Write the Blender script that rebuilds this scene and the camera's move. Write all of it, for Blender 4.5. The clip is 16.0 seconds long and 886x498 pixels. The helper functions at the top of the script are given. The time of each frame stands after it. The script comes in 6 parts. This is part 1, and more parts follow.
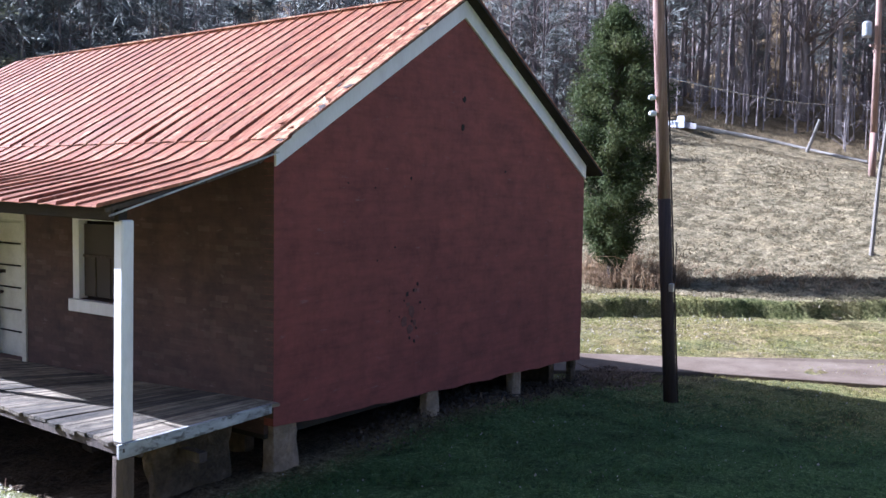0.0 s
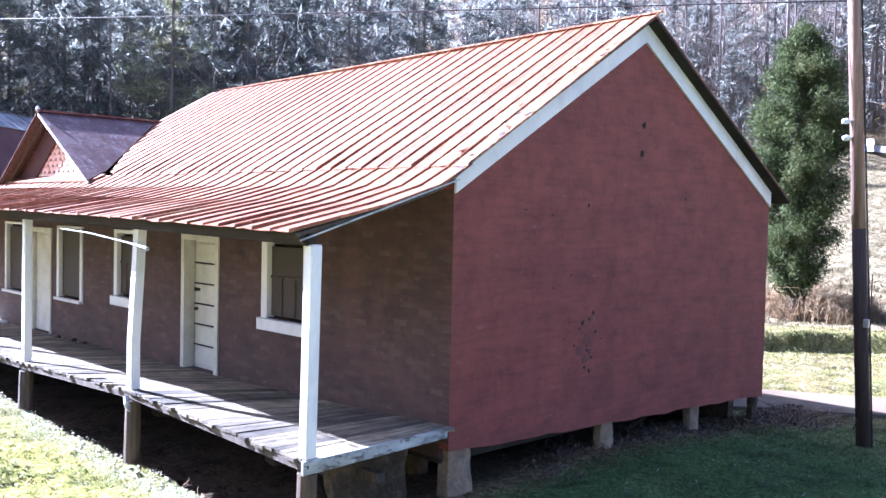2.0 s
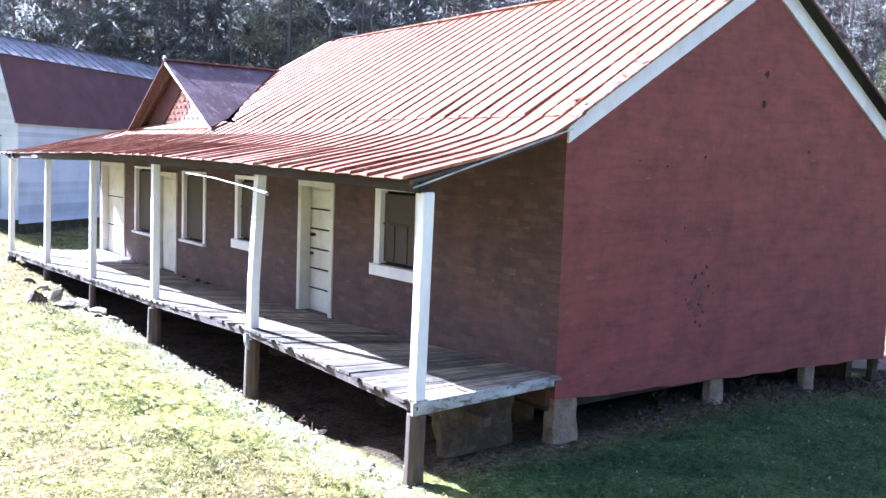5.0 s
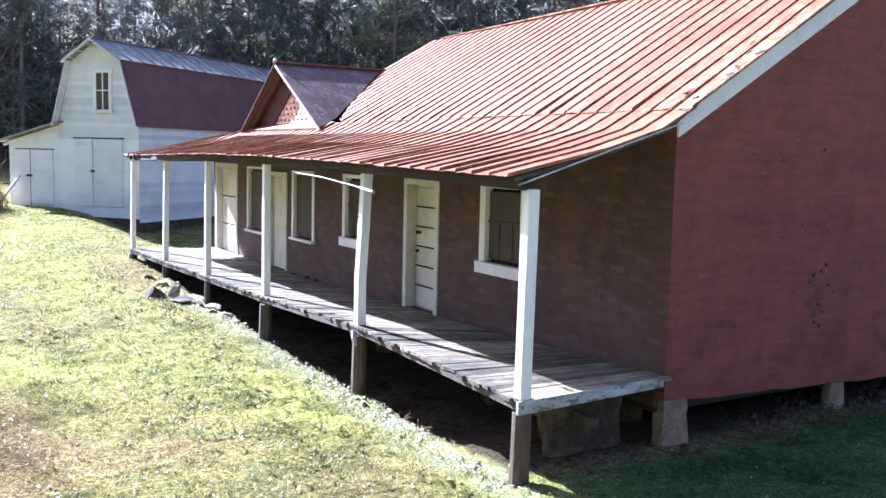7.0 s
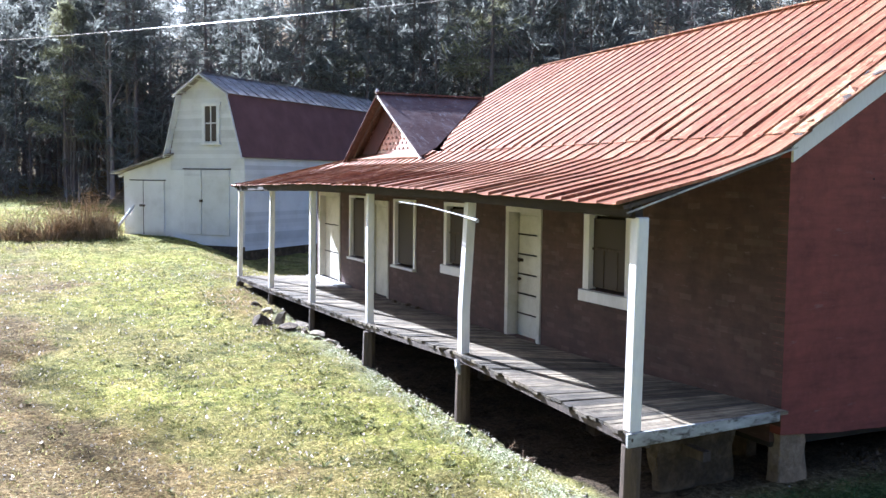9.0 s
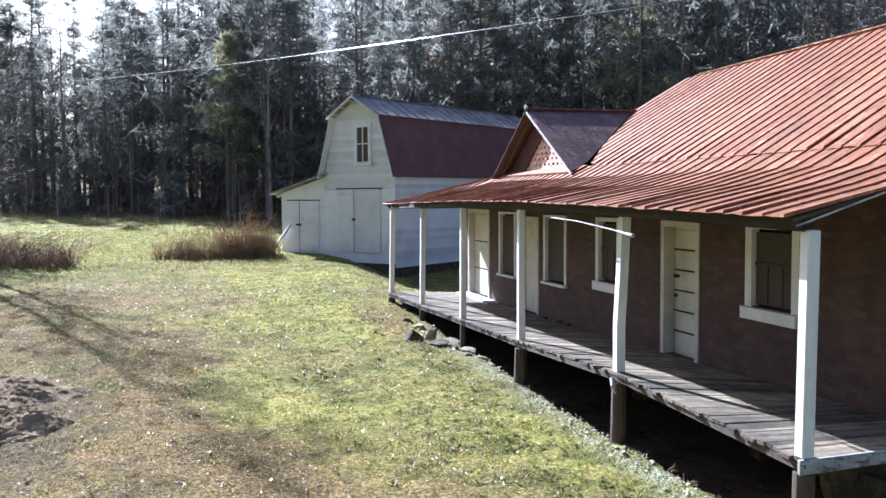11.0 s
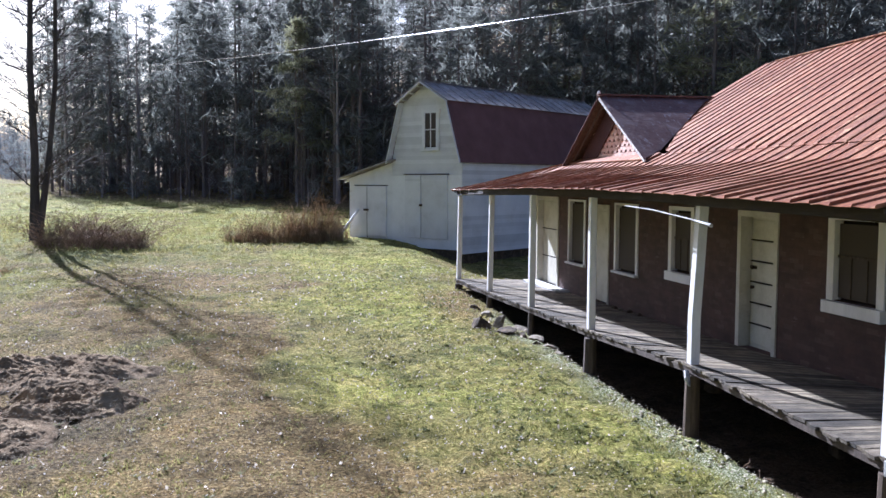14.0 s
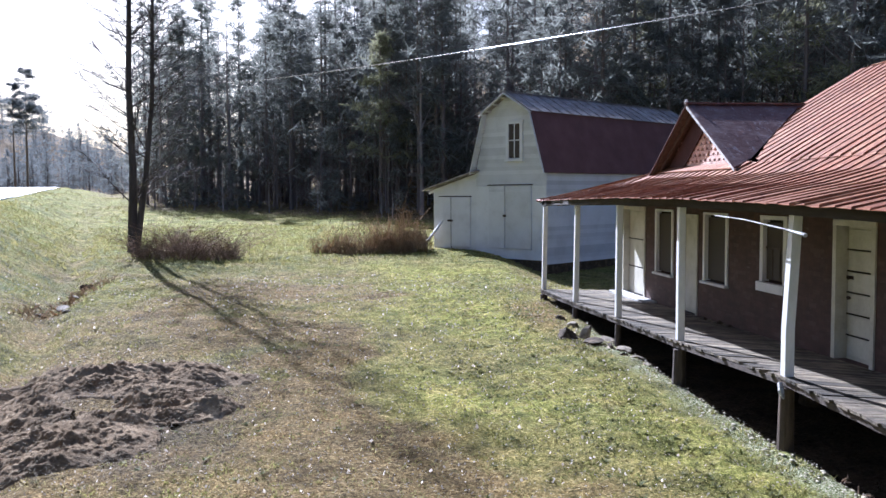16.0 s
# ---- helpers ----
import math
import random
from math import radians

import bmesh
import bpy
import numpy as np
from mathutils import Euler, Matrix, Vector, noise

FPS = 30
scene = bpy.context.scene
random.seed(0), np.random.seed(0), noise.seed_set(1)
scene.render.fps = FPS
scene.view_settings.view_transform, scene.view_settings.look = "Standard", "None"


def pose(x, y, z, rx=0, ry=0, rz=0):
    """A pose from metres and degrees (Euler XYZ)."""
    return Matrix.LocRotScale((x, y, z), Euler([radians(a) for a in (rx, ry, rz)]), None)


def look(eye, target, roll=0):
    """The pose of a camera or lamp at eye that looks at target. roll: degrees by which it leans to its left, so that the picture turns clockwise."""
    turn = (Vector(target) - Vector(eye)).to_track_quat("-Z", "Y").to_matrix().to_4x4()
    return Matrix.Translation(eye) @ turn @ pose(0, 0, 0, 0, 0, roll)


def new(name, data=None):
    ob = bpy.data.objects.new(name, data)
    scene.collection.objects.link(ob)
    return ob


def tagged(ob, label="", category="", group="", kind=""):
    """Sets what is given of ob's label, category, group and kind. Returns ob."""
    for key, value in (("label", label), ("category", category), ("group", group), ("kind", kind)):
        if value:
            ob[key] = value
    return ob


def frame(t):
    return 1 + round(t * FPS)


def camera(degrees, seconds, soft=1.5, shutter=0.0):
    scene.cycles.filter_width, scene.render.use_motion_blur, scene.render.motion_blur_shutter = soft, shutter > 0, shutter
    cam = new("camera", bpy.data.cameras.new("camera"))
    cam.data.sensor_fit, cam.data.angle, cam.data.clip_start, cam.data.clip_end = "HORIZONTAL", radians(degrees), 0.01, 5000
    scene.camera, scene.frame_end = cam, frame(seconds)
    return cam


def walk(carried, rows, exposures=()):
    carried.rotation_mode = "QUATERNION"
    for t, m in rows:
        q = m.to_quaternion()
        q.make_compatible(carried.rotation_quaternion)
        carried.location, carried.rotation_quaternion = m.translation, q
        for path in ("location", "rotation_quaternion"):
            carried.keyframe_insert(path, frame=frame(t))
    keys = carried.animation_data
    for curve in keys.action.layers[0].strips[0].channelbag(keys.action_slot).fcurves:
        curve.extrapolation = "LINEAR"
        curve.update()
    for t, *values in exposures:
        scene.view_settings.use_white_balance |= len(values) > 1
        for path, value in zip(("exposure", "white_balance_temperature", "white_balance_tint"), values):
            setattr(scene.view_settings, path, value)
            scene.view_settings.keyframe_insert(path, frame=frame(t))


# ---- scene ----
cam = camera(51.6, 16.0)
PATH = [
    (0, (-6.991, -7.256, 2.414), (-5.367, -6.094, 2.289), 0.8),
    (0.5, (-6.998, -7.219, 2.428), (-5.45, -5.956, 2.331), 0.9),
    (1, (-7.016, -7.183, 2.428), (-5.56, -5.814, 2.355), 0.8),
    (1.5, (-7.051, -7.127, 2.448), (-5.647, -5.705, 2.376), 1.1),
    (2, (-7.055, -7.118, 2.444), (-5.663, -5.683, 2.365), 1.3),
    (2.5, (-7.075, -7.143, 2.444), (-5.698, -5.695, 2.352), 1.0),
    (3, (-7.079, -7.146, 2.437), (-5.72, -5.683, 2.323), 0.7),
    (3.5, (-7.074, -7.175, 2.433), (-5.747, -5.686, 2.286), 1.1),
    (4, (-7.085, -7.172, 2.425), (-5.796, -5.652, 2.251), 1.0),
    (6.5, (-7.14, -7.157, 2.424), (-6.071, -5.478, 2.222), 2.6),
    (7, (-7.088, -7.13, 2.424), (-6.07, -5.421, 2.219), 1.3),
    (7.5, (-7.119, -7.122, 2.431), (-6.135, -5.39, 2.252), 1.0),
    (8, (-7.138, -7.118, 2.429), (-6.198, -5.36, 2.265), 1.1),
    (8.5, (-7.151, -7.091, 2.446), (-6.26, -5.307, 2.291), 0.5),
    (9, (-7.17, -7.069, 2.451), (-6.335, -5.258, 2.299), 0.6),
    (9.5, (-7.177, -7.031, 2.446), (-6.422, -5.184, 2.308), 0.0),
    (10, (-7.18, -6.996, 2.443), (-6.516, -5.114, 2.321), -0.3),
    (12.5, (-7.267, -6.959, 2.445), (-6.827, -5.012, 2.313), 0.4),
    (13, (-7.251, -6.868, 2.443), (-6.844, -4.918, 2.273), 0.9),
    (13.5, (-7.282, -6.898, 2.452), (-6.916, -4.938, 2.288), 0.6),
    (14, (-7.283, -6.874, 2.443), (-6.883, -4.92, 2.297), 0.2),
    (14.5, (-7.271, -6.831, 2.445), (-6.942, -4.863, 2.309), -0.7),
    (15, (-7.329, -6.933, 2.444), (-7.043, -4.958, 2.308), -0.1),
    (15.5, (-7.353, -6.94, 2.443), (-7.107, -4.96, 2.306), -0.3),
    (16, (-7.376, -6.995, 2.456), (-7.153, -5.012, 2.333), -0.3),
]
LIGHT = [(0.0, 2.05, 4800, 21), (0.5, 2.42, 4780, 22), (1.0, 2.84, 4750, 23), (1.5, 3.05, 4700, 24), (3.0, 3.22, 4700, 23), (4.2, 3.33, 4700, 23), (6.5, 2.86, 4800, 19), (8.0, 2.43, 4950, 16), (10.0, 2.2, 5000, 14), (12.5, 1.52, 5000, 17), (16.0, 1.47, 4950, 18)]
walk(cam, [(t, look(eye, target, roll)) for t, eye, target, roll in PATH], LIGHT)

# ---------- world, sun ----------
SUN_AZ, SUN_EL = -18.5, 33.0            # degrees from +y towards +x, and up
world = bpy.data.worlds.new("sky")
scene.world = world
world.use_nodes = True
wn = world.node_tree.nodes
sky = wn.new("ShaderNodeTexSky")
sky.sky_type = "NISHITA"
sky.sun_disc = False
sky.sun_elevation, sky.sun_rotation = radians(SUN_EL), radians(SUN_AZ % 360)
sky.air_density, sky.dust_density, sky.ozone_density = 1.0, 3.0, 0.4
wn["Background"].inputs["Strength"].default_value = 0.043
world.node_tree.links.new(sky.outputs["Color"], wn["Background"].inputs["Color"])
sun_data = bpy.data.lights.new("sun", "SUN")
sun_data.energy, sun_data.angle, sun_data.color = 5.0, radians(0.6), (1.0, 0.94, 0.85)
sun = new("sun", sun_data)
sd = Vector((math.sin(radians(SUN_AZ)) * math.cos(radians(SUN_EL)), math.cos(radians(SUN_AZ)) * math.cos(radians(SUN_EL)), math.sin(radians(SUN_EL))))
sun.matrix_world = look(sd * 60, (0, 0, 0))


# ---------- materials ----------
def nodes_of(name, rough=0.8, metal=0.0):
    m = bpy.data.materials.new(name)
    m.use_nodes = True
    nt = m.node_tree
    b = nt.nodes["Principled BSDF"]
    b.inputs["Roughness"].default_value, b.inputs["Metallic"].default_value = rough, metal
    return m, nt, b


def coords(nt, stretch=(1, 1, 1)):
    tc, mp = nt.nodes.new("ShaderNodeTexCoord"), nt.nodes.new("ShaderNodeMapping")
    mp.inputs["Scale"].default_value = stretch
    nt.links.new(tc.outputs["Object"], mp.inputs["Vector"])
    return mp.outputs["Vector"]


def noise_of(nt, vec, scale, detail=4.0, rough=0.6):
    n = nt.nodes.new("ShaderNodeTexNoise")
    n.inputs["Scale"].default_value, n.inputs["Detail"].default_value, n.inputs["Roughness"].default_value = scale, detail, rough
    nt.links.new(vec, n.inputs["Vector"])
    return n.outputs["Fac"]


def ramp(nt, fac, stops):
    r = nt.nodes.new("ShaderNodeValToRGB")
    while len(r.color_ramp.elements) < len(stops):
        r.color_ramp.elements.new(0.5)
    for e, (p, c) in zip(r.color_ramp.elements, stops):
        e.position, e.color = p, (*c, 1)
    nt.links.new(fac, r.inputs["Fac"])
    return r.outputs["Color"]


def mix(nt, fac, a, b, how="MIX"):
    n = nt.nodes.new("ShaderNodeMix")
    n.data_type, n.blend_type = "RGBA", how
    for socket, value in ((n.inputs[0], fac), (n.inputs[6], a), (n.inputs[7], b)):
        if isinstance(value, bpy.types.NodeSocket):
            nt.links.new(value, socket)
        else:
            socket.default_value = value if isinstance(value, (int, float)) else (*value, 1)
    return n.outputs[2]


def bump(nt, bsdf, fac, strength=0.4, distance=0.02):
    n = nt.nodes.new("ShaderNodeBump")
    n.inputs["Strength"].default_value, n.inputs["Distance"].default_value = strength, distance
    nt.links.new(fac, n.inputs["Height"])
    nt.links.new(n.outputs["Normal"], bsdf.inputs["Normal"])


def vary(nt, color, amount=0.3, island=False):
    """Lightness that differs from piece to piece."""
    if island:
        out = nt.nodes.new("ShaderNodeNewGeometry").outputs["Random Per Island"]
    else:
        out = nt.nodes.new("ShaderNodeObjectInfo").outputs["Random"]
    g = ramp(nt, out, [(0.0, (1 - amount,) * 3), (1.0, (1 + amount * 0.4,) * 3)])
    return mix(nt, 1.0, color, g, "MULTIPLY")


def let_through(m, share):
    """Thin leaves and blades pass some light."""
    nt = m.node_tree
    b, out = nt.nodes["Principled BSDF"], nt.nodes["Material Output"]
    tr, mx = nt.nodes.new("ShaderNodeBsdfTranslucent"), nt.nodes.new("ShaderNodeMixShader")
    mx.inputs[0].default_value = share
    nt.links.new(b.inputs["Base Color"].links[0].from_socket, tr.inputs["Color"])
    nt.links.new(b.outputs[0], mx.inputs[1])
    nt.links.new(tr.outputs[0], mx.inputs[2])
    nt.links.new(mx.outputs[0], out.inputs["Surface"])


def surface(name, low, mid, high, scale=3.0, fine=40.0, rough=0.8, metal=0.0, stretch=(1, 1, 1), relief=0.3, depth=0.01, pieces=0.0, island=False):
    m, nt, b = nodes_of(name, rough, metal)
    vec = coords(nt, stretch)
    big, small = noise_of(nt, vec, scale, 5), noise_of(nt, vec, fine, 6, 0.7)
    col = ramp(nt, big, [(0.3, low), (0.5, mid), (0.7, high)])
    col = mix(nt, 0.35, col, ramp(nt, small, [(0.3, low), (0.7, high)]))
    if pieces:
        col = vary(nt, col, pieces, island)
    nt.links.new(col, b.inputs["Base Color"])
    bump(nt, b, small, relief, depth)
    return m


WHITE = surface("worn_white_paint", (0.6, 0.575, 0.565), (0.8, 0.775, 0.78), (0.86, 0.84, 0.845), 2.5, 30, 0.55, stretch=(1, 1, 0.3), relief=0.25, depth=0.004)
CREAM = surface("old_cream_paint", (0.42, 0.39, 0.31), (0.58, 0.55, 0.46), (0.66, 0.63, 0.55), 3, 25, 0.55, relief=0.2, depth=0.004)
PEEL = surface("peeling_white_paint", (0.06, 0.05, 0.042), (0.5, 0.48, 0.45), (0.72, 0.71, 0.69), 4.5, 26, 0.8, stretch=(1, 1, 2.5), relief=0.5, depth=0.006)
def peeled(name):
    """White paint flaking in sharp patches off dark grey boards."""
    m, nt, b = nodes_of(name, 0.8)
    vec = coords(nt, (1, 1, 2.2))
    paint = ramp(nt, noise_of(nt, vec, 3, 5), [(0.3, (0.22, 0.21, 0.2)), (0.7, (0.52, 0.52, 0.51))])
    wood = ramp(nt, noise_of(nt, vec, 30, 5), [(0.3, (0.04, 0.034, 0.03)), (0.7, (0.2, 0.18, 0.16))])
    flake = noise_of(nt, vec, 5.5, 8, 0.72)
    col = mix(nt, ramp(nt, flake, [(0.4, (1, 1, 1)), (0.5, (0, 0, 0))]), paint, wood)
    nt.links.new(col, b.inputs["Base Color"])
    bump(nt, b, flake, 0.5, 0.006)
    return m


FLAKED = peeled("flaking_white_paint")


def deck_planks():
    """Grey planks, stained and rotting towards their outer ends."""
    m, nt, b = nodes_of("weathered_grey_planks", 0.85)
    vec = coords(nt, (0.6, 8, 8))
    big, small = noise_of(nt, vec, 3, 5), noise_of(nt, vec, 40, 6, 0.7)
    col = ramp(nt, big, [(0.34, (0.07, 0.05, 0.028)), (0.5, (0.235, 0.18, 0.105)), (0.66, (0.5, 0.42, 0.28))])
    col = mix(nt, 0.35, col, ramp(nt, small, [(0.3, (0.075, 0.056, 0.038)), (0.7, (0.38, 0.33, 0.26))]))
    sp, ad = nt.nodes.new("ShaderNodeSeparateXYZ"), nt.nodes.new("ShaderNodeMath")
    nt.links.new(coords(nt), sp.inputs[0])
    ad.operation = "MULTIPLY_ADD"
    nt.links.new(sp.outputs["X"], ad.inputs[0])
    ad.inputs[1].default_value = -0.45
    nt.links.new(noise_of(nt, coords(nt, (1.5, 1.5, 1.5)), 2.2, 8, 0.8), ad.inputs[2])
    rot_fac = nt.nodes.new("ShaderNodeMapRange")
    rot_fac.inputs["From Min"].default_value, rot_fac.inputs["From Max"].default_value = 1.1, 1.4
    rot_fac.inputs["To Max"].default_value = 0.6
    nt.links.new(ad.outputs[0], rot_fac.inputs["Value"])
    col = mix(nt, rot_fac.outputs[0], col, ramp(nt, small, [(0.3, (0.03, 0.024, 0.017)), (0.7, (0.15, 0.12, 0.09))]))
    dirt = noise_of(nt, coords(nt, (1.2, 1.0, 1.0)), 1.7, 8, 0.75)
    col = mix(nt, 1.0, col, ramp(nt, dirt, [(0.38, (0.42, 0.4, 0.36)), (0.52, (1, 1, 1)), (0.66, (1.2, 1.18, 1.12))]), "MULTIPLY")
    col = vary(nt, col, 0.7)
    nt.links.new(col, b.inputs["Base Color"])
    bump(nt, b, small, 0.8, 0.008)
    return m


DECK = deck_planks()
PLANK = surface("weathered_grey_planks", (0.085, 0.07, 0.055), (0.2, 0.175, 0.145), (0.34, 0.31, 0.27), 3, 40, 0.85, stretch=(0.6, 8, 8), relief=0.6, depth=0.006, pieces=0.5)
TIMBER = surface("dark_old_timber", (0.03, 0.022, 0.017), (0.07, 0.05, 0.04), (0.13, 0.1, 0.08), 3, 30, 0.9, stretch=(6, 6, 0.8), relief=0.6, depth=0.01)
STONE = surface("rough_brown_stone", (0.13, 0.088, 0.055), (0.26, 0.185, 0.12), (0.42, 0.31, 0.21), 5, 25, 0.9, relief=0.9, depth=0.03)
ROCK = surface("dark_field_stone", (0.02, 0.013, 0.006), (0.055, 0.037, 0.02), (0.19, 0.135, 0.08), 4, 18, 0.95, relief=1.0, depth=0.05)
LOGWOOD = surface("bleached_log_wood", (0.2, 0.17, 0.13), (0.38, 0.34, 0.28), (0.55, 0.5, 0.43), 3, 25, 0.9, stretch=(2, 0.6, 2), relief=0.6, depth=0.02)
SLAB = surface("pale_stone_slab", (0.08, 0.06, 0.038), (0.19, 0.15, 0.1), (0.4, 0.34, 0.25), 7, 30, 0.9, relief=0.8, depth=0.02)
PALESTONE = surface("pale_broken_stone", (0.22, 0.18, 0.11), (0.48, 0.42, 0.29), (0.72, 0.66, 0.5), 6, 30, 0.9, relief=0.6, depth=0.01, pieces=0.5, island=True)
DARKROOF = surface("faded_dark_red_roofing", (0.095, 0.042, 0.042), (0.135, 0.06, 0.06), (0.18, 0.088, 0.086), 1.2, 30, 0.75, relief=0.4, depth=0.01)
TIN = surface("bare_galvanised_tin", (0.11, 0.075, 0.065), (0.26, 0.235, 0.235), (0.44, 0.42, 0.43), 3.0, 16, 0.7, 0.0, relief=0.2, depth=0.004, pieces=0.25)
BARNWHITE = surface("chalky_white_boards", (0.55, 0.54, 0.54), (0.71, 0.705, 0.72), (0.78, 0.775, 0.79), 1.1, 30, 0.8, stretch=(1.2, 1.2, 1.0), relief=0.4, depth=0.006, pieces=0.18)
BARK = surface("grey_brown_bark", (0.08, 0.062, 0.055), (0.17, 0.135, 0.12), (0.3, 0.25, 0.23), 1.5, 20, 0.95, stretch=(3, 3, 0.5), relief=0.8, depth=0.03)
DARKBARK = surface("dark_young_bark", (0.03, 0.024, 0.021), (0.065, 0.053, 0.047), (0.12, 0.1, 0.09), 1.5, 20, 0.95, stretch=(3, 3, 0.5), relief=0.8, depth=0.02)
DEADLEAF = surface("rotten_brown_leaves", (0.035, 0.02, 0.011), (0.085, 0.052, 0.03), (0.17, 0.11, 0.065), 4, 20, 0.9, relief=0.1, pieces=0.5, island=True)
# Pale bark, lightened further to stand in for haze over the woods.
HAZEBARK = surface("hazed_pale_grey_bark", (0.17, 0.135, 0.125), (0.29, 0.245, 0.23), (0.43, 0.375, 0.355), 0.3, 6, 0.95, stretch=(3, 3, 0.4), relief=0.6, depth=0.03, pieces=0.5, island=True)
# Needles lightened and greyed in place of haze.
HAZENEEDLE = surface("hazed_pine_needles", (0.165, 0.175, 0.155), (0.258, 0.266, 0.24), (0.37, 0.375, 0.335), 0.25, 3, 0.7, relief=0.2, pieces=0.5, island=True)
# Far needles carry the haze as a blue-grey base colour.
HAZEFARNEEDLE = surface("hazed_far_pine_needles", (0.12, 0.135, 0.14), (0.19, 0.205, 0.21), (0.27, 0.285, 0.28), 0.25, 3, 0.8, relief=0.2, pieces=0.5, island=True)
# Brighter olive copy of the needles; sunlight put into the colour.
SUNNEEDLE = surface("sunlit_olive_pine_needles", (0.16, 0.165, 0.095), (0.26, 0.26, 0.15), (0.4, 0.38, 0.24), 0.3, 4, 0.7, relief=0.2, pieces=0.5, island=True)
CEDAR = surface("green_cedar_foliage", (0.034, 0.054, 0.02), (0.074, 0.1, 0.036), (0.15, 0.155, 0.06), 0.8, 8, 0.7, relief=0.2, pieces=0.5, island=True)
WEED = surface("dry_brown_stems", (0.15, 0.095, 0.06), (0.28, 0.185, 0.12), (0.46, 0.34, 0.24), 1.0, 10, 0.9, relief=0.2, pieces=0.5, island=True)
# Brighter copy of the dry stems; backlight put into the tan.
SUNWEED = surface("sunlit_tan_weeds", (0.26, 0.17, 0.09), (0.44, 0.31, 0.18), (0.62, 0.48, 0.31), 1.0, 10, 0.9, relief=0.2, pieces=0.5, island=True)
BLADE = surface("short_winter_grass", (0.17, 0.2, 0.045), (0.31, 0.285, 0.09), (0.52, 0.42, 0.2), 0.9, 9, 0.6, relief=0.1, pieces=0.5, island=True)
# Darker green copy of the grass; the gable's shade is put into it.
SHADEBLADE = surface("gable_shade_green_grass", (0.065, 0.13, 0.04), (0.13, 0.2, 0.065), (0.24, 0.29, 0.11), 0.9, 9, 0.6, relief=0.1, pieces=0.5, island=True)
CLUMP = surface("coarse_lawn_weeds", (0.075, 0.1, 0.022), (0.17, 0.18, 0.042), (0.3, 0.26, 0.1), 0.9, 9, 0.6, relief=0.1, pieces=0.5, island=True)
LEAF = surface("dry_fallen_leaves", (0.2, 0.14, 0.09), (0.56, 0.48, 0.38), (0.8, 0.74, 0.65), 6, 20, 0.6, relief=0.1, pieces=0.5, island=True)
STRAW = surface("pale_dry_straw", (0.13, 0.1, 0.055), (0.25, 0.2, 0.12), (0.41, 0.34, 0.215), 0.5, 6, 0.8, relief=0.1, pieces=0.5, island=True)
for leafy, share in ((STRAW, 0.35), (BLADE, 0.5), (SHADEBLADE, 0.4), (CLUMP, 0.35), (HAZENEEDLE, 0.8), (HAZEFARNEEDLE, 0.7), (CEDAR, 0.3), (SUNNEEDLE, 0.5), (LEAF, 0.65), (SUNWEED, 0.5)):
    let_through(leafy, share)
for dull in (BLADE, SHADEBLADE, CLUMP, STRAW, HAZENEEDLE, CEDAR, WEED, BARK, HAZEBARK):
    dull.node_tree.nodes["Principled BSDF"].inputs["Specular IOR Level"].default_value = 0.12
SOIL = surface("dug_brown_soil", (0.07, 0.047, 0.026), (0.225, 0.155, 0.088), (0.52, 0.39, 0.24), 1.6, 22, 0.95, relief=1.0, depth=0.06)
SOIL.node_tree.nodes["Principled BSDF"].inputs["Specular IOR Level"].default_value = 0.1
CONCRETE = surface("stained_concrete", (0.09, 0.062, 0.042), (0.15, 0.112, 0.08), (0.215, 0.17, 0.125), 1.2, 30, 0.9, relief=0.3, depth=0.01)
# Shade of the gable overhang put into a dark red.
GABLESHADE = surface("dark_red_gable_shade", (0.032, 0.012, 0.01), (0.055, 0.02, 0.017), (0.085, 0.034, 0.029), 2, 20, 0.9, relief=0.4, depth=0.01)
# Darker copy of the old timber; the shade under the eave is put in.
SHADEWOOD = surface("shade_dark_eave_timber", (0.012, 0.009, 0.007), (0.028, 0.02, 0.016), (0.06, 0.045, 0.036), 3, 30, 0.9, stretch=(6, 0.8, 6), relief=0.6, depth=0.008)
# Brown leg wood, halved in tone for the shade below the deck.
LEGWOOD = surface("shaded_brown_weathered_wood", (0.04, 0.027, 0.018), (0.08, 0.055, 0.037), (0.155, 0.11, 0.077), 3, 30, 0.9, stretch=(6, 6, 0.8), relief=0.6, depth=0.008)
# Darker pole wood; the house's shade is put into the pole's lower part.
SHADEPOLE = surface("house_shade_pole_wood", (0.018, 0.011, 0.009), (0.04, 0.024, 0.019), (0.085, 0.052, 0.04), 1.6, 14, 0.85, stretch=(11, 11, 0.45), relief=0.5, depth=0.008)
POLEWOOD = surface("faded_red_brown_pole_wood", (0.09, 0.045, 0.034), (0.27, 0.15, 0.11), (0.52, 0.38, 0.31), 1.6, 14, 0.85, stretch=(11, 11, 0.45), relief=0.5, depth=0.008)
STEEL = surface("dull_grey_steel", (0.3, 0.3, 0.3), (0.45, 0.45, 0.46), (0.6, 0.6, 0.6), 4, 40, 0.4, 0.8, relief=0.1)
IRON = surface("rusty_black_iron", (0.02, 0.015, 0.012), (0.05, 0.035, 0.028), (0.1, 0.06, 0.045), 10, 60, 0.6, 0.5, relief=0.3)
PORCELAIN = surface("white_porcelain", (0.7, 0.7, 0.68), (0.8, 0.8, 0.78), (0.85, 0.85, 0.84), 6, 50, 0.2, relief=0.0)
WIRE = surface("bare_aluminium_wire", (0.25, 0.25, 0.25), (0.34, 0.34, 0.34), (0.45, 0.45, 0.45), 5, 50, 0.22, 1.0, relief=0.0)
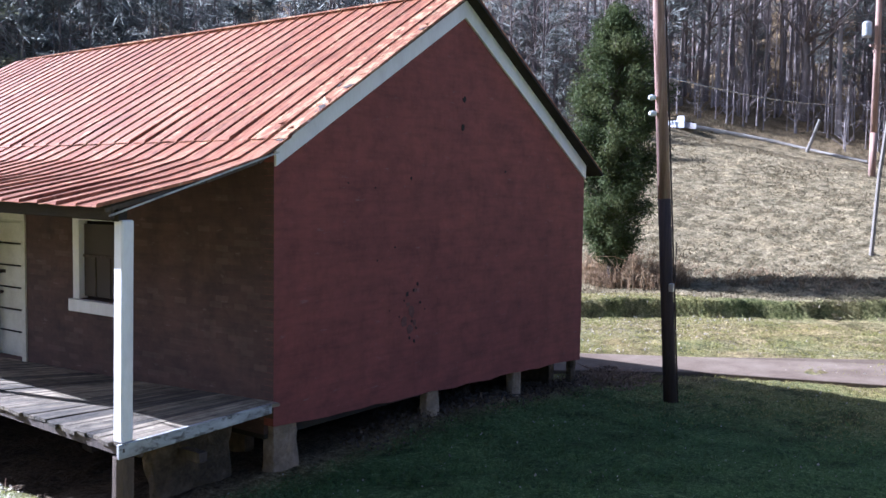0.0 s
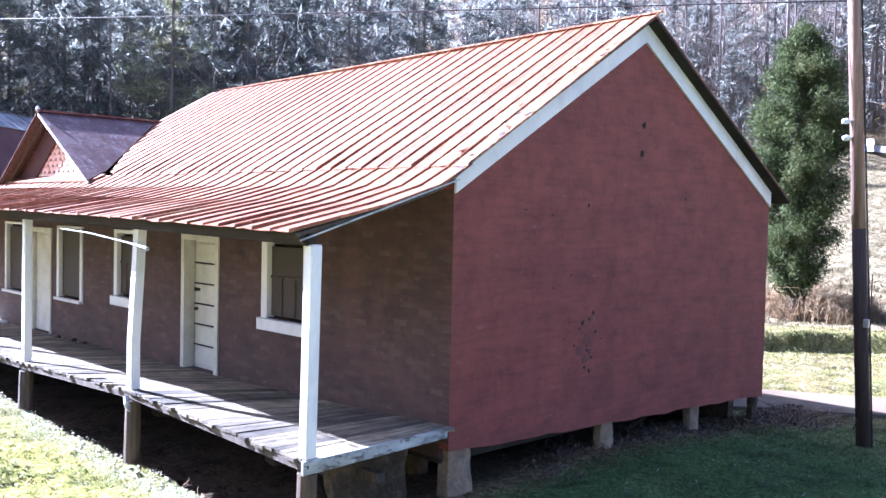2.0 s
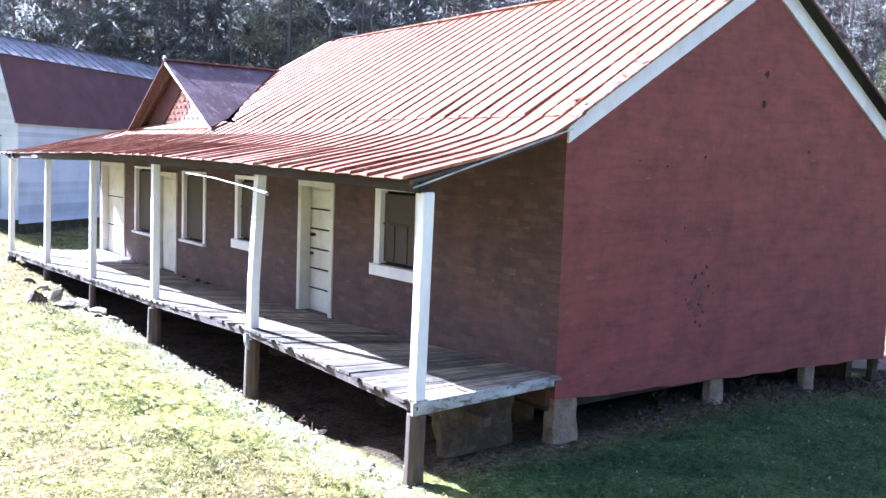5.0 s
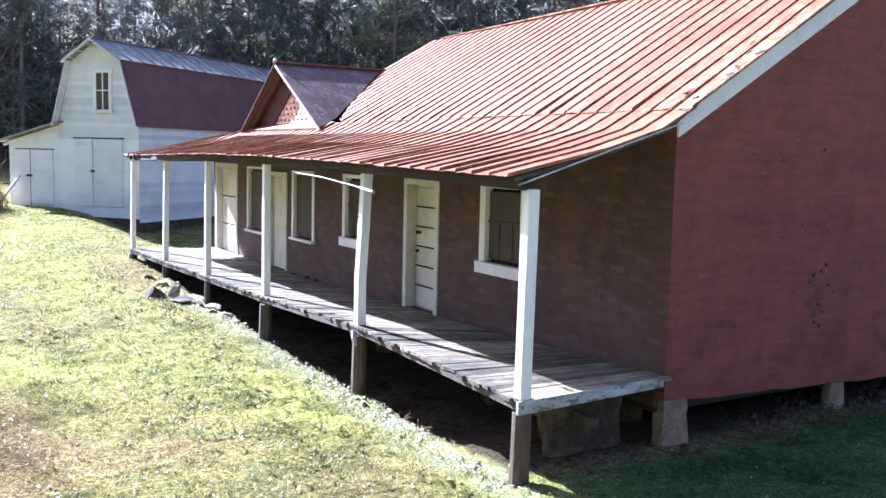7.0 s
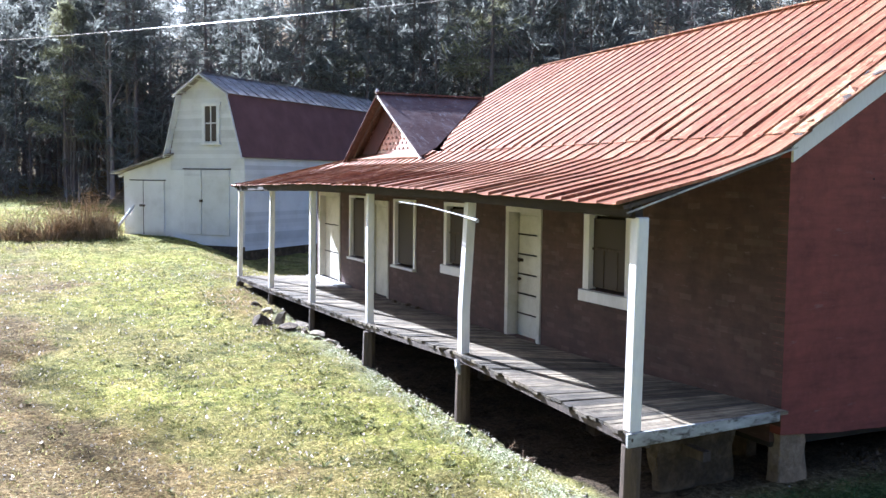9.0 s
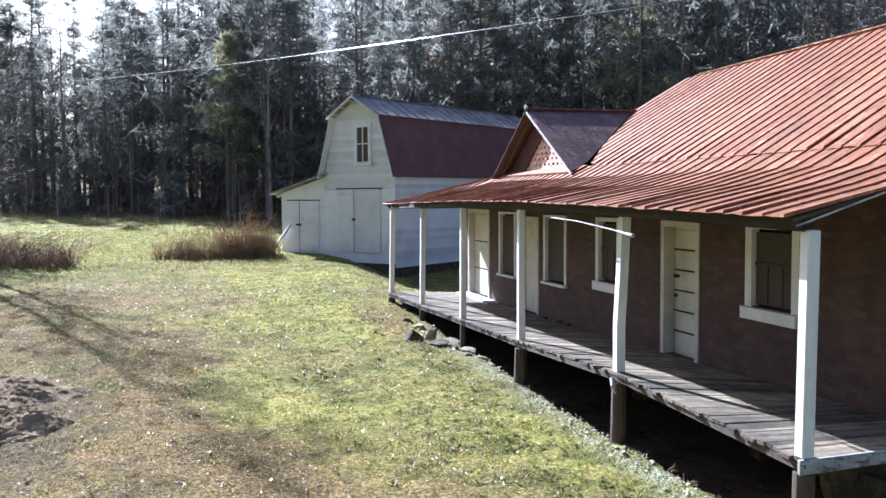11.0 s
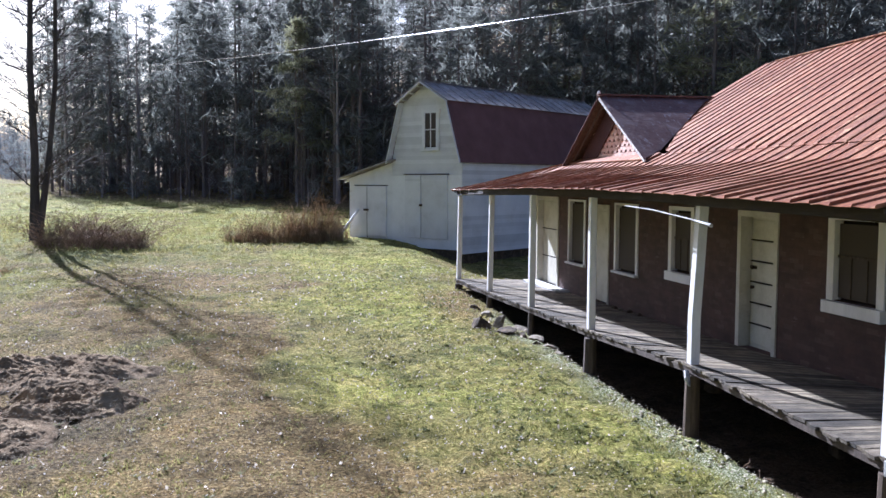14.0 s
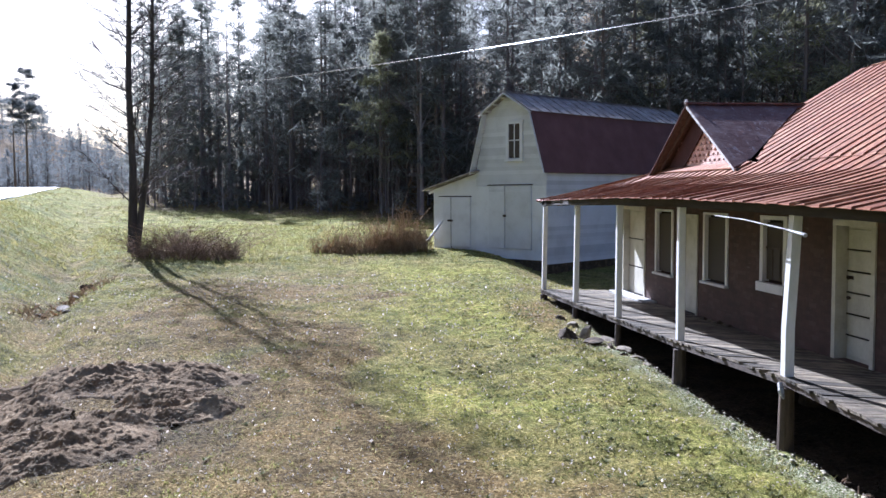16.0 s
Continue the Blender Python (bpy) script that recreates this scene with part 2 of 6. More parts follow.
BLACKWIRE = surface("black_insulated_wire", (0.02, 0.02, 0.02), (0.03, 0.03, 0.03), (0.05, 0.05, 0.05), 5, 50, 0.17, relief=0.0)
BLACKWIRE.node_tree.nodes["Principled BSDF"].inputs["Specular IOR Level"].default_value = 1.0
ASPHALT = surface("sunlit_grey_road", (0.2, 0.2, 0.2), (0.27, 0.27, 0.27), (0.34, 0.34, 0.33), 2, 40, 0.6, relief=0.4)
DARK = surface("dark_interior_boards", (0.02, 0.018, 0.016), (0.035, 0.03, 0.028), (0.05, 0.045, 0.04), 2, 20, 0.95)


for flat in (DARK, CONCRETE):
    flat.node_tree.nodes["Principled BSDF"].inputs["Specular IOR Level"].default_value = 0.1


def rusty_red(name="faded_red_painted_tin", wear=0.6):
    """Faded red roof paint with rust bleeding through it."""
    m, nt, b = nodes_of(name, 0.4, 0.18)
    b.inputs["Specular IOR Level"].default_value = 0.17
    vec = coords(nt, (1, 1, 1))
    streak = coords(nt, (0.35, 5, 0.35))
    col = ramp(nt, noise_of(nt, vec, 0.8, 5), [(0.3, (0.155, 0.054, 0.026)), (0.5, (0.24, 0.097, 0.053)), (0.7, (0.325, 0.165, 0.1))])
    rust = ramp(nt, noise_of(nt, streak, 1.3, 6, 0.7), [(0.42, (0, 0, 0)), (0.62, (1, 1, 1))])
    col = mix(nt, rust, col, (0.23, 0.085, 0.045))
    dust = coords(nt, (0.5, 9, 0.5))
    col = mix(nt, ramp(nt, noise_of(nt, dust, 1.1, 7, 0.7), [(0.52, (0, 0, 0)), (0.75, (0.6, 0.6, 0.6))]), col, (0.38, 0.232, 0.13))
    worn = ramp(nt, noise_of(nt, vec, 5.0, 9, 0.78), [(wear, (0, 0, 0)), (wear + 0.1, (1, 1, 1))])
    col = mix(nt, worn, col, (0.46, 0.29, 0.175))
    run = noise_of(nt, coords(nt, (0.6, 14, 0.6)), 1.6, 6, 0.75)
    col = mix(nt, 1.0, col, ramp(nt, run, [(0.3, (0.4, 0.36, 0.34)), (0.46, (0.95, 0.95, 0.95)), (0.66, (1.35, 1.36, 1.34))]), "MULTIPLY")
    fleck = noise_of(nt, coords(nt, (2, 5, 2)), 3.5, 9, 0.8)
    col = mix(nt, 1.0, col, ramp(nt, fleck, [(0.36, (0.4, 0.32, 0.27)), (0.48, (1.0, 0.97, 0.87)), (0.64, (1.28, 1.32, 1.18))]), "MULTIPLY")
    col = vary(nt, col, 0.12)
    nt.links.new(col, b.inputs["Base Color"])
    nt.links.new(ramp(nt, run, [(0.3, (0.7, 0.7, 0.7)), (0.7, (0.3, 0.3, 0.3))]), b.inputs["Roughness"])
    bump(nt, b, noise_of(nt, vec, 9, 4), 0.3, 0.02)
    return m


def scuffed_tin():
    """Dark rusted tin with pale bare scuffs."""
    m, nt, b = nodes_of("rusted_grey_tin", 0.55, 0.2)
    vec = coords(nt)
    col = ramp(nt, noise_of(nt, vec, 2.2, 6, 0.7), [(0.32, (0.075, 0.024, 0.019)), (0.5, (0.11, 0.054, 0.046)), (0.68, (0.17, 0.115, 0.11))])
    bare = noise_of(nt, coords(nt, (1.6, 0.8, 0.8)), 4.5, 9, 0.78)
    col = mix(nt, ramp(nt, bare, [(0.55, (0, 0, 0)), (0.68, (0.7, 0.7, 0.7))]), col, (0.34, 0.33, 0.36))
    col = vary(nt, col, 0.15)
    nt.links.new(col, b.inputs["Base Color"])
    bump(nt, b, noise_of(nt, vec, 9, 5), 0.5, 0.02)
    return m


DORMROOF = scuffed_tin()
REDTIN = rusty_red(wear=0.57)
WORNTIN = rusty_red("badly_worn_red_tin", 0.49)


def brick_paint(name, tones, stain_low, stain_high, share=0.6, rough=0.8):
    """Bricks that differ one from another, under common stains."""
    m, nt, b = nodes_of(name, rough)
    oi, ge, ad, fr = (nt.nodes.new("ShaderNode" + k) for k in ("ObjectInfo", "NewGeometry", "Math", "Math"))
    ad.operation, fr.operation = "ADD", "FRACT"
    nt.links.new(oi.outputs["Random"], ad.inputs[0])
    nt.links.new(ge.outputs["Random Per Island"], ad.inputs[1])
    nt.links.new(ad.outputs[0], fr.inputs[0])
    col = ramp(nt, fr.outputs[0], [(i / (len(tones) - 1), c) for i, c in enumerate(tones)])
    vec = nt.nodes.new("ShaderNodeNewGeometry").outputs["Position"]
    big = ramp(nt, noise_of(nt, vec, 0.9, 6, 0.7), [(0.35, stain_low), (0.65, stain_high)])
    fine = noise_of(nt, vec, 14, 5, 0.75)
    col = mix(nt, share, col, big)
    mp = nt.nodes.new("ShaderNodeMapping")
    mp.inputs["Scale"].default_value = (1.4, 1.4, 13)
    nt.links.new(vec, mp.inputs["Vector"])
    band = noise_of(nt, mp.outputs["Vector"], 1.0, 5, 0.65)
    col = mix(nt, 0.42, col, mix(nt, 1.0, col, ramp(nt, band, [(0.36, (0.62, 0.6, 0.62)), (0.5, (1, 1, 1)), (0.66, (1.22, 1.2, 1.2))]), "MULTIPLY"))
    blot = noise_of(nt, vec, 2.6, 6, 0.7)
    col = mix(nt, 0.7, col, mix(nt, 1.0, col, ramp(nt, blot, [(0.36, (0.66, 0.62, 0.64)), (0.52, (1, 1, 1)), (0.68, (1.15, 1.1, 1.1))]), "MULTIPLY"))
    mark = nt.nodes.new("ShaderNodeMapping")
    mark.inputs["Scale"].default_value = (3.2, 3.2, 11)
    nt.links.new(vec, mark.inputs["Vector"])
    col = mix(nt, ramp(nt, noise_of(nt, mark.outputs["Vector"], 1.0, 7, 0.7), [(0.61, (0, 0, 0)), (0.74, (0.6, 0.6, 0.6))]), col, (0.26, 0.2, 0.175))
    col = mix(nt, 0.2, col, mix(nt, 1.0, col, ramp(nt, fine, [(0.3, (0.5, 0.5, 0.5)), (0.7, (1.5, 1.5, 1.5))]), "MULTIPLY"))
    nt.links.new(col, b.inputs["Base Color"])
    bump(nt, b, fine, 0.15, 0.003)
    return m


REDBRICK = brick_paint("red_painted_brick", ((0.185, 0.048, 0.038), (0.22, 0.058, 0.043), (0.172, 0.046, 0.038), (0.228, 0.063, 0.047), (0.15, 0.043, 0.04), (0.215, 0.056, 0.042)), (0.175, 0.047, 0.038), (0.226, 0.061, 0.046), 0.93)
# Stained brown brick, its tone lowered further for the shade inside the porch.
BROWNBRICK = brick_paint("brown_stained_shaded_brick", ((0.056, 0.028, 0.022), (0.08, 0.037, 0.029), (0.048, 0.025, 0.021), (0.098, 0.05, 0.038), (0.063, 0.03, 0.024), (0.145, 0.098, 0.075)), (0.05, 0.026, 0.021), (0.092, 0.047, 0.036))
GABLEBRICK = brick_paint("weathered_shingle_print", ((0.66, 0.44, 0.35), (0.72, 0.52, 0.43), (0.6, 0.37, 0.29), (0.74, 0.57, 0.48)), (0.64, 0.42, 0.34), (0.74, 0.56, 0.47))
CHIP = surface("scuffed_red_patch", (0.07, 0.024, 0.02), (0.12, 0.046, 0.038), (0.19, 0.09, 0.075), 9, 40, 0.9)
GABLEBACK = surface("dark_felt_backing", (0.09, 0.05, 0.045), (0.14, 0.08, 0.065), (0.2, 0.12, 0.1), 3, 30, 0.9)


def glass():
    m, nt, b = nodes_of("dusty_window_glass", 0.5)
    b.inputs["Base Color"].default_value = (0.085, 0.07, 0.062, 1)
    b.inputs["Transmission Weight"].default_value = 0.0
    b.inputs["Specular IOR Level"].default_value = 0.05
    return m


GLASS = glass()


def ground_material():
    m, nt, b = nodes_of("lawn_and_leaf_litter", 0.95)
    b.inputs["Specular IOR Level"].default_value = 0.1
    vec = coords(nt)

    def att(key):
        a = nt.nodes.new("ShaderNodeAttribute")
        a.attribute_name = key
        return a.outputs["Fac"]

    big, mid_, fine = noise_of(nt, vec, 0.35, 6, 0.65), noise_of(nt, vec, 2.2, 6, 0.7), noise_of(nt, vec, 22, 5, 0.75)
    lawn = ramp(nt, big, [(0.4, (0.085, 0.15, 0.02)), (0.5, (0.2, 0.2, 0.05)), (0.58, (0.32, 0.2, 0.09))])
    lawn = mix(nt, 0.5, lawn, ramp(nt, mid_, [(0.38, (0.035, 0.05, 0.012)), (0.5, (0.15, 0.15, 0.04)), (0.66, (0.27, 0.21, 0.1))]))
    lawn = mix(nt, 0.4, lawn, ramp(nt, fine, [(0.38, (0.025, 0.028, 0.01)), (0.5, (0.19, 0.175, 0.058)), (0.62, (0.55, 0.47, 0.24))]))
    dry = ramp(nt, mid_, [(0.34, (0.085, 0.068, 0.036)), (0.5, (0.24, 0.195, 0.115)), (0.66, (0.38, 0.32, 0.21))])
    dry = mix(nt, 0.4, dry, ramp(nt, fine, [(0.3, (0.08, 0.065, 0.033)), (0.7, (0.38, 0.32, 0.2))]))
    litter = ramp(nt, fine, [(0.32, (0.07, 0.048, 0.026)), (0.5, (0.2, 0.14, 0.075)), (0.68, (0.4, 0.31, 0.19))])
    lush = mix(nt, 0.5, ramp(nt, mid_, [(0.38, (0.09, 0.13, 0.016)), (0.5, (0.29, 0.305, 0.05)), (0.64, (0.46, 0.38, 0.14))]), ramp(nt, fine, [(0.38, (0.07, 0.08, 0.012)), (0.5, (0.32, 0.32, 0.056)), (0.63, (0.62, 0.55, 0.22))]))
    lawn = mix(nt, att("lush"), lawn, lush)
    col = mix(nt, att("brown"), lawn, ramp(nt, fine, [(0.36, (0.06, 0.035, 0.012)), (0.5, (0.2, 0.137, 0.053)), (0.64, (0.43, 0.325, 0.155))]))
    # Includes the gable's shade, put into the ground as darker green.
    col = mix(nt, att("green"), col, ramp(nt, fine, [(0.34, (0.04, 0.075, 0.022)), (0.52, (0.11, 0.165, 0.055)), (0.7, (0.24, 0.28, 0.12))]))
    col = mix(nt, att("dry"), col, dry)
    col = mix(nt, att("litter"), col, litter)
    # Dark mound soil; beneath the house the shade is put into the colour.
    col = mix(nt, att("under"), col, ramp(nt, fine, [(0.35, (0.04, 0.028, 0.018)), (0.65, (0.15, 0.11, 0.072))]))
    speck = noise_of(nt, vec, 75, 3, 0.7)
    col = mix(nt, 0.75, col, mix(nt, 1.0, col, ramp(nt, speck, [(0.34, (0.3, 0.3, 0.3)), (0.5, (1, 1, 1)), (0.66, (1.75, 1.75, 1.7))]), "MULTIPLY"))
    clump = noise_of(nt, vec, 8.5, 5, 0.7)
    col = mix(nt, 1.0, col, ramp(nt, clump, [(0.36, (0.58, 0.6, 0.54)), (0.47, (0.97, 0.97, 0.96)), (0.62, (1.22, 1.2, 1.14))]), "MULTIPLY")
    col = mix(nt, 1.0, col, ramp(nt, noise_of(nt, vec, 1.1, 5, 0.65), [(0.36, (0.58, 0.57, 0.52)), (0.5, (1, 1, 1)), (0.64, (1.2, 1.16, 1.1))]), "MULTIPLY")
    chips = ramp(nt, noise_of(nt, vec, 45, 4, 0.8), [(0.4, (0.06, 0.08, 0.025)), (0.5, (0.24, 0.26, 0.11)), (0.6, (0.72, 0.69, 0.52))])
    col = mix(nt, att("drip"), col, chips)
    nt.links.new(col, b.inputs["Base Color"])
    clods = nt.nodes.new("ShaderNodeMath")
    clods.operation = "ADD"
    nt.links.new(fine, clods.inputs[0])
    nt.links.new(noise_of(nt, vec, 6.5, 4, 0.6), clods.inputs[1])
    bump(nt, b, clods.outputs[0], 1.0, 0.09)
    return m


GROUND = ground_material()


# ---------- mesh helpers ----------
class Build:
    """Collects vertices and faces of one mesh."""

    def __init__(self):
        self.v, self.f = [], []

    def add(self, verts, faces):
        n = len(self.v)
        self.v += [tuple(p) for p in verts]
        self.f += [tuple(i + n for i in f) for f in faces]
        return self

    def box(self, x0, x1, y0, y1, z0, z1):
        return self.hexa([(x0, y0, z0), (x1, y0, z0), (x1, y1, z0), (x0, y1, z0), (x0, y0, z1), (x1, y0, z1), (x1, y1, z1), (x0, y1, z1)])

    def hexa(self, p):
        return self.add(p, [(3, 2, 1, 0), (4, 5, 6, 7), (0, 1, 5, 4), (1, 2, 6, 5), (2, 3, 7, 6), (3, 0, 4, 7)])

    def tube(self, pts, radii, n=6, cap=True, wob=0.0):
        ring = []
        for k, p in enumerate(pts):
            p = Vector(p)
            d = (Vector(pts[min(k + 1, len(pts) - 1)]) - Vector(pts[max(k - 1, 0)])).normalized()
            u = d.cross((0, 0, 1)) if abs(d.z) < 0.95 else d.cross((1, 0, 0))
            u.normalize()
            w = d.cross(u)
            for j in range(n):
                a = 2 * math.pi * j / n
                r = radii[k] * (1 + wob * random.uniform(-1, 1))
                ring.append(p + u * (r * math.cos(a)) + w * (r * math.sin(a)))
        faces = [(k * n + j, k * n + (j + 1) % n, (k + 1) * n + (j + 1) % n, (k + 1) * n + j) for k in range(len(pts) - 1) for j in range(n)]
        if cap:
            faces += [tuple(reversed(range(n))), tuple(range(len(ring) - n, len(ring)))]
        return self.add(ring, faces)

    def beam(self, a, b, w, h, up=(0, 0, 1)):
        """A straight timber of w by h from a to b."""
        a, b = Vector(a), Vector(b)
        d = (b - a).normalized()
        s = d.cross(Vector(up)).normalized() * (w / 2)
        t = s.cross(d).normalized() * (h / 2)
        return self.hexa([a - s - t, a + s - t, b + s - t, b - s - t, a - s + t, a + s + t, b + s + t, b - s + t])

    def mesh(self, name):
        me = bpy.data.meshes.new(name)
        me.from_pydata(self.v, [], self.f)
        bm = bmesh.new()
        bm.from_mesh(me)
        bmesh.ops.recalc_face_normals(bm, faces=bm.faces)
        bm.to_mesh(me)
        bm.free()
        return me


def part(name, b, material, parent=None, label="", bevel=0.0, smooth=False, **tags):
    """Links a Build, or a mesh, as one mesh object under a thing or a part."""
    me = b.mesh(name) if isinstance(b, Build) else b
    if bevel:
        bm = bmesh.new()
        bm.from_mesh(me)
        bmesh.ops.bevel(bm, geom=bm.edges[:], offset=bevel, segments=1, affect="EDGES", clamp_overlap=True)
        bm.to_mesh(me)
        bm.free()
    if material and not me.materials:
        me.materials.append(material)
    if smooth:
        me.polygons.foreach_set("use_smooth", [True] * len(me.polygons))
    ob = new(name, me)
    ob.parent = parent
    return tagged(ob, label, **tags)


def thing(name, label, category, at=(0, 0, 0), turn=0.0, **tags):
    e = new(name)
    e.empty_display_size = 0.2
    e.matrix_world = pose(*at, 0, 0, turn)
    return tagged(e, label, category, **tags)


def raw_mesh(name, verts, tris, material):
    """A mesh of triangles from arrays."""
    me = bpy.data.meshes.new(name)
    me.vertices.add(len(verts))
    me.vertices.foreach_set("co", np.ascontiguousarray(verts, np.float32).ravel())
    me.loops.add(len(tris) * 3)
    me.loops.foreach_set("vertex_index", np.ascontiguousarray(tris, np.int32).ravel())
    me.polygons.add(len(tris))
    me.polygons.foreach_set("loop_start", np.arange(0, len(tris) * 3, 3, dtype=np.int32))
    me.polygons.foreach_set("loop_total", np.full(len(tris), 3, np.int32))
    me.update(calc_edges=True)
    me.materials.append(material)
    return me


def smooth(x, a, b):
    t = np.clip((np.asarray(x, float) - a) / (b - a), 0, 1)
    return t * t * (3 - 2 * t)


def ripple(x, y, seed=0.0):
    return (np.sin(1.3 * x + 0.7 * y + seed) * np.sin(0.9 * y - 0.5 * x + 2 * seed) + 0.5 * np.sin(2.9 * x - 1.7 * y + seed) * np.sin(2.3 * y + 1.1 * x))


# ---------- the ground ----------
ROAD_AT, ROAD_WAY = np.array((-14.0, -8.0)), np.array((-0.224, 0.975))


def ground_z(x, y):
    x, y = np.asarray(x, float), np.asarray(y, float)
    z = -0.74 + 0.3 * smooth(y, 2, 18) - 0.2 * smooth(x, 1, 7) * (1 - smooth(y, 4, 20))
    z = z + 0.04 * np.clip(y - 25, 0, 60)
    q = (x - ROAD_AT[0]) * 0.975 + (y - ROAD_AT[1]) * 0.224
    s = (x - ROAD_AT[0]) * -0.224 + (y - ROAD_AT[1]) * 0.975
    road = 0.9 + 0.02 * np.clip(s, -40, 120)
    z = z - 0.34 * np.exp(-((q - 4.9) / 0.55) ** 2) * smooth(s, 0, 15) * (1 - smooth(s, 45, 60))
    z = road + (z - road) * smooth(q, 0.3, 4.8)
    u = x + 0.4 * (y - 2)
    top = np.clip(21.5 + 0.85 * (y - 2), 12, 34)
    z = z + 0.21 * np.minimum(np.clip(u - 19, 0, None), top) * (1 - 0.7 * smooth(y, 16, 30))
    r, az = np.hypot(x + 7, y + 7), np.degrees(np.arctan2(x + 7, y + 7))
    z = z + 0.38 * np.clip(r - 62, 0, 120) * smooth(az, 0, 18) * (1 - smooth(az, 120, 150))
    z = z + 0.07 * np.clip(r - 88, 0, 120) * smooth(az, -13, -8) * (1 - smooth(az, 0, 18))
    z = z + 0.25 * np.clip(r - 230, 0, 90) * (1 - 0.4 * smooth(az, -19, -14)) * (1 - smooth(az, -13, -10))
    # Unseen hill added across the road to cut sky light on the porch.
    z = z + 0.4 * np.clip(-q - 22, 0, 60) * (1 - smooth(az, -36, -28))
    w = 0.778 * x + 0.628 * y - 14.46
    z = z - 0.75 * smooth(x, -1.6, 1.8) * smooth(y, 18.5, 24) * (1 - smooth(y, 45, 55)) * (1 - smooth(x, 8, 14))
    w = w + 0.16 * ripple(x * 0.6, y * 0.6, 3.0)
    z = z + 0.48 * smooth(w, 0.0, 0.26) * (1 - smooth(w, 0.9, 5.0)) * smooth(x, 11, 14) * (1 - smooth(y, 5, 9))
    z = z - 0.38 * smooth(x, -1.95, -1.62) * (1 - smooth(x, 7.0, 7.4)) * smooth(y, 0.8, 2.6) * (1 - smooth(y, 11.5, 15.5))
    z = z + 0.22 * np.exp(-(((x + 16.0) / 5.0) ** 2 + ((y - 32.4) / 5.0) ** 2))
    z = z + 0.13 * smooth(x, 0.8, 2.6) * (1 - 0.4 * smooth(x, 3.5, 5.5)) * (1 - smooth(x, 6.0, 9.0)) * np.exp(-((y - 0.1) / 0.9) ** 2)
    z = z + 1.5 * (1 - smooth(r, 1.5, 7.5))
    z = z + 0.04 * ripple(x * 0.8, y * 0.8) * smooth(r, 4, 12)
    return z


def gz(x, y):
    return float(ground_z(x, y))


def spread(lo, hi, step, far):
    inner = list(np.arange(lo, hi, step))
    out, d, a, b = [], step, lo, hi
    while b < far:
        d *= 1.12
        a, b = a - d, b + d
        out += [a, b]
    return np.array(sorted(inner + out))


def brown_of(x, y):
    """Where the lawn is bare and brown."""
    x = x + 0.75 * ripple(x * 0.5, y * 0.55, 6.0) + 0.35 * ripple(x * 1.6, y * 1.7, 2.0)
    worn = 1.2 * np.exp(-(((x + 10.0 - 0.03 * (y - 10)) / 3.7) ** 2)) * smooth(y, -2, 4) * (1 - smooth(y, 20, 30))
    track = 0.8 * np.exp(-(((x + 7.4) / 0.7) ** 2)) * smooth(y, -3, 2) * (1 - smooth(y, 9, 16))
    bare = 0.95 * np.exp(-(((x + 6.2) / 1.5) ** 2 + ((y - 2.4) / 2.4) ** 2))
    worn = worn * (0.85 + 0.4 * ripple(x * 0.7, y * 0.6, 9.0))
    return np.clip(worn + track + bare + 0.55 * smooth(ripple(x * 0.5, y * 0.4, 4.0), 0.4, 1.1), 0, 1)


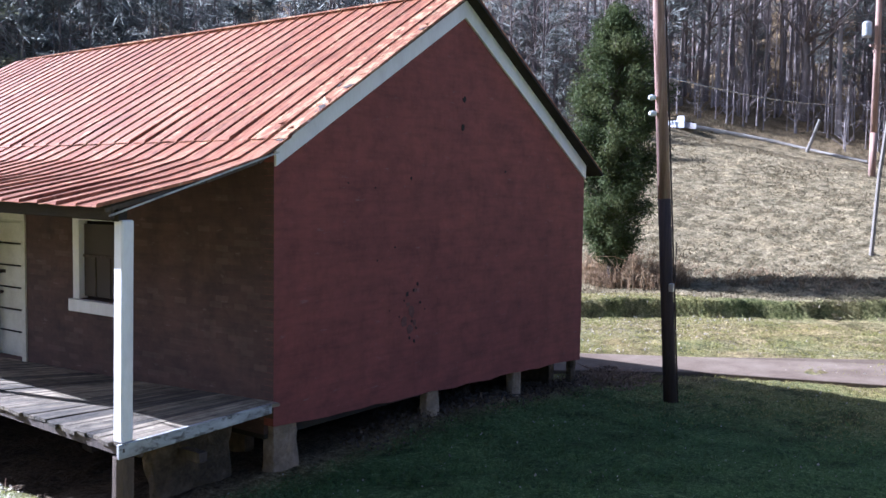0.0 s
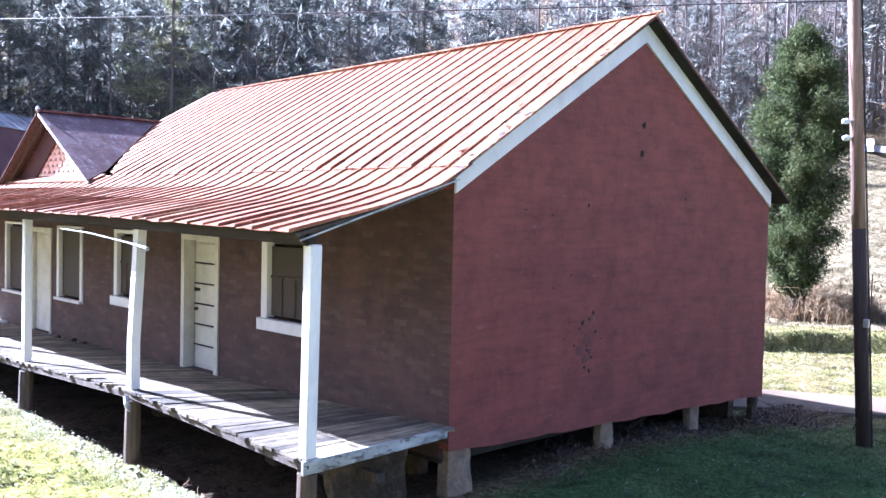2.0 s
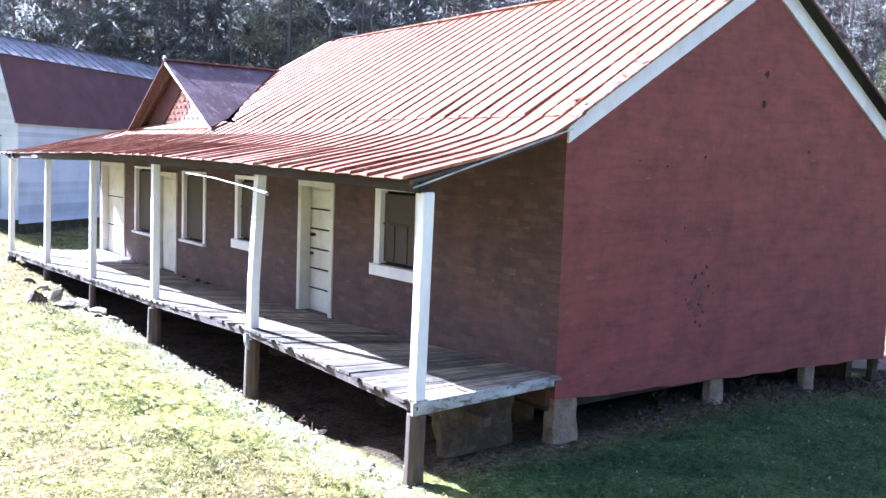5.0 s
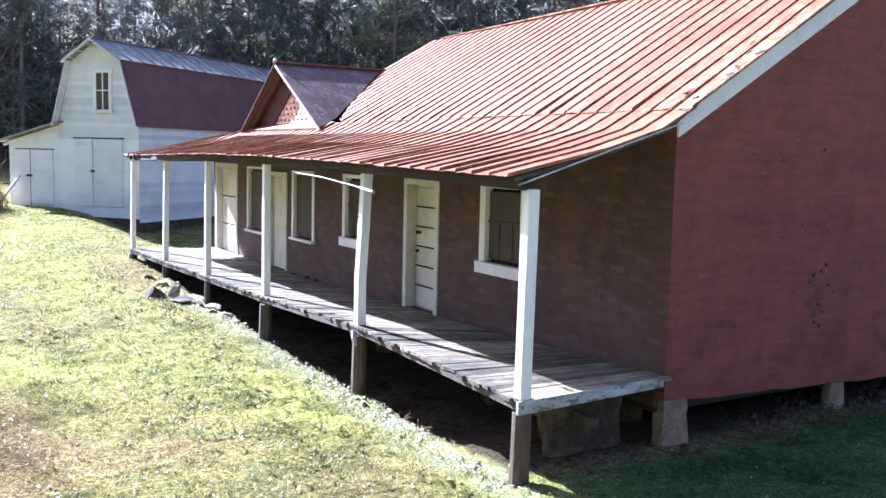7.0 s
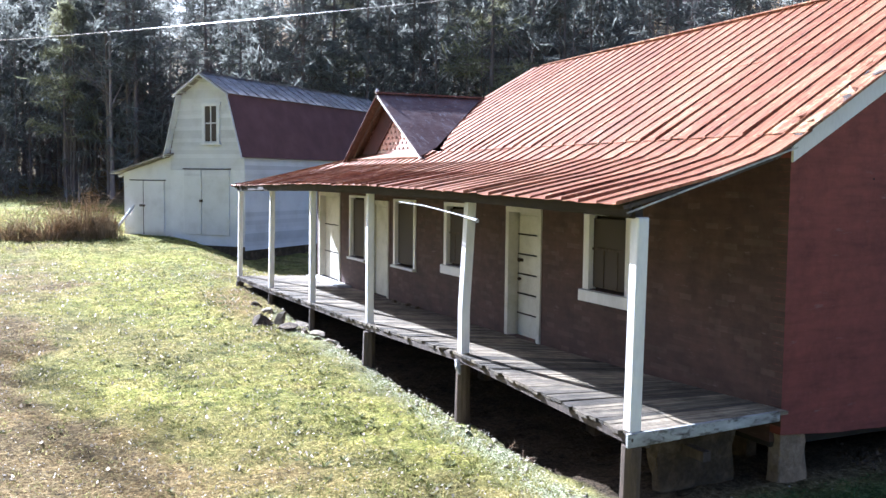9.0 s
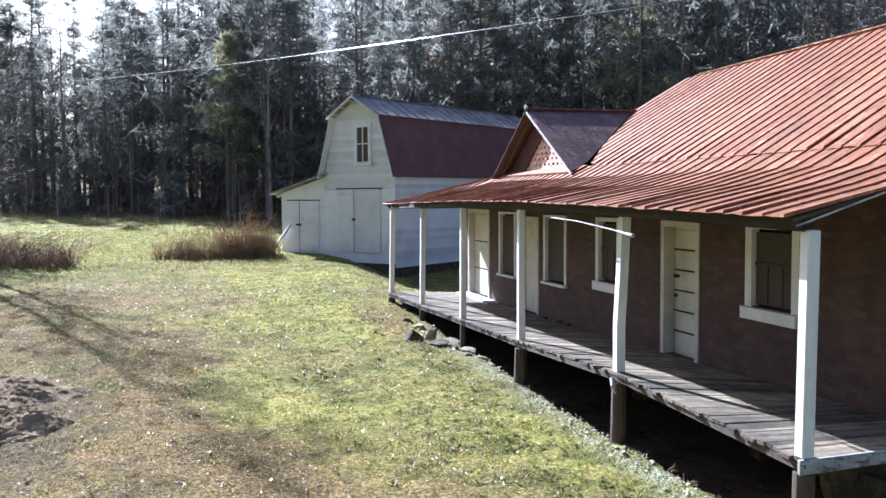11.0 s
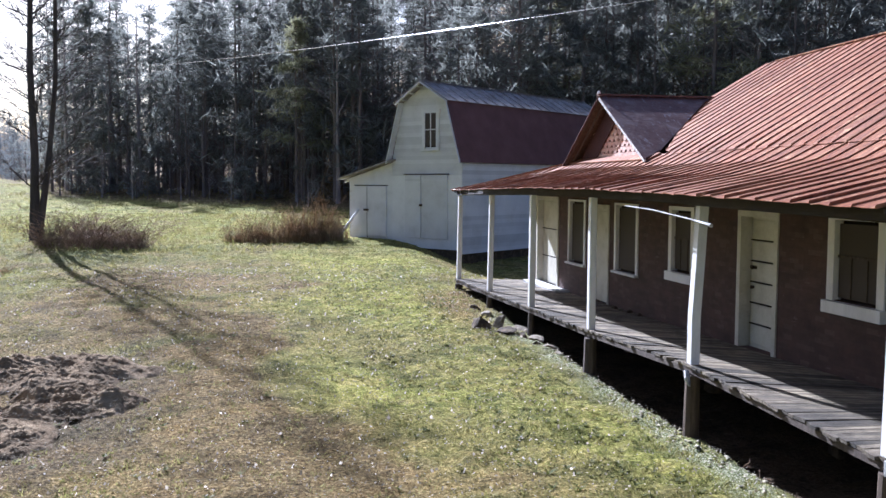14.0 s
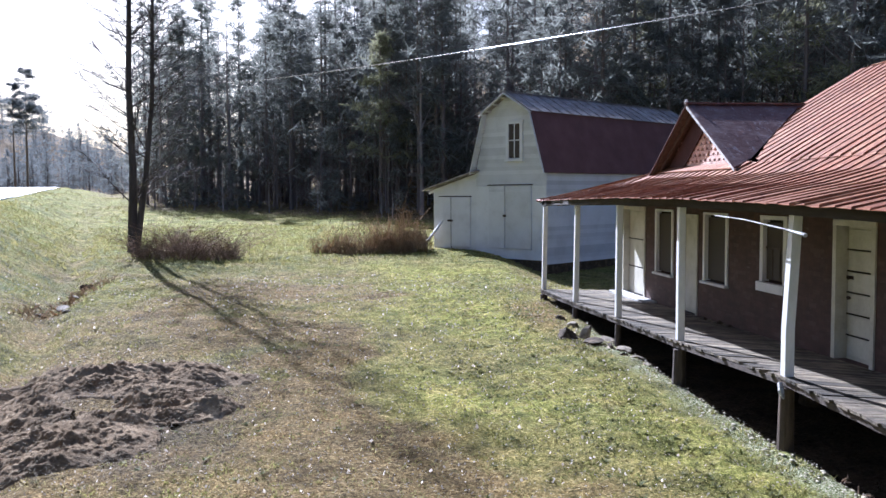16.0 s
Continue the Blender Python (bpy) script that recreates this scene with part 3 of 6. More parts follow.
def build_ground():
    xs, ys = spread(-20, 24, 0.3, 900), spread(-10, 40, 0.3, 900)
    xs = np.concatenate([xs[xs < -14], np.arange(-14, -1.2, 0.12), xs[(xs > -1.2) & (xs < 14.5)], np.arange(14.5, 22, 0.1), xs[xs > 22]])
    ys = np.concatenate([ys[ys < -3], np.arange(-3, 19, 0.12), ys[ys > 19]])
    rng = np.random.default_rng(17)
    gx, gy = np.meshgrid(xs, ys)
    x, y = gx.ravel(), gy.ravel()
    z = ground_z(x, y) + 0.018 * ripple(x * 3.1, y * 3.1, 1.0) + 0.013 * rng.normal(0, 1, len(x)) * (np.hypot(x + 7, y + 7) < 40) * (np.hypot(x + 7, y + 7) > 5)
    n, m = len(xs), len(ys)
    i = (np.arange(m - 1)[:, None] * n + np.arange(n - 1)).ravel()
    tris = np.concatenate([np.stack([i, i + 1, i + n + 1], 1), np.stack([i, i + n + 1, i + n], 1)])
    me = raw_mesh("ground", np.stack([x, y, z], 1), tris, GROUND)
    u = x + 0.4 * (y - 2)
    r, az = np.hypot(x + 7, y + 7), np.degrees(np.arctan2(x + 7, y + 7))
    edge = np.interp(az, [-60, -14, -12, -5, 10, 40, 70, 90], [170, 170, 76, 68, 56, 52, 64, 64])
    # Follows where the gable's shade falls; shade put into the ground colour.
    green = smooth(x, -2.6, -0.8) * (1 - smooth(y, -0.5, 0.1)) * (1 - smooth(x, 5.0, 9.5))
    # Bank band: its shade put in as a greener, less dry ground colour.
    bank = np.exp(-(((0.778 * x + 0.628 * y - 14.46 + 0.16 * ripple(x * 0.6, y * 0.6, 3.0) - 0.15) / 0.45) ** 2)) * smooth(x, 11, 14) * (1 - smooth(y, 5, 9))
    masks = {
        "green": np.clip(green + 0.25 * bank + 0.22 * (1 - smooth(x + 0.23 * y, -13.5, -10.5)) * (0.6 + 0.5 * ripple(x * 0.6, y * 0.5, 5.0)) * (r < 120), 0, 1),
        "drip": np.clip(np.exp(-(((x + 2.14 + 0.12 * ripple(0 * x, y * 1.7)) / 0.25) ** 2)) * smooth(y, -0.9, -0.2) * (1 - smooth(y, 12.5, 14)) * (0.9 + 0.45 * ripple(x * 3, y * 2.1)), 0, 1),
        "dry": (1 - 0.8 * bank) * np.clip(smooth(u, 17.5, 20) * (1 - smooth(y, 16, 24)) + 0.55 * smooth(x, 7.5, 10) * (1 - smooth(y, 16, 24)) * (0.7 + 0.3 * ripple(x * 0.6, y * 0.6, 2.0)), 0, 1),
        "litter": np.clip(smooth(r, edge - 4, edge + 3) + 0.3 * np.exp(-((((x - ROAD_AT[0]) * 0.975 + (y - ROAD_AT[1]) * 0.224) - 4.9) / 0.7) ** 2) + smooth(x, -1.75, -1.45) * (1 - smooth(x, 7.4, 8)) * smooth(y, -0.6, 0.1) * (1 - smooth(y, 17, 18)), 0, 1),
        # Mound soil, plus the shade beneath the house darkened into the ground.
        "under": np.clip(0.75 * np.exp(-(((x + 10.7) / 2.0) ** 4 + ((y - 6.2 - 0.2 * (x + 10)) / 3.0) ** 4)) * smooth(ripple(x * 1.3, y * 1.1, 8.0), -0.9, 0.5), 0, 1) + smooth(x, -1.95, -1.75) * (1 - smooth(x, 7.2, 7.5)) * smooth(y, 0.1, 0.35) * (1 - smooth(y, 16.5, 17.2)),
        "lush": np.clip((smooth(x + 0.12 * y + 0.9 * ripple(x * 0.6, y * 0.6, 1.0), -8.5, -2.8) * 0.62 + 0.55 * ripple(x * 0.45, y * 0.35, 7.0)) * (1 - smooth(y, 24, 32)) * (1 - smooth(x, 0, 4)) + 0.6 * smooth(y, 26, 40) * (1 - smooth(x, 0, 8)), 0, 1),
        "brown": (1 - green) * (1 - 0.75 * (1 - smooth(x + 0.23 * y, -13.2, -11))) * np.clip(brown_of(x, y) + 0.95 * np.exp(-(((x + 2.6) / 0.75) ** 4 + ((y - 14.2) / 2.6) ** 4)), 0, 1),
    }
    for key, values in masks.items():
        a = me.attributes.new(key, "FLOAT", "POINT")
        a.data.foreach_set("value", values.astype(np.float32))
    me.polygons.foreach_set("use_smooth", [True] * len(me.polygons))
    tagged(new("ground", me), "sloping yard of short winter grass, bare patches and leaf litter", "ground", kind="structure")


build_ground()

# ---------- the house ----------
WIDE, RIDGE_X, RIDGE_Z = 7.3, 3.57, 5.155
OUT = [(-0.1, 0.085), (3.58, 0.195), (7.14, 0.06), (10.44, -0.01), (13.72, -0.09), (17.2, -0.145)]
POST_Y = [-0.07, 3.58, 7.14, 10.44, 13.72, 17.04]


def deck_z(x, y):
    zi = np.interp(y, [0, 2.5, 5, 11, 17], [0.095, 0.0, -0.055, -0.13, -0.22])
    zo = np.interp(y, [p[0] for p in OUT], [p[1] for p in OUT])
    return float(zi + (zo - zi) * min(max(-x / 2.0, 0), 1))


def eave_dz(y):
    return float(np.interp(y, [-0.5, 1.4, 3.4, 6.5, 9.7, 13, 16.4], [-0.03, 0.01, 0.04, 0.08, 0.08, 0.03, -0.03]))


house = thing("farmhouse", "long red brick-sided farmhouse with rusty tin roof on stone piers", "house")


def wall_with_holes(name, mat, parent, y0, y1, z0, z1, thick, holes, label=""):
    """A wall in the plane x = 0 from y0 to y1, with openings (ya, yb, za, zb) right through it."""
    b, at = Build(), {}
    ys = sorted({y0, y1, *[h[0] for h in holes], *[h[1] for h in holes]})
    zs = sorted({z0, z1, *[h[2] for h in holes], *[h[3] for h in holes]})

    def vert(i, j, k):
        if (i, j, k) not in at:
            at[i, j, k] = len(b.v)
            b.v.append((thick * k, ys[i], zs[j]))
        return at[i, j, k]

    def solid(i, j):
        if not (0 <= i < len(ys) - 1 and 0 <= j < len(zs) - 1):
            return False
        cy, cz = (ys[i] + ys[i + 1]) / 2, (zs[j] + zs[j + 1]) / 2
        return not any(h[0] < cy < h[1] and h[2] < cz < h[3] for h in holes)

    for i in range(len(ys) - 1):
        for j in range(len(zs) - 1):
            if solid(i, j):
                for k in (0, 1):
                    b.f.append((vert(i, j, k), vert(i + 1, j, k), vert(i + 1, j + 1, k), vert(i, j + 1, k)))
                for di, dj, p, q in ((-1, 0, (0, 0), (0, 1)), (1, 0, (1, 0), (1, 1)), (0, -1, (0, 0), (1, 0)), (0, 1, (0, 1), (1, 1))):
                    if not solid(i + di, j + dj):
                        b.f.append((vert(i + p[0], j + p[1], 0), vert(i + q[0], j + q[1], 0), vert(i + q[0], j + q[1], 1), vert(i + p[0], j + p[1], 1)))
    return part(name, b, mat, parent, label)


# openings of the front wall: y from, y to, z from, z to
W1, W2, W3, W4 = (2.7, 3.64, 0.95, 1.98), (7.5, 8.33, 0.88, 1.96), (9.81, 10.9, 0.65, 1.98), (12.7, 13.76, 0.59, 2.0)
D1, D2, D3 = (4.97, 5.92, -0.06, 1.94), (11.3, 12.2, -0.13, 1.88), (14.6, 16.22, -0.2, 2.0)
front_wall = wall_with_holes("wall", BROWNBRICK, house, 0.152, 16.5, -0.3, 2.9, 0.24, [W1, W2, W3, W4, D1, D2, D3, (13.45, 16.5, 2.15, 2.9)], "brown brick-patterned front wall, stained, porch shade put into its tone")

# gable wall, with a sloping ragged foot
gb = Build()
foot = [(x, -0.2 - 0.26 * x / WIDE + random.uniform(-0.025, 0.02)) for x in np.linspace(0, WIDE, 26)]
outline = foot + [(WIDE, 2.86), (RIDGE_X, 5.05), (0, 2.86)]
n = len(outline)
gb.add([(x, 0.0, z) for x, z in outline] + [(x, 0.15, z) for x, z in outline], [tuple(range(n)), tuple(range(2 * n - 1, n - 1, -1))] + [(i, (i + 1) % n, (i + 1) % n + n, i + n) for i in range(n)])
gable = part("gable_wall", gb, REDBRICK, house, "dark red painted gable wall with small holes")
b = Build().box(WIDE - 0.16, WIDE, 0.15, 16.5, -0.4, 2.86)
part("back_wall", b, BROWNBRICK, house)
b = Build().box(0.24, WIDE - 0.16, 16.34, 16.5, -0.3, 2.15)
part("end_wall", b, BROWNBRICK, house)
part("floor_frame", Build().box(0.02, WIDE - 0.02, 0.16, 16.4, -0.36, -0.12), DARK, house)
# Unseen walls added under the house to keep daylight out.
part("foundation_wall", Build().box(WIDE - 0.2, WIDE - 0.02, 0.5, 16.4, -1.4, -0.36), ROCK, house)
part("foundation_wall", Build().box(0.4, 0.55, 0.9, 16.2, -1.4, -0.36), ROCK, house)
part("foundation_wall", Build().box(0.56, WIDE - 0.22, 16.2, 16.36, -1.4, -0.36), ROCK, house)
part("inner_ceiling", Build().box(0.24, WIDE - 0.16, 0.16, 13.4, 2.5, 2.6), DARK, house)

# white rake boards on the gable
for side in (-1, 1):
    xe = 0.0 if side < 0 else WIDE
    b = Build()
    lo, hi = 4.81, 5.08
    b.hexa([(xe, -0.034, 2.66), (RIDGE_X, -0.034, lo), (RIDGE_X, -0.002, lo), (xe, -0.002, 2.66),
            (xe, -0.034, 2.895), (RIDGE_X, -0.034, hi), (RIDGE_X, -0.002, hi), (xe, -0.002, 2.895)])
    part("rake_board", b, WHITE, house, "white painted board under the roof edge")


# ---------- tin roof ----------
def profile(y):
    d = eave_dz(y)
    return [(RIDGE_X, RIDGE_Z - 0.03 * math.sin(math.pi * min(max(y / 11, 0), 1)) - 0.15 * min(max(y / 11, 0), 1)), (1.7, 3.91), (0.0, 2.95), (-0.42, 2.73 + 0.2 * d), (-1.1, 2.53 + 0.5 * d), (-2.32 + 0.2 * float(smooth(y, 8, 17)), 2.27 + d)]


HIP = 13.5


def porch_profile(y, top):
    """The porch roof's line at y from top to eave; towards the far end a hip cuts it shorter."""
    p = [top] + profile(y)[2:]
    f = min(max((y - HIP) / (17.5 - HIP), 0), 1)
    if f == 0:
        return p
    xs, zs = [q[0] for q in reversed(p)], [q[1] for q in reversed(p)]
    x0, x1 = min(p[0][0], 0.0) * (1 - f) + (p[-1][0] + 0.03) * f, p[-1][0]
    return [(float(x), float(np.interp(x, xs, zs))) for x in np.linspace(x0, x1, len(p))]


def tin_sheet(rows, y0, y1, mat, parent, lift=0.0, name="roof_sheet", ragged=0.0):
    """One sheet, given by its profile at y0 and y1, flat with a raised rib on its y0 side."""
    b, k = Build(), len(rows[0])
    ts = [(0.0, 0.0), (0.006, 0.021), (0.028, 0.021), (0.034, 0.0), (0.27, -0.002), (0.484, 0.0), (0.49, 0.021), (0.512, 0.021), (0.518, 0.0), (0.76, -0.002), (1.0, 0.0)]
    wob = [random.uniform(-0.004, 0.005) for _ in range(k)]
    top = []
    for t, h in ts:
        for i in range(k):
            (xa, za), (xb, zb) = rows[0][i], rows[1][i]
            top.append((xa + (xb - xa) * t, y0 + (y1 - y0) * t, za + (zb - za) * t + h + lift + wob[i] * math.sin(3.1 * t) + (ragged * random.uniform(-1, 0.6) if i == k - 1 else 0)))
    m = len(ts)
    faces = [(a * k + i, a * k + i + 1, (a + 1) * k + i + 1, (a + 1) * k + i) for a in range(m - 1) for i in range(k - 1)]
    low = [(x, y, z - 0.006) for x, y, z in top]
    o = len(top)
    faces += [tuple(o + j for j in reversed(f)) for f in faces]
    rim = [a * k for a in range(m)] + [(m - 1) * k + i for i in range(1, k)] + [a * k + k - 1 for a in range(m - 2, -1, -1)] + [i for i in range(k - 2, 0, -1)]
    faces += [(rim[j], rim[(j + 1) % len(rim)], rim[(j + 1) % len(rim)] + o, rim[j] + o) for j in range(len(rim))]
    me = bpy.data.meshes.new(name)
    me.from_pydata(top + low, [], faces)
    return part(name, me, mat, parent)


def lerp2(p, q, t):
    return (p[0] + (q[0] - p[0]) * t, p[1] + (q[1] - p[1]) * t)


roof = part("roof", Build().beam((RIDGE_X, -0.26, RIDGE_Z + 0.035), (RIDGE_X, 10.98, RIDGE_Z - 0.125), 0.06, 0.02), WORNTIN, house, "rusty red standing-seam tin roof, faded and patched")
STEP = 0.61
ny = int(17.8 / STEP)
for i in range(ny + 1):
    ya, yb = -0.22 + i * STEP, min(-0.22 + (i + 1) * STEP, 17.5)
    if yb - ya < 0.1:
        continue
    pa, pb = profile(ya), profile(yb)
    if ya < 10.9:
        # the upper slope stops at the valley of the cross gable
        lo = lambda p, s: [p[0], lerp2(p[0], p[2], 0.5), lerp2(p[2], p[0], 0.0)] if s <= 0 else [p[0], lerp2(p[0], p[2], 0.5 * (1 - 0.5 * s)), lerp2(p[2], p[0], 0.5 * s)]
        sa, sb = max(0, (ya - 8.75) / 2.35), max(0, (yb - 8.75) / 2.35)
        qa, qb = lo(pa, min(sa, 1)), lo(pb, min(sb, 1))
        lap = random.uniform(-0.03, 0.03)
        tin_sheet(([qa[0], lerp2(qa[0], qa[2], 0.25), qa[1]], [qb[0], lerp2(qb[0], qb[2], 0.25), qb[1]]), ya, yb + 0.02, REDTIN if i else WORNTIN, roof, 0.012)
        tin_sheet(([lerp2(qa[1], qa[0], 0.03 + lap), lerp2(qa[1], qa[2], 0.5), qa[2]], [lerp2(qb[1], qb[0], 0.03 + lap), lerp2(qb[1], qb[2], 0.5), qb[2]]), ya, yb + 0.02, REDTIN if i else WORNTIN, roof, 0.008, ragged=-0.014)
    edge = random.uniform(-0.02, 0.03)
    ea, eb = porch_profile(ya, lerp2(pa[2], pa[1], 0.03)), porch_profile(yb, lerp2(pb[2], pb[1], 0.03))
    ea[-1], eb[-1] = (ea[-1][0] + edge, ea[-1][1]), (eb[-1][0] + edge, eb[-1][1])
    tin_sheet((ea, eb), ya, yb + 0.02, REDTIN, roof, -0.004, ragged=0.012)
part("hip_slope", Build().add([(0.0, HIP, 2.94), (-2.06, 17.48, 2.23), (4.0, 17.48, 2.23), (4.0, HIP, 2.94), (0.0, HIP, 2.9), (-2.06, 17.48, 2.19), (4.0, 17.48, 2.19), (4.0, HIP, 2.9)], [(0, 1, 2, 3), (7, 6, 5, 4), (0, 4, 5, 1), (1, 5, 6, 2), (2, 6, 7, 3), (3, 7, 4, 0)]), REDTIN, house)
# the back slope and the boards under the tin
b = Build().hexa([(RIDGE_X, -0.16, RIDGE_Z - 0.02), (RIDGE_X, 11, RIDGE_Z - 0.17), (WIDE + 0.36, 11, 2.77), (WIDE + 0.36, -0.16, 2.77), (RIDGE_X, -0.16, RIDGE_Z + 0.02), (RIDGE_X, 11, RIDGE_Z - 0.13), (WIDE + 0.36, 11, 2.81), (WIDE + 0.36, -0.16, 2.81)])
part("back_slope", b, REDTIN, house)
for side in (-1, 1):
    xe, ze = (-0.0, 2.92) if side < 0 else (WIDE + 0.33, 2.79)
    yo = -0.03 if side < 0 else -0.2
    b = Build().hexa([(xe, yo, ze - 0.07), (RIDGE_X, yo, RIDGE_Z - 0.1), (RIDGE_X, 11, RIDGE_Z - 0.25), (xe, 11 if side > 0 else 8.6, ze - 0.07), (xe, yo, ze - 0.03), (RIDGE_X, yo, RIDGE_Z - 0.06), (RIDGE_X, 11, RIDGE_Z - 0.21), (xe, 11 if side > 0 else 8.6, ze - 0.03)])
    part("roof_decking", b, DARK, house)
# Dark strip added in place of the shadow gap under the tin edge.
part("verge_edge", Build().beam((-0.02, -0.1, 2.925), (RIDGE_X, -0.1, RIDGE_Z - 0.045), 0.1, 0.025), TIMBER, house)
rt = random.Random(8)
for k in range(16):
    x = rt.uniform(0.05, 2.6)
    y = -0.2 + rt.uniform(0, 0.75) * rt.random()
    z = 2.95 + (RIDGE_Z - 2.95) * x / RIDGE_X + 0.012
    s, up, turn_ = rt.uniform(0.03, 0.09), rt.uniform(0.01, 0.05), rt.uniform(0, 6.28)
    ca, sa = math.cos(turn_) * s, math.sin(turn_) * s
    slope = (RIDGE_Z - 2.95) / RIDGE_X
    p = [(x - ca, y - sa), (x + sa * 0.6, y - ca * 0.6), (x + ca, y + sa), (x - sa * 0.5, y + ca * 0.5)]
    lift = [0.0, 0.3 * up, up, 0.0]
    top_ = [(a, q, z + slope * (a - x) + l) for (a, q), l in zip(p, lift)]
    part("torn_flap", Build().hexa([(a, q, w - 0.004) for a, q, w in top_] + top_), WORNTIN if k % 3 else IRON, roof)
# far gable end of the main roof
b = Build().hexa([(1.5, 10.75, 2.6), (WIDE, 10.75, 2.6), (WIDE, 10.9, 2.6), (1.5, 10.9, 2.6), (RIDGE_X - 0.1, 10.75, 4.95), (RIDGE_X + 0.1, 10.75, 4.95), (RIDGE_X + 0.1, 10.9, 4.95), (RIDGE_X - 0.1, 10.9, 4.95)])
part("attic_wall", b, BROWNBRICK, house)
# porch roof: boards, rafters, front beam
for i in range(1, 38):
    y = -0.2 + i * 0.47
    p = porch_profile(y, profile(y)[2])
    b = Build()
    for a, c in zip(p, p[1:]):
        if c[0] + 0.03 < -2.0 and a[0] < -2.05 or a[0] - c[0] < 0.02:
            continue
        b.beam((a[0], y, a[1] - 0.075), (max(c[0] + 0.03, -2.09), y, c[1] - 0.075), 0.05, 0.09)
    part("porch_rafter", b, SHADEWOOD, house)
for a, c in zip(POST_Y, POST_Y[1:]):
    part("porch_beam", Build().beam((-1.97, a - 0.05, 2.19 + eave_dz(a)), (-1.97, c - 0.05, 2.19 + eave_dz(c)), 0.09, 0.13), SHADEWOOD, house, "weathered beam under the porch roof edge, eave shade put into its tone")
    part("eave_board", Build().beam((-2.12, a - 0.12, 2.22 + eave_dz(a)), (-2.12 + (0.1 if c > 14 else 0), c - 0.12, 2.2 + eave_dz(c)), 0.03, 0.14), SHADEWOOD, house)
b = Build()
p = profile(-0.3)
for a, c in ((p[2], p[3]), (p[3], p[4]), (p[4], p[5])):
    b.beam((min(a[0], -0.06), -0.19, a[1] - 0.035), (max(c[0] + 0.02, -2.2), -0.19, c[1] - 0.035), 0.02, 0.035)
part("verge_board", b, TIMBER, house)
part("verge_strip", Build().beam((-0.14, -0.222, 2.803), (-2.18, -0.222, 2.16), 0.012, 0.016), PEEL, house, "pale strip along the porch roof's end")

# ---------- cross gable ----------
cross = part("cross_gable", Build().add([(0.02, 8.95, 2.7), (0.02, 13.5, 2.7), (0.02, 11.22, 4.14), (0.17, 8.95, 2.7), (0.17, 13.5, 2.7), (0.17, 11.22, 4.14)], [(0, 2, 1), (3, 4, 5), (0, 1, 4, 3), (1, 2, 5, 4), (2, 0, 3, 5)]), GABLEBACK, house, "small cross gable faced with faded pinkish shingles")
for r in range(12):
    z = 2.7 + r * 0.118
    half = 2.27 * (1 - (z + 0.1 - 2.7) / 1.42)
    y = 11.22 - half + (0.12 if r % 2 else 0.0)
    while y < 11.22 + half - 0.1:
        w = 0.23
        g = random.uniform(-0.008, 0.008)
        sh = Build().box(0.004 + g, 0.022, y + 0.002, y + w - 0.002, z + 0.044, z + 0.112)
        sh.box(-0.002 + g, 0.022, y + 0.045, y + w - 0.06, z, z + 0.043)
        part("shingle", sh, GABLEBRICK, cross)
        y += w
for ya, ze, k in ((8.86, 2.86, 0), (13.5, 2.76, 1)):
    cols = 9
    for i in range(cols):
        xa, xb = -0.32 + i * 0.47, -0.32 + (i + 1) * 0.47 + 0.02
        b = Build()
        def low(x, k=k):
            t = min(max((x + 0.32) / 2.3 - 0.07, 0), 0.98) if k == 0 else 0.0
            y = ya + (11.2 - ya) * t
            return (x, y, ze + (4.22 - ze) * t)
        la, lb = low(xa), low(xb)
        b.hexa([(xa, 11.2, 4.22), (xb, 11.2, 4.22), lb, la, (xa, 11.2, 4.235), (xb, 11.2, 4.235), (lb[0], lb[1], lb[2] + 0.015), (la[0], la[1], la[2] + 0.015)])
        part("roof_sheet", b, DORMROOF, cross)
    b = Build().beam((-0.3, ya, ze - 0.03), (-0.3, 11.2, 4.17), 0.03, 0.05)
    if k == 0:
        part("verge_board", b, PEEL, cross)
    b = Build().hexa([(-0.28, ya, ze - 0.05), (0.02, ya, ze - 0.05), (0.02, 11.2, 4.18), (-0.28, 11.2, 4.18), (-0.28, ya, ze - 0.02), (0.02, ya, ze - 0.02), (0.02, 11.2, 4.21), (-0.28, 11.2, 4.21)])
    part("soffit", b, TIMBER, cross)
    part("lookout_rafter", Build().beam((-0.14, ya, ze - 0.07), (-0.14, 11.2, 4.13), 0.05, 0.08), TIMBER, cross)
# Flat panel added in place of the overhang's shadow on the gable.
part("shade_panel", Build().hexa([(-0.032, 11.0, 3.66), (-0.032, 12.35, 2.74), (-0.032, 13.3, 2.74), (-0.032, 11.2, 4.12), (-0.012, 11.0, 3.66), (-0.012, 12.35, 2.74), (-0.012, 13.3, 2.74), (-0.012, 11.2, 4.12)]), GABLESHADE, cross, "flat dark red panel standing in for shade along the gable slope")
part("apron", Build().hexa([(-0.22, 8.9, 2.86), (0.02, 8.9, 2.98), (0.02, 13.5, 2.98), (-0.22, 13.5, 2.86), (-0.22, 8.9, 2.88), (0.02, 8.9, 3.0), (0.02, 13.5, 3.0), (-0.22, 13.5, 2.88)]), REDTIN, cross)
part("ridge_cap", Build().beam((-0.34, 11.2, 4.25), (3.9, 11.2, 4.25), 0.12, 0.025), DORMROOF, cross)


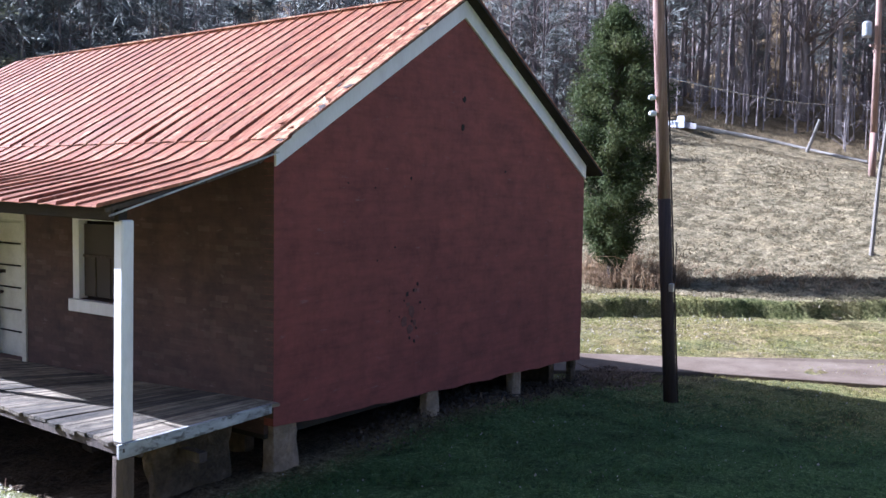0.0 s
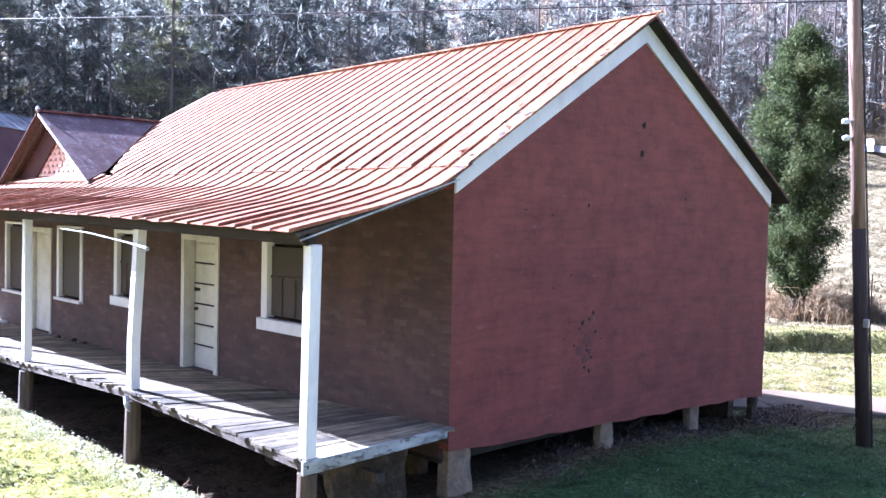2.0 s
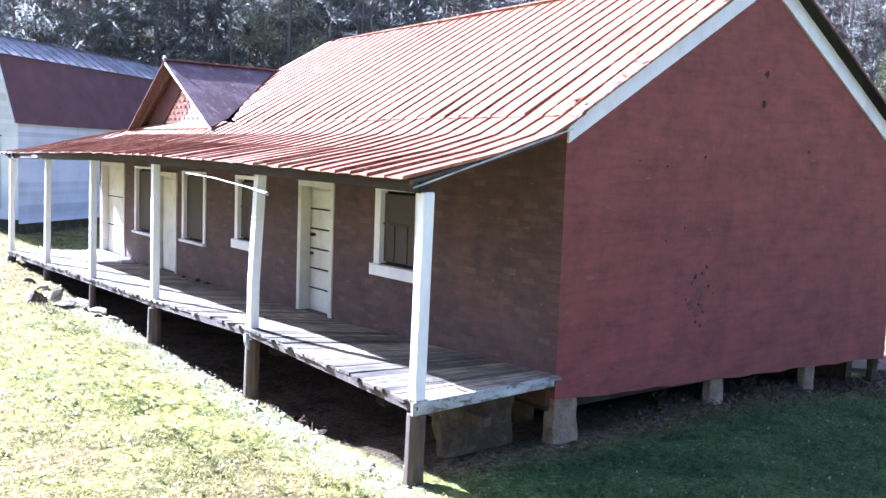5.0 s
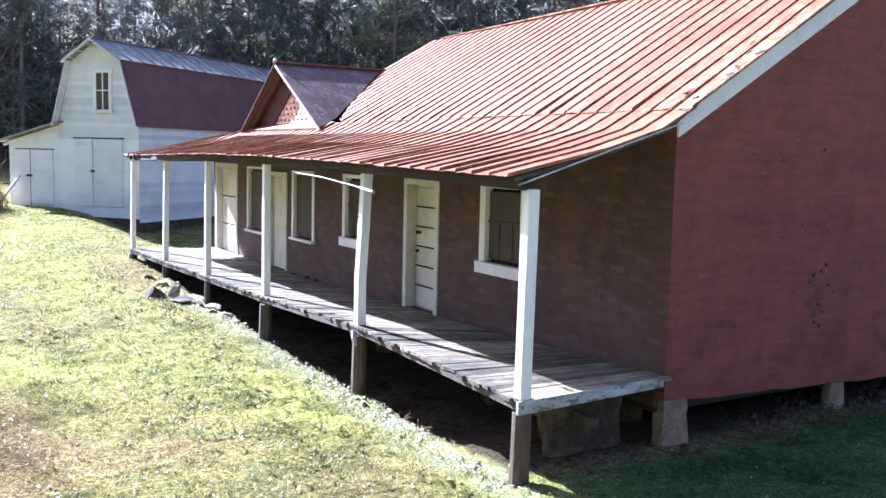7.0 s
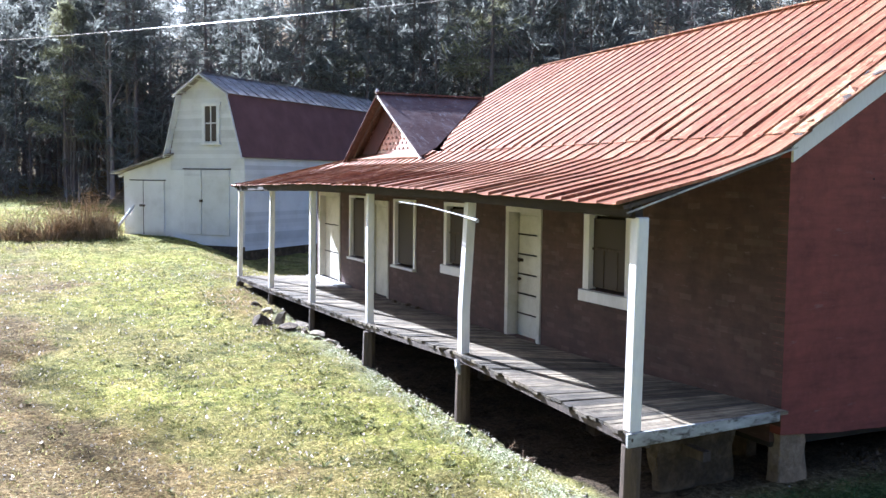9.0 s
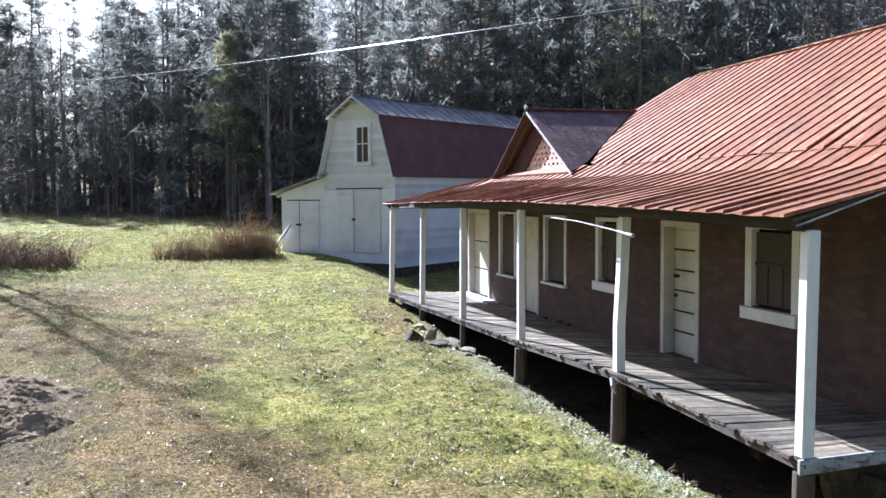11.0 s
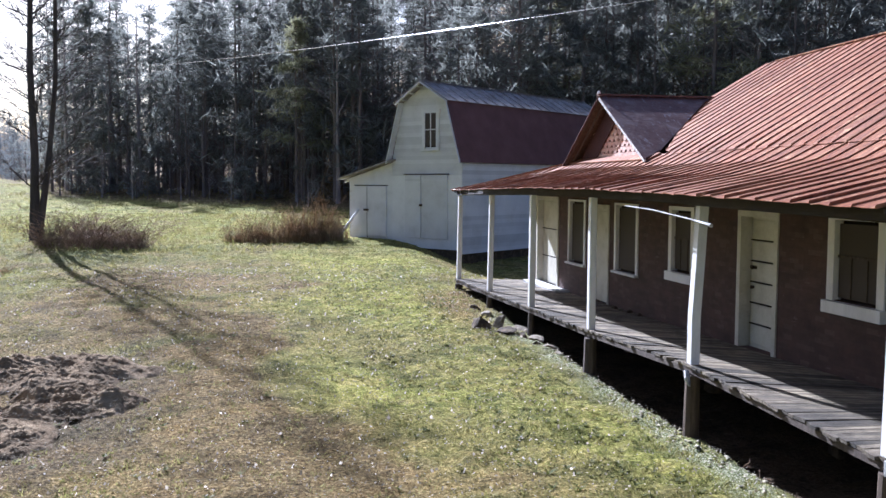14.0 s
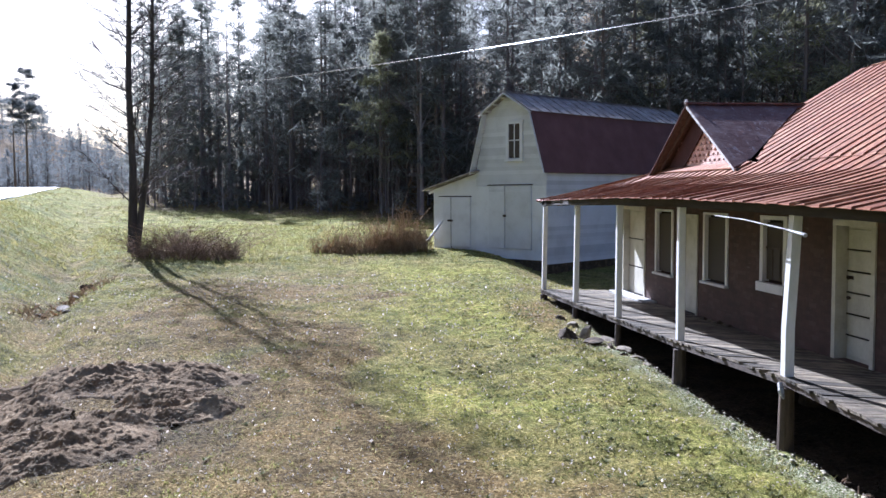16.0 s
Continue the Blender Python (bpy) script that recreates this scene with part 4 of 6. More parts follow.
# ---------- windows and doors ----------
def window(o, sill_h, trim, muntins, label):
    ya, yb, za, zb = o
    w = part("window", Build().box(0.05, 0.075, ya + 0.05, yb - 0.05, za + 0.03, zb - 0.05), GLASS, house, label)
    w.visible_shadow = False
    fr = Build()
    fr.box(-0.03, 0.1, ya - trim, ya + 0.05, za - 0.01, zb)
    fr.box(-0.03, 0.1, yb - 0.05, yb + trim, za - 0.01, zb)
    fr.box(-0.032, 0.1, ya - trim, yb + trim, zb, zb + trim)
    part("window_frame", fr, WHITE, w, bevel=0.004)
    part("window_sill", Build().box(-0.09, 0.1, ya - trim - 0.02, yb + trim + 0.02, za - sill_h, za - 0.01), WHITE, w, bevel=0.006)
    zm = (za + zb) / 2 + 0.05
    if muntins:
        part("meeting_rail", Build().box(0.03, 0.09, ya + 0.05, yb - 0.05, zm - 0.02, zm + 0.015), TIMBER, w)
    for i in range(muntins):
        y = ya + (yb - ya) * (i + 1) / (muntins + 1)
        part("glazing_bar", Build().box(0.035, 0.085, y - 0.006, y + 0.006, za + 0.03, zm), TIMBER, w)
    # Dark board added behind the pane in place of the unlit room.
    part("dark_backing", Build().box(0.14, 0.15, ya + 0.01, yb - 0.01, za + 0.01, zb - 0.01), DARK, w)
    return w


window(W1, 0.17, 0.09, 2, "dark window with white frame and thick sill")
window(W2, 0.17, 0.07, 2, "dark window with white frame and thick sill")
window(W3, 0.06, 0.05, 0, "tall dark window with thin white frame")
window(W4, 0.06, 0.05, 0, "tall dark window with thin white frame")


def door(o, panels, label, mat=WHITE, handle=True, trim=0.1, recess=0.07):
    ya, yb, za, zb = o
    d = part("door", Build().box(recess, recess + 0.04, ya, yb, za, zb), mat, house, label)
    fr = Build()
    fr.box(-0.03, recess, ya - trim, ya + 0.02, za, zb)
    fr.box(-0.03, recess, yb - 0.02, yb + trim, za, zb)
    fr.box(-0.032, recess, ya - trim, yb + trim, zb, zb + 0.09)
    part("door_frame", fr, mat, d, bevel=0.004)
    h = (zb - za - 0.08) / panels
    for i in range(panels):
        z = za + 0.04 + i * h
        part("door_panel", Build().box(recess - 0.016, recess + 0.002, ya + 0.04, yb - 0.04, z + 0.012, z + h - 0.012), mat, d, bevel=0.008)
        if i:
            # Proud dark strip stands in for the shade in the gap between panels.
            part("gap_shade_strip", Build().box(recess - 0.018, recess - 0.001, ya + 0.02, yb - 0.02, z - 0.011, z + 0.011), DARK, d)
    if handle:
        for z in (za + 0.92, za + 1.22):
            part("door_handle", Build().tube([(recess - 0.06, yb - 0.12, z), (recess - 0.01, yb - 0.12, z)], [0.03, 0.018], 10), IRON, d)
        part("hasp", Build().box(recess - 0.025, recess - 0.012, yb - 0.2, yb - 0.02, za + 1.2, za + 1.25), IRON, d)
    return d


door(D1, 6, "closed white six-panel wooden door with iron hasp", CREAM, recess=0.17, trim=0.08)
door(D2, 1, "closed plain white door", CREAM, False, 0.05, 0.05)
door(D3, 3, "wide closed white panelled door", CREAM, False, 0.07, 0.14)
part("door_step", Build().box(-0.35, 0.0, 13.7, 16.4, -0.2, -0.12), PEEL, house, "low white board step before the door", bevel=0.01)

# ---------- porch deck ----------
deck = part("porch_deck", Build().box(-1.0, -0.9, 0.02, 17.0, -0.36, -0.26), TIMBER, house, "weathered grey plank porch deck, sagging")
y, k = -0.1, 0
while y < 17.1:
    w = random.uniform(0.095, 0.13)
    x0 = -2.03 + random.uniform(-0.03, 0.02) + (random.uniform(0.1, 0.4) if 3.9 < y < 4.9 and random.random() < 0.7 else 0)
    g = random.uniform(-0.008, 0.005)
    a, c = y + 0.003, y + w - 0.003
    b = Build()
    b.hexa([(x0, a, deck_z(x0, a) - 0.035 + g), (0, a, deck_z(0, a) - 0.035), (0, c, deck_z(0, c) - 0.035), (x0, c, deck_z(x0, c) - 0.035 + g),
            (x0, a, deck_z(x0, a) + g), (0, a, deck_z(0, a)), (0, c, deck_z(0, c)), (x0, c, deck_z(x0, c) + g)])
    part("plank", b, DECK, deck)
    y += w
for (ya, za), (yb, zb) in zip(OUT, OUT[1:]):
    part("rim_beam", Build().beam((-1.7, ya + 0.1, za - 0.13), (-1.7, yb + 0.1, zb - 0.13), 0.05, 0.17), TIMBER, deck)
b = Build().hexa([(-2.05, -0.15, -0.055), (-0.16, -0.15, 0.015), (-0.16, -0.11, 0.015), (-2.05, -0.11, -0.055), (-2.05, -0.15, 0.082), (-0.16, -0.15, 0.12), (-0.16, -0.11, 0.12), (-2.05, -0.11, 0.082)])
part("end_board", b, FLAKED, deck, "peeling white end board", bevel=0.005)
for (ya, za), (yb, zb) in zip(OUT, OUT[1:]):
    part("front_board", Build().beam((-2.0, ya - 0.05, za - 0.08), (-2.0, yb - 0.05, zb - 0.08), 0.022, 0.07), TIMBER, deck)

# porch posts, each with its leg below the deck
for i, y in enumerate(POST_Y):
    w = 0.064 if i == 0 else 0.058
    lean = [-0.04, -0.11, -0.01, -0.05, -0.15, -0.18][i]
    zb, zt = deck_z(-1.95, y), 2.14 + eave_dz(y) + (-0.03 if i == 5 else 0)
    b = Build().hexa([(-1.95 - w, y - w, zb), (-1.95 + w, y - w, zb), (-1.95 + w, y + w, zb), (-1.95 - w, y + w, zb),
                      (-1.95 - w, y - w + lean, zt), (-1.95 + w, y - w + lean, zt), (-1.95 + w, y + w + lean, zt), (-1.95 - w, y + w + lean, zt)])
    if i == 1:
        rows = [(0.0, 0.0, 0.0), (0.3, -0.022, -0.045), (0.64, 0.004, -0.07), (1.0, 0.02, lean)]
        ring = [(-1.95 + p * w + dx, y + q * w + dy, zb + (zt - zb) * t) for t, dx, dy in rows for p, q in ((-1, -1), (1, -1), (1, 1), (-1, 1))]
        b = Build().add(ring, [(k * 4 + j, k * 4 + (j + 1) % 4, k * 4 + 4 + (j + 1) % 4, k * 4 + 4 + j) for k in range(3) for j in range(4)] + [(3, 2, 1, 0), (12, 13, 14, 15)])
    part("porch_post", b, WHITE, house, "white painted square porch post, slightly crooked" if i == 1 else "white painted square porch post", bevel=0.0 if i == 1 else 0.012)
    g = gz(-1.95, y) - 0.1
    r = [0.1, 0.1, 0.11, 0.06, 0.07, 0.1][i]
    b = Build().tube([(-1.95, y + 0.02, g), (-1.95, y, zb - 0.14)], [r * 1.05, r * 0.95], 10, wob=0.05)
    part("post_leg", b, LEGWOOD if i < 2 else TIMBER, house)


# ---------- stone piers ----------
def pier(x0, x1, y0, y1, zt, flare, mat=STONE):
    g = min(gz(x0, y0), gz(x1, y1)) - 0.12
    b = Build()
    layers, pts = 6, []
    cx, cy = (x0 + x1) / 2, (y0 + y1) / 2
    nn = 10
    for l in range(layers + 1):
        t = l / layers
        sx, sy = (x1 - x0) / 2 * (1 + flare * (1 - t)), (y1 - y0) / 2 * (1 + flare * (1 - t))
        for j in range(nn):
            a = 2 * math.pi * j / nn
            c, s = math.cos(a), math.sin(a)
            m = max(abs(c), abs(s)) ** 0.8
            pts.append((cx + sx * c / m * random.uniform(0.86, 1.08), cy + sy * s / m * random.uniform(0.86, 1.08), g + (zt - g) * t))
    b.add(pts, [(l * nn + j, l * nn + (j + 1) % nn, (l + 1) * nn + (j + 1) % nn, (l + 1) * nn + j) for l in range(layers) for j in range(nn)] + [tuple(reversed(range(nn))), tuple(range(layers * nn, layers * nn + nn))])
    part("stone_pier", b, mat, house, bevel=0.01)


for x0, x1, y0, dy, f, mat in ((0.06, 0.44, 0.03, 0.22, 0.24, STONE), (2.9, 3.18, 0.03, 0.18, 0.1, STONE), (5.17, 5.43, 0.05, 0.17, 0.08, STONE), (7.1, 7.29, 0.05, 0.14, 0.05, ROCK)):
    pier(x0, x1, y0, y0 + dy, -0.2 - 0.26 * x0 / WIDE, f, mat)
# Darker stone than the front piers; the shade under the house put into it.
for y in (3.4, 6.8, 10.2, 13.6):
    for x in (0.05, 3.5, 6.9):
        pier(x, x + 0.32, y, y + 0.32, -0.34, 0.15, ROCK)
pier(-1.3, -0.22, 0.32, 0.62, -0.1, -0.04, ROCK)

# brick courses of the two walls that show
def lay_bricks(parent, axis, a0, a1, z0, z1, gaps, material, near):
    """gaps(z) gives the stretches along the wall that take bricks at that height; those in near are single pieces."""
    one, rest, made = None, Build(), 0
    L, H, J = 0.208, 0.069, 0.003
    row, z = 0, z0
    while z < z1:
        a = a0 - (L + 0.0015) / 2 * (row % 2)
        while a < a1:
            for lo, hi in gaps(z, z + H):
                p, q = max(a, lo), min(a + L, hi)
                if q - p < 0.03:
                    continue
                proud = random.uniform(0.0006, 0.0016)
                if q - p > L - 1e-4 and near[0] < a < near[1] and made < 300:
                    if one is None:
                        bx = Build().box(0, L, -0.004, 0.0, 0, H) if axis == "x" else Build().box(-0.004, 0.0, 0, L, 0, H)
                        one = bx.mesh("brick")
                        one.materials.append(material)
                    ob = new("brick", one)
                    ob.location = (a, -proud + 0.004, z) if axis == "x" else (-proud + 0.004, a, z)
                    ob.parent = parent
                    made += 1
                elif axis == "x":
                    rest.box(p, q, -proud, 0.0, z, z + H)
                else:
                    rest.box(-proud, 0.0, p, q, z, z + H)
            a += L + 0.0015
        z += H + J
        row += 1
    me = bpy.data.meshes.new("brickwork")
    me.from_pydata(rest.v, [], rest.f)
    tagged(part("brickwork", me, material, parent), kind="stuff")


part("knob", Build().tube([(-0.31, 11.2, 4.23), (-0.31, 11.2, 4.28), (-0.31, 11.2, 4.33)], [0.03, 0.045, 0.02], 8), PORCELAIN, cross)
part("torn_trim", Build().tube([(-2.08, 3.5, 0.12), (-2.11, 3.42, 0.04), (-2.1, 3.36, -0.04)], [0.03, 0.04, 0.012], 6, wob=0.2), PEEL, deck, "curled white scrap of trim")
rc = random.Random(3)
for k in range(6):
    x, y = -0.12 - rc.uniform(0, 0.1), 9.3 + k * 0.26 + rc.uniform(-0.08, 0.08)
    chip = part("stone_chip", Build().tube([(0, -0.05, 0), (0.01, 0.0, 0.02), (0, 0.06, 0.005)], [0.02, rc.uniform(0.025, 0.04), 0.012], 6, wob=0.3), SLAB if k % 2 else ROCK)
    chip.matrix_world = pose(x, y, deck_z(x, y) + 0.02, 0, 0, rc.uniform(0, 180))
    tagged(chip, "small pale broken stone lying on the porch deck", "stone", group="stone chips on the porch")
# loose strip of trim hanging under the eave
ht = thing("hanging_trim_strip", "pale weathered trim strip hanging loose under the porch eave", "trim", (-2.25, 2.63, 1.96))
part("strip", Build().tube([(0, 0, 0), (0.0, 0.5, 0.05), (0.01, 1.6, 0.13), (0.0, 2.47, 0.16)], [0.024, 0.012, 0.011, 0.01], 6, wob=0.15), FLAKED, ht)
# worn spots and holes of the gable
rs = random.Random(5)


def spot(x, z, r, mat, name):
    n = 9
    pts = [(x + r * rs.uniform(0.6, 1.2) * math.cos(2 * math.pi * i / n), z + r * rs.uniform(0.6, 1.3) * math.sin(2 * math.pi * i / n)) for i in range(n)]
    b = Build().add([(p, -0.0055, q) for p, q in pts] + [(p, 0.001, q) for p, q in pts], [tuple(range(n)), tuple(range(2 * n - 1, n - 1, -1))] + [(i, (i + 1) % n, (i + 1) % n + n, i + n) for i in range(n)])
    part(name, b, mat, gable)


for x, z, r in ((3.61, 3.69, 0.045), (3.58, 3.32, 0.05), (2.36, 1.08, 0.05), (2.58, 1.2, 0.04), (2.42, 0.5, 0.03), (2.56, 0.62, 0.025), (2.3, 1.0, 0.02), (2.64, 0.95, 0.03), (4.72, 2.72, 0.018), (2.42, 2.58, 0.02), (2.5, 1.12, 0.03), (2.46, 0.72, 0.035), (2.52, 0.45, 0.035), (2.2, 0.8, 0.02), (2.75, 0.85, 0.018), (1.2, 2.5, 0.012), (1.7, 2.45, 0.014), (2.0, 0.9, 0.014), (1.75, 1.55, 0.014), (2.1, 1.7, 0.016)):
    spot(x, z, r * (0.7 if z < 1.3 else 1.0), DARK, "hole")
for x, z, r in ((2.54, 1.12, 0.05), (2.3, 0.72, 0.1), (2.46, 0.85, 0.12), (2.42, 0.62, 0.09), (2.38, 0.95, 0.05), (2.52, 0.7, 0.06)):
    spot(x, z, r * 0.75, CHIP, "chipped_spot")

# ---------- the barn ----------
# local axes: x to the right along its front, y back along the ridge, z up from its foot
barn = thing("barn", "white gambrel-roofed barn with dark red lower roof and lean-to shed", "barn", (-3.1, 35.1, -0.08), -51.0)
barn.matrix_world = barn.matrix_world @ Matrix.Diagonal((1.13, 1.13, 1.02, 1))
BW0, BW1, BL = 2.42, 5.85, 11.0
MID, WIN_X = (BW0 + BW1) / 2, 4.38


def clapboards(outline_at, x0, x1, z0, z1, parent, face_y, step=0.16):
    """Overlapping boards on a front wall; outline_at(z) gives the wall's left and right there."""
    z = z0
    while z < z1 - 0.02:
        h = min(step, z1 - z)
        (la, ra), (lb, rb) = outline_at(z), outline_at(z + h)
        b = Build().hexa([(la, face_y - 0.028, z), (ra, face_y - 0.028, z), (ra, face_y, z), (la, face_y, z), (lb, face_y - 0.008, z + h), (rb, face_y - 0.008, z + h), (rb, face_y, z + h), (lb, face_y, z + h)])
        part("clapboard", b, BARNWHITE, parent)
        z += h


EAVE, BREAK, TOP = 3.45, 5.78, 6.56
UPPER = 1.14


def barn_edges(z):
    if z <= EAVE:
        return (BW0, BW1)
    if z <= BREAK:
        t = (z - EAVE) / (BREAK - EAVE)
        return (BW0 + t * (MID - UPPER - BW0), BW1 - t * (BW1 - MID - UPPER))
    t = min((z - BREAK) / (TOP - BREAK), 0.97)
    return (MID - UPPER * (1 - t), MID + UPPER * (1 - t))


shape = [(BW0, -0.3), (BW1, -0.3), (BW1, EAVE), (MID + UPPER, BREAK), (MID, TOP), (MID - UPPER, BREAK), (BW0, EAVE)]
for yy, nm in ((0.0, "front_wall"), (BL - 0.12, "rear_wall")):
    n = len(shape)
    b = Build().add([(x, yy, z) for x, z in shape] + [(x, yy + 0.12, z) for x, z in shape], [tuple(range(n)), tuple(range(2 * n - 1, n - 1, -1))] + [(i, (i + 1) % n, (i + 1) % n + n, i + n) for i in range(n)])
    w = part(nm, b, BARNWHITE, barn)
    if yy == 0:
        clapboards(barn_edges, BW0, BW1, 2.75, TOP - 0.05, w, 0.0)
side = part("side_wall", Build().box(BW1 - 0.1, BW1, 0.12, BL - 0.12, -0.45, EAVE), BARNWHITE, barn)
z = -0.45
while z < EAVE - 0.05:
    b = Build().hexa([(BW1, 0.0, z), (BW1 + 0.028, 0.0, z), (BW1 + 0.028, BL, z), (BW1, BL, z), (BW1, 0.0, z + 0.17), (BW1 + 0.008, 0.0, z + 0.17), (BW1 + 0.008, BL, z + 0.17), (BW1, BL, z + 0.17)])
    part("clapboard", b, BARNWHITE, side)
    z += 0.17
part("side_wall", Build().box(BW0, BW0 + 0.1, 0.12, BL - 0.12, 0, EAVE), BARNWHITE, barn)


def slab(b, x0, z0, x1, z1, y0, y1, t=0.04):
    d = Vector((x1 - x0, 0, z1 - z0)).normalized()
    nx, nz = -d.z * t, d.x * t
    if nz < 0:
        nx, nz = -nx, -nz
    return b.hexa([(x0, y0, z0), (x1, y0, z1), (x1, y1, z1), (x0, y1, z0), (x0 + nx, y0, z0 + nz), (x1 + nx, y0, z1 + nz), (x1 + nx, y1, z1 + nz), (x0 + nx, y1, z0 + nz)])


lower = part("lower_roof", slab(Build(), BW1 + 0.1, EAVE - 0.2, MID + UPPER, BREAK + 0.02, -0.25, BL + 0.2), DARKROOF, barn, "dark red lower roof slope")
part("lower_roof", slab(Build(), BW0 - 0.1, EAVE - 0.2, MID - UPPER, BREAK + 0.02, -0.25, BL + 0.2), DARKROOF, barn, "dark red lower roof slope")
upper = part("upper_roof", Build().beam((MID, -0.35, TOP + 0.06), (MID, BL + 0.25, TOP + 0.06), 0.2, 0.03), TIN, barn, "pale tin upper roof slope")
for i in range(19):
    ya = -0.35 + i * 0.62
    for s in (-1, 1):
        b = slab(Build(), MID + s * (UPPER + 0.12), BREAK - 0.04, MID, TOP + 0.03, ya, ya + 0.6, 0.02)
        slab(b, MID + s * (UPPER + 0.12), BREAK - 0.02, MID, TOP + 0.05, ya, ya + 0.05, 0.03)
        part("roof_sheet", b, TIN, upper)
for s in (-1, 1):
    xa = BW0 - 0.1 if s < 0 else BW1 + 0.1
    part("rake_board", Build().beam((xa, -0.27, EAVE - 0.22), (MID + s * UPPER, -0.27, BREAK - 0.02), 0.03, 0.1, (0, 1, 0)), BARNWHITE, barn)
    part("rake_board", Build().beam((MID + s * (UPPER + 0.12), -0.37, BREAK - 0.09), (MID, -0.37, TOP - 0.02), 0.03, 0.1, (0, 1, 0)), BARNWHITE, barn)
for s in (-1, 1):
    xa = BW0 - 0.07 if s < 0 else BW1 + 0.07
    part("soffit", slab(Build(), xa, EAVE - 0.17, MID + s * (UPPER - 0.02), BREAK - 0.005, -0.245, -0.025, 0.012), BARNWHITE, barn)
# short rafter tails along the front overhang
for s in (-1, 1):
    for i in range(6):
        t = (i + 0.5) / 6
        xa, za = (BW0 if s < 0 else BW1), EAVE
        x, z = xa + (MID + s * UPPER - xa) * t, za + (BREAK - za) * t
        part("lookout", Build().box(x - 0.02, x + 0.02, -0.2, -0.03, z - 0.055, z - 0.01), BARNWHITE, barn)
    for i in range(3):
        t = (i + 0.5) / 3
        x, z = MID + s * UPPER * (1 - t), BREAK + (TOP - BREAK) * t
        part("lookout", Build().box(x - 0.025, x + 0.025, -0.3, -0.03, z - 0.07, z - 0.02), BARNWHITE, barn)
part("plank_wall", Build().box(BW0, BW1, -0.02, 0.0, -0.3, 2.74), BARNWHITE, barn)
# attic window
aw = part("window", Build().box(WIN_X - 0.27, WIN_X + 0.27, -0.05, -0.045, 3.95, 5.3), GLASS, barn, "narrow attic window with white frame")
fr = Build()
for a, c in ((WIN_X - 0.4, WIN_X - 0.27), (WIN_X + 0.27, WIN_X + 0.4)):
    fr.box(a, c, -0.08, 0.0, 3.85, 5.42)
fr.box(WIN_X - 0.44, WIN_X + 0.44, -0.12, 0.0, 3.76, 3.85)
fr.box(WIN_X - 0.44, WIN_X + 0.44, -0.09, 0.0, 5.3, 5.44)
part("window_frame", fr, BARNWHITE, aw)
part("glazing_bar", Build().box(WIN_X - 0.02, WIN_X + 0.02, -0.065, -0.04, 3.9, 5.3), BARNWHITE, aw)
part("glazing_bar", Build().box(WIN_X - 0.27, WIN_X + 0.27, -0.065, -0.04, 4.6, 4.65), BARNWHITE, aw)
# Dark board added behind the panes in place of the unlit loft.
part("back_board", Build().box(WIN_X - 0.3, WIN_X + 0.3, -0.035, -0.03, 3.9, 5.35), DARK, aw)
# double doors
for a, c in ((3.1, 3.9), (3.94, 5.2)):
    d = part("barn_door", Build().box(a, c, -0.07, -0.025, 0.12, 2.75), BARNWHITE, barn, "white plank barn door, closed", bevel=0.01)
    part("door_brace", Build().box(a + 0.03, c - 0.03, -0.085, -0.07, 2.5, 2.6), BARNWHITE, d)
part("latch", Build().box(3.85, 3.99, -0.11, -0.07, 1.45, 1.55), IRON, barn)
part("door_head", Build().box(3.05, 5.25, -0.075, -0.02, 2.77, 2.81), IRON, barn)
# Dark foundation block stands in for the shadow gap under the barn wall.
part("foundation", Build().box(2.2, 5.8, 0.01, 10.9, -1.6, -0.31), ROCK, barn)
# lean-to
lt = part("lean_to", Build().hexa([(0.05, 0.0, -0.3), (2.43, 0.0, -0.3), (2.43, 7, -0.3), (0.05, 7, -0.3), (0.05, 0.0, 2.62), (2.43, 0.0, 3.3), (2.43, 7, 3.3), (0.05, 7, 2.62)]), BARNWHITE, barn, "white lean-to shed with low pitched roof")
part("roof", Build().hexa([(-0.4, -0.3, 2.55), (2.6, -0.3, 3.38), (2.6, 7.1, 3.38), (-0.4, 7.1, 2.55), (-0.4, -0.3, 2.61), (2.6, -0.3, 3.44), (2.6, 7.1, 3.44), (-0.4, 7.1, 2.61)]), TIN, lt)
for i in range(8):
    y = i * 0.9 + 0.2
    part("rafter_tail", Build().beam((-0.42, y, 2.46), (0.1, y, 2.62), 0.05, 0.1), BARNWHITE, lt)
part("door", Build().box(1.08, 2.1, -0.05, -0.004, 0.1, 2.28), BARNWHITE, lt, bevel=0.008)
part("door_gap", Build().box(1.02, 1.07, -0.012, -0.002, 0.05, 2.28), DARK, lt)
part("latch", Build().box(0.9, 1.16, -0.085, -0.05, 1.2, 1.29), IRON, lt)
part("door_head", Build().box(0.35, 2.15, -0.02, -0.002, 2.29, 2.33), DARK, lt)
prop = thing("leaning_prop", "white stick leaning against the lean-to shed", "stick", (0, 0, 0))
prop.matrix_world = barn.matrix_world.copy()
part("stick", Build().tube([(0.2, -0.85, -0.05), (0.62, -0.06, 1.25)], [0.06, 0.05], 6), WHITE, prop)


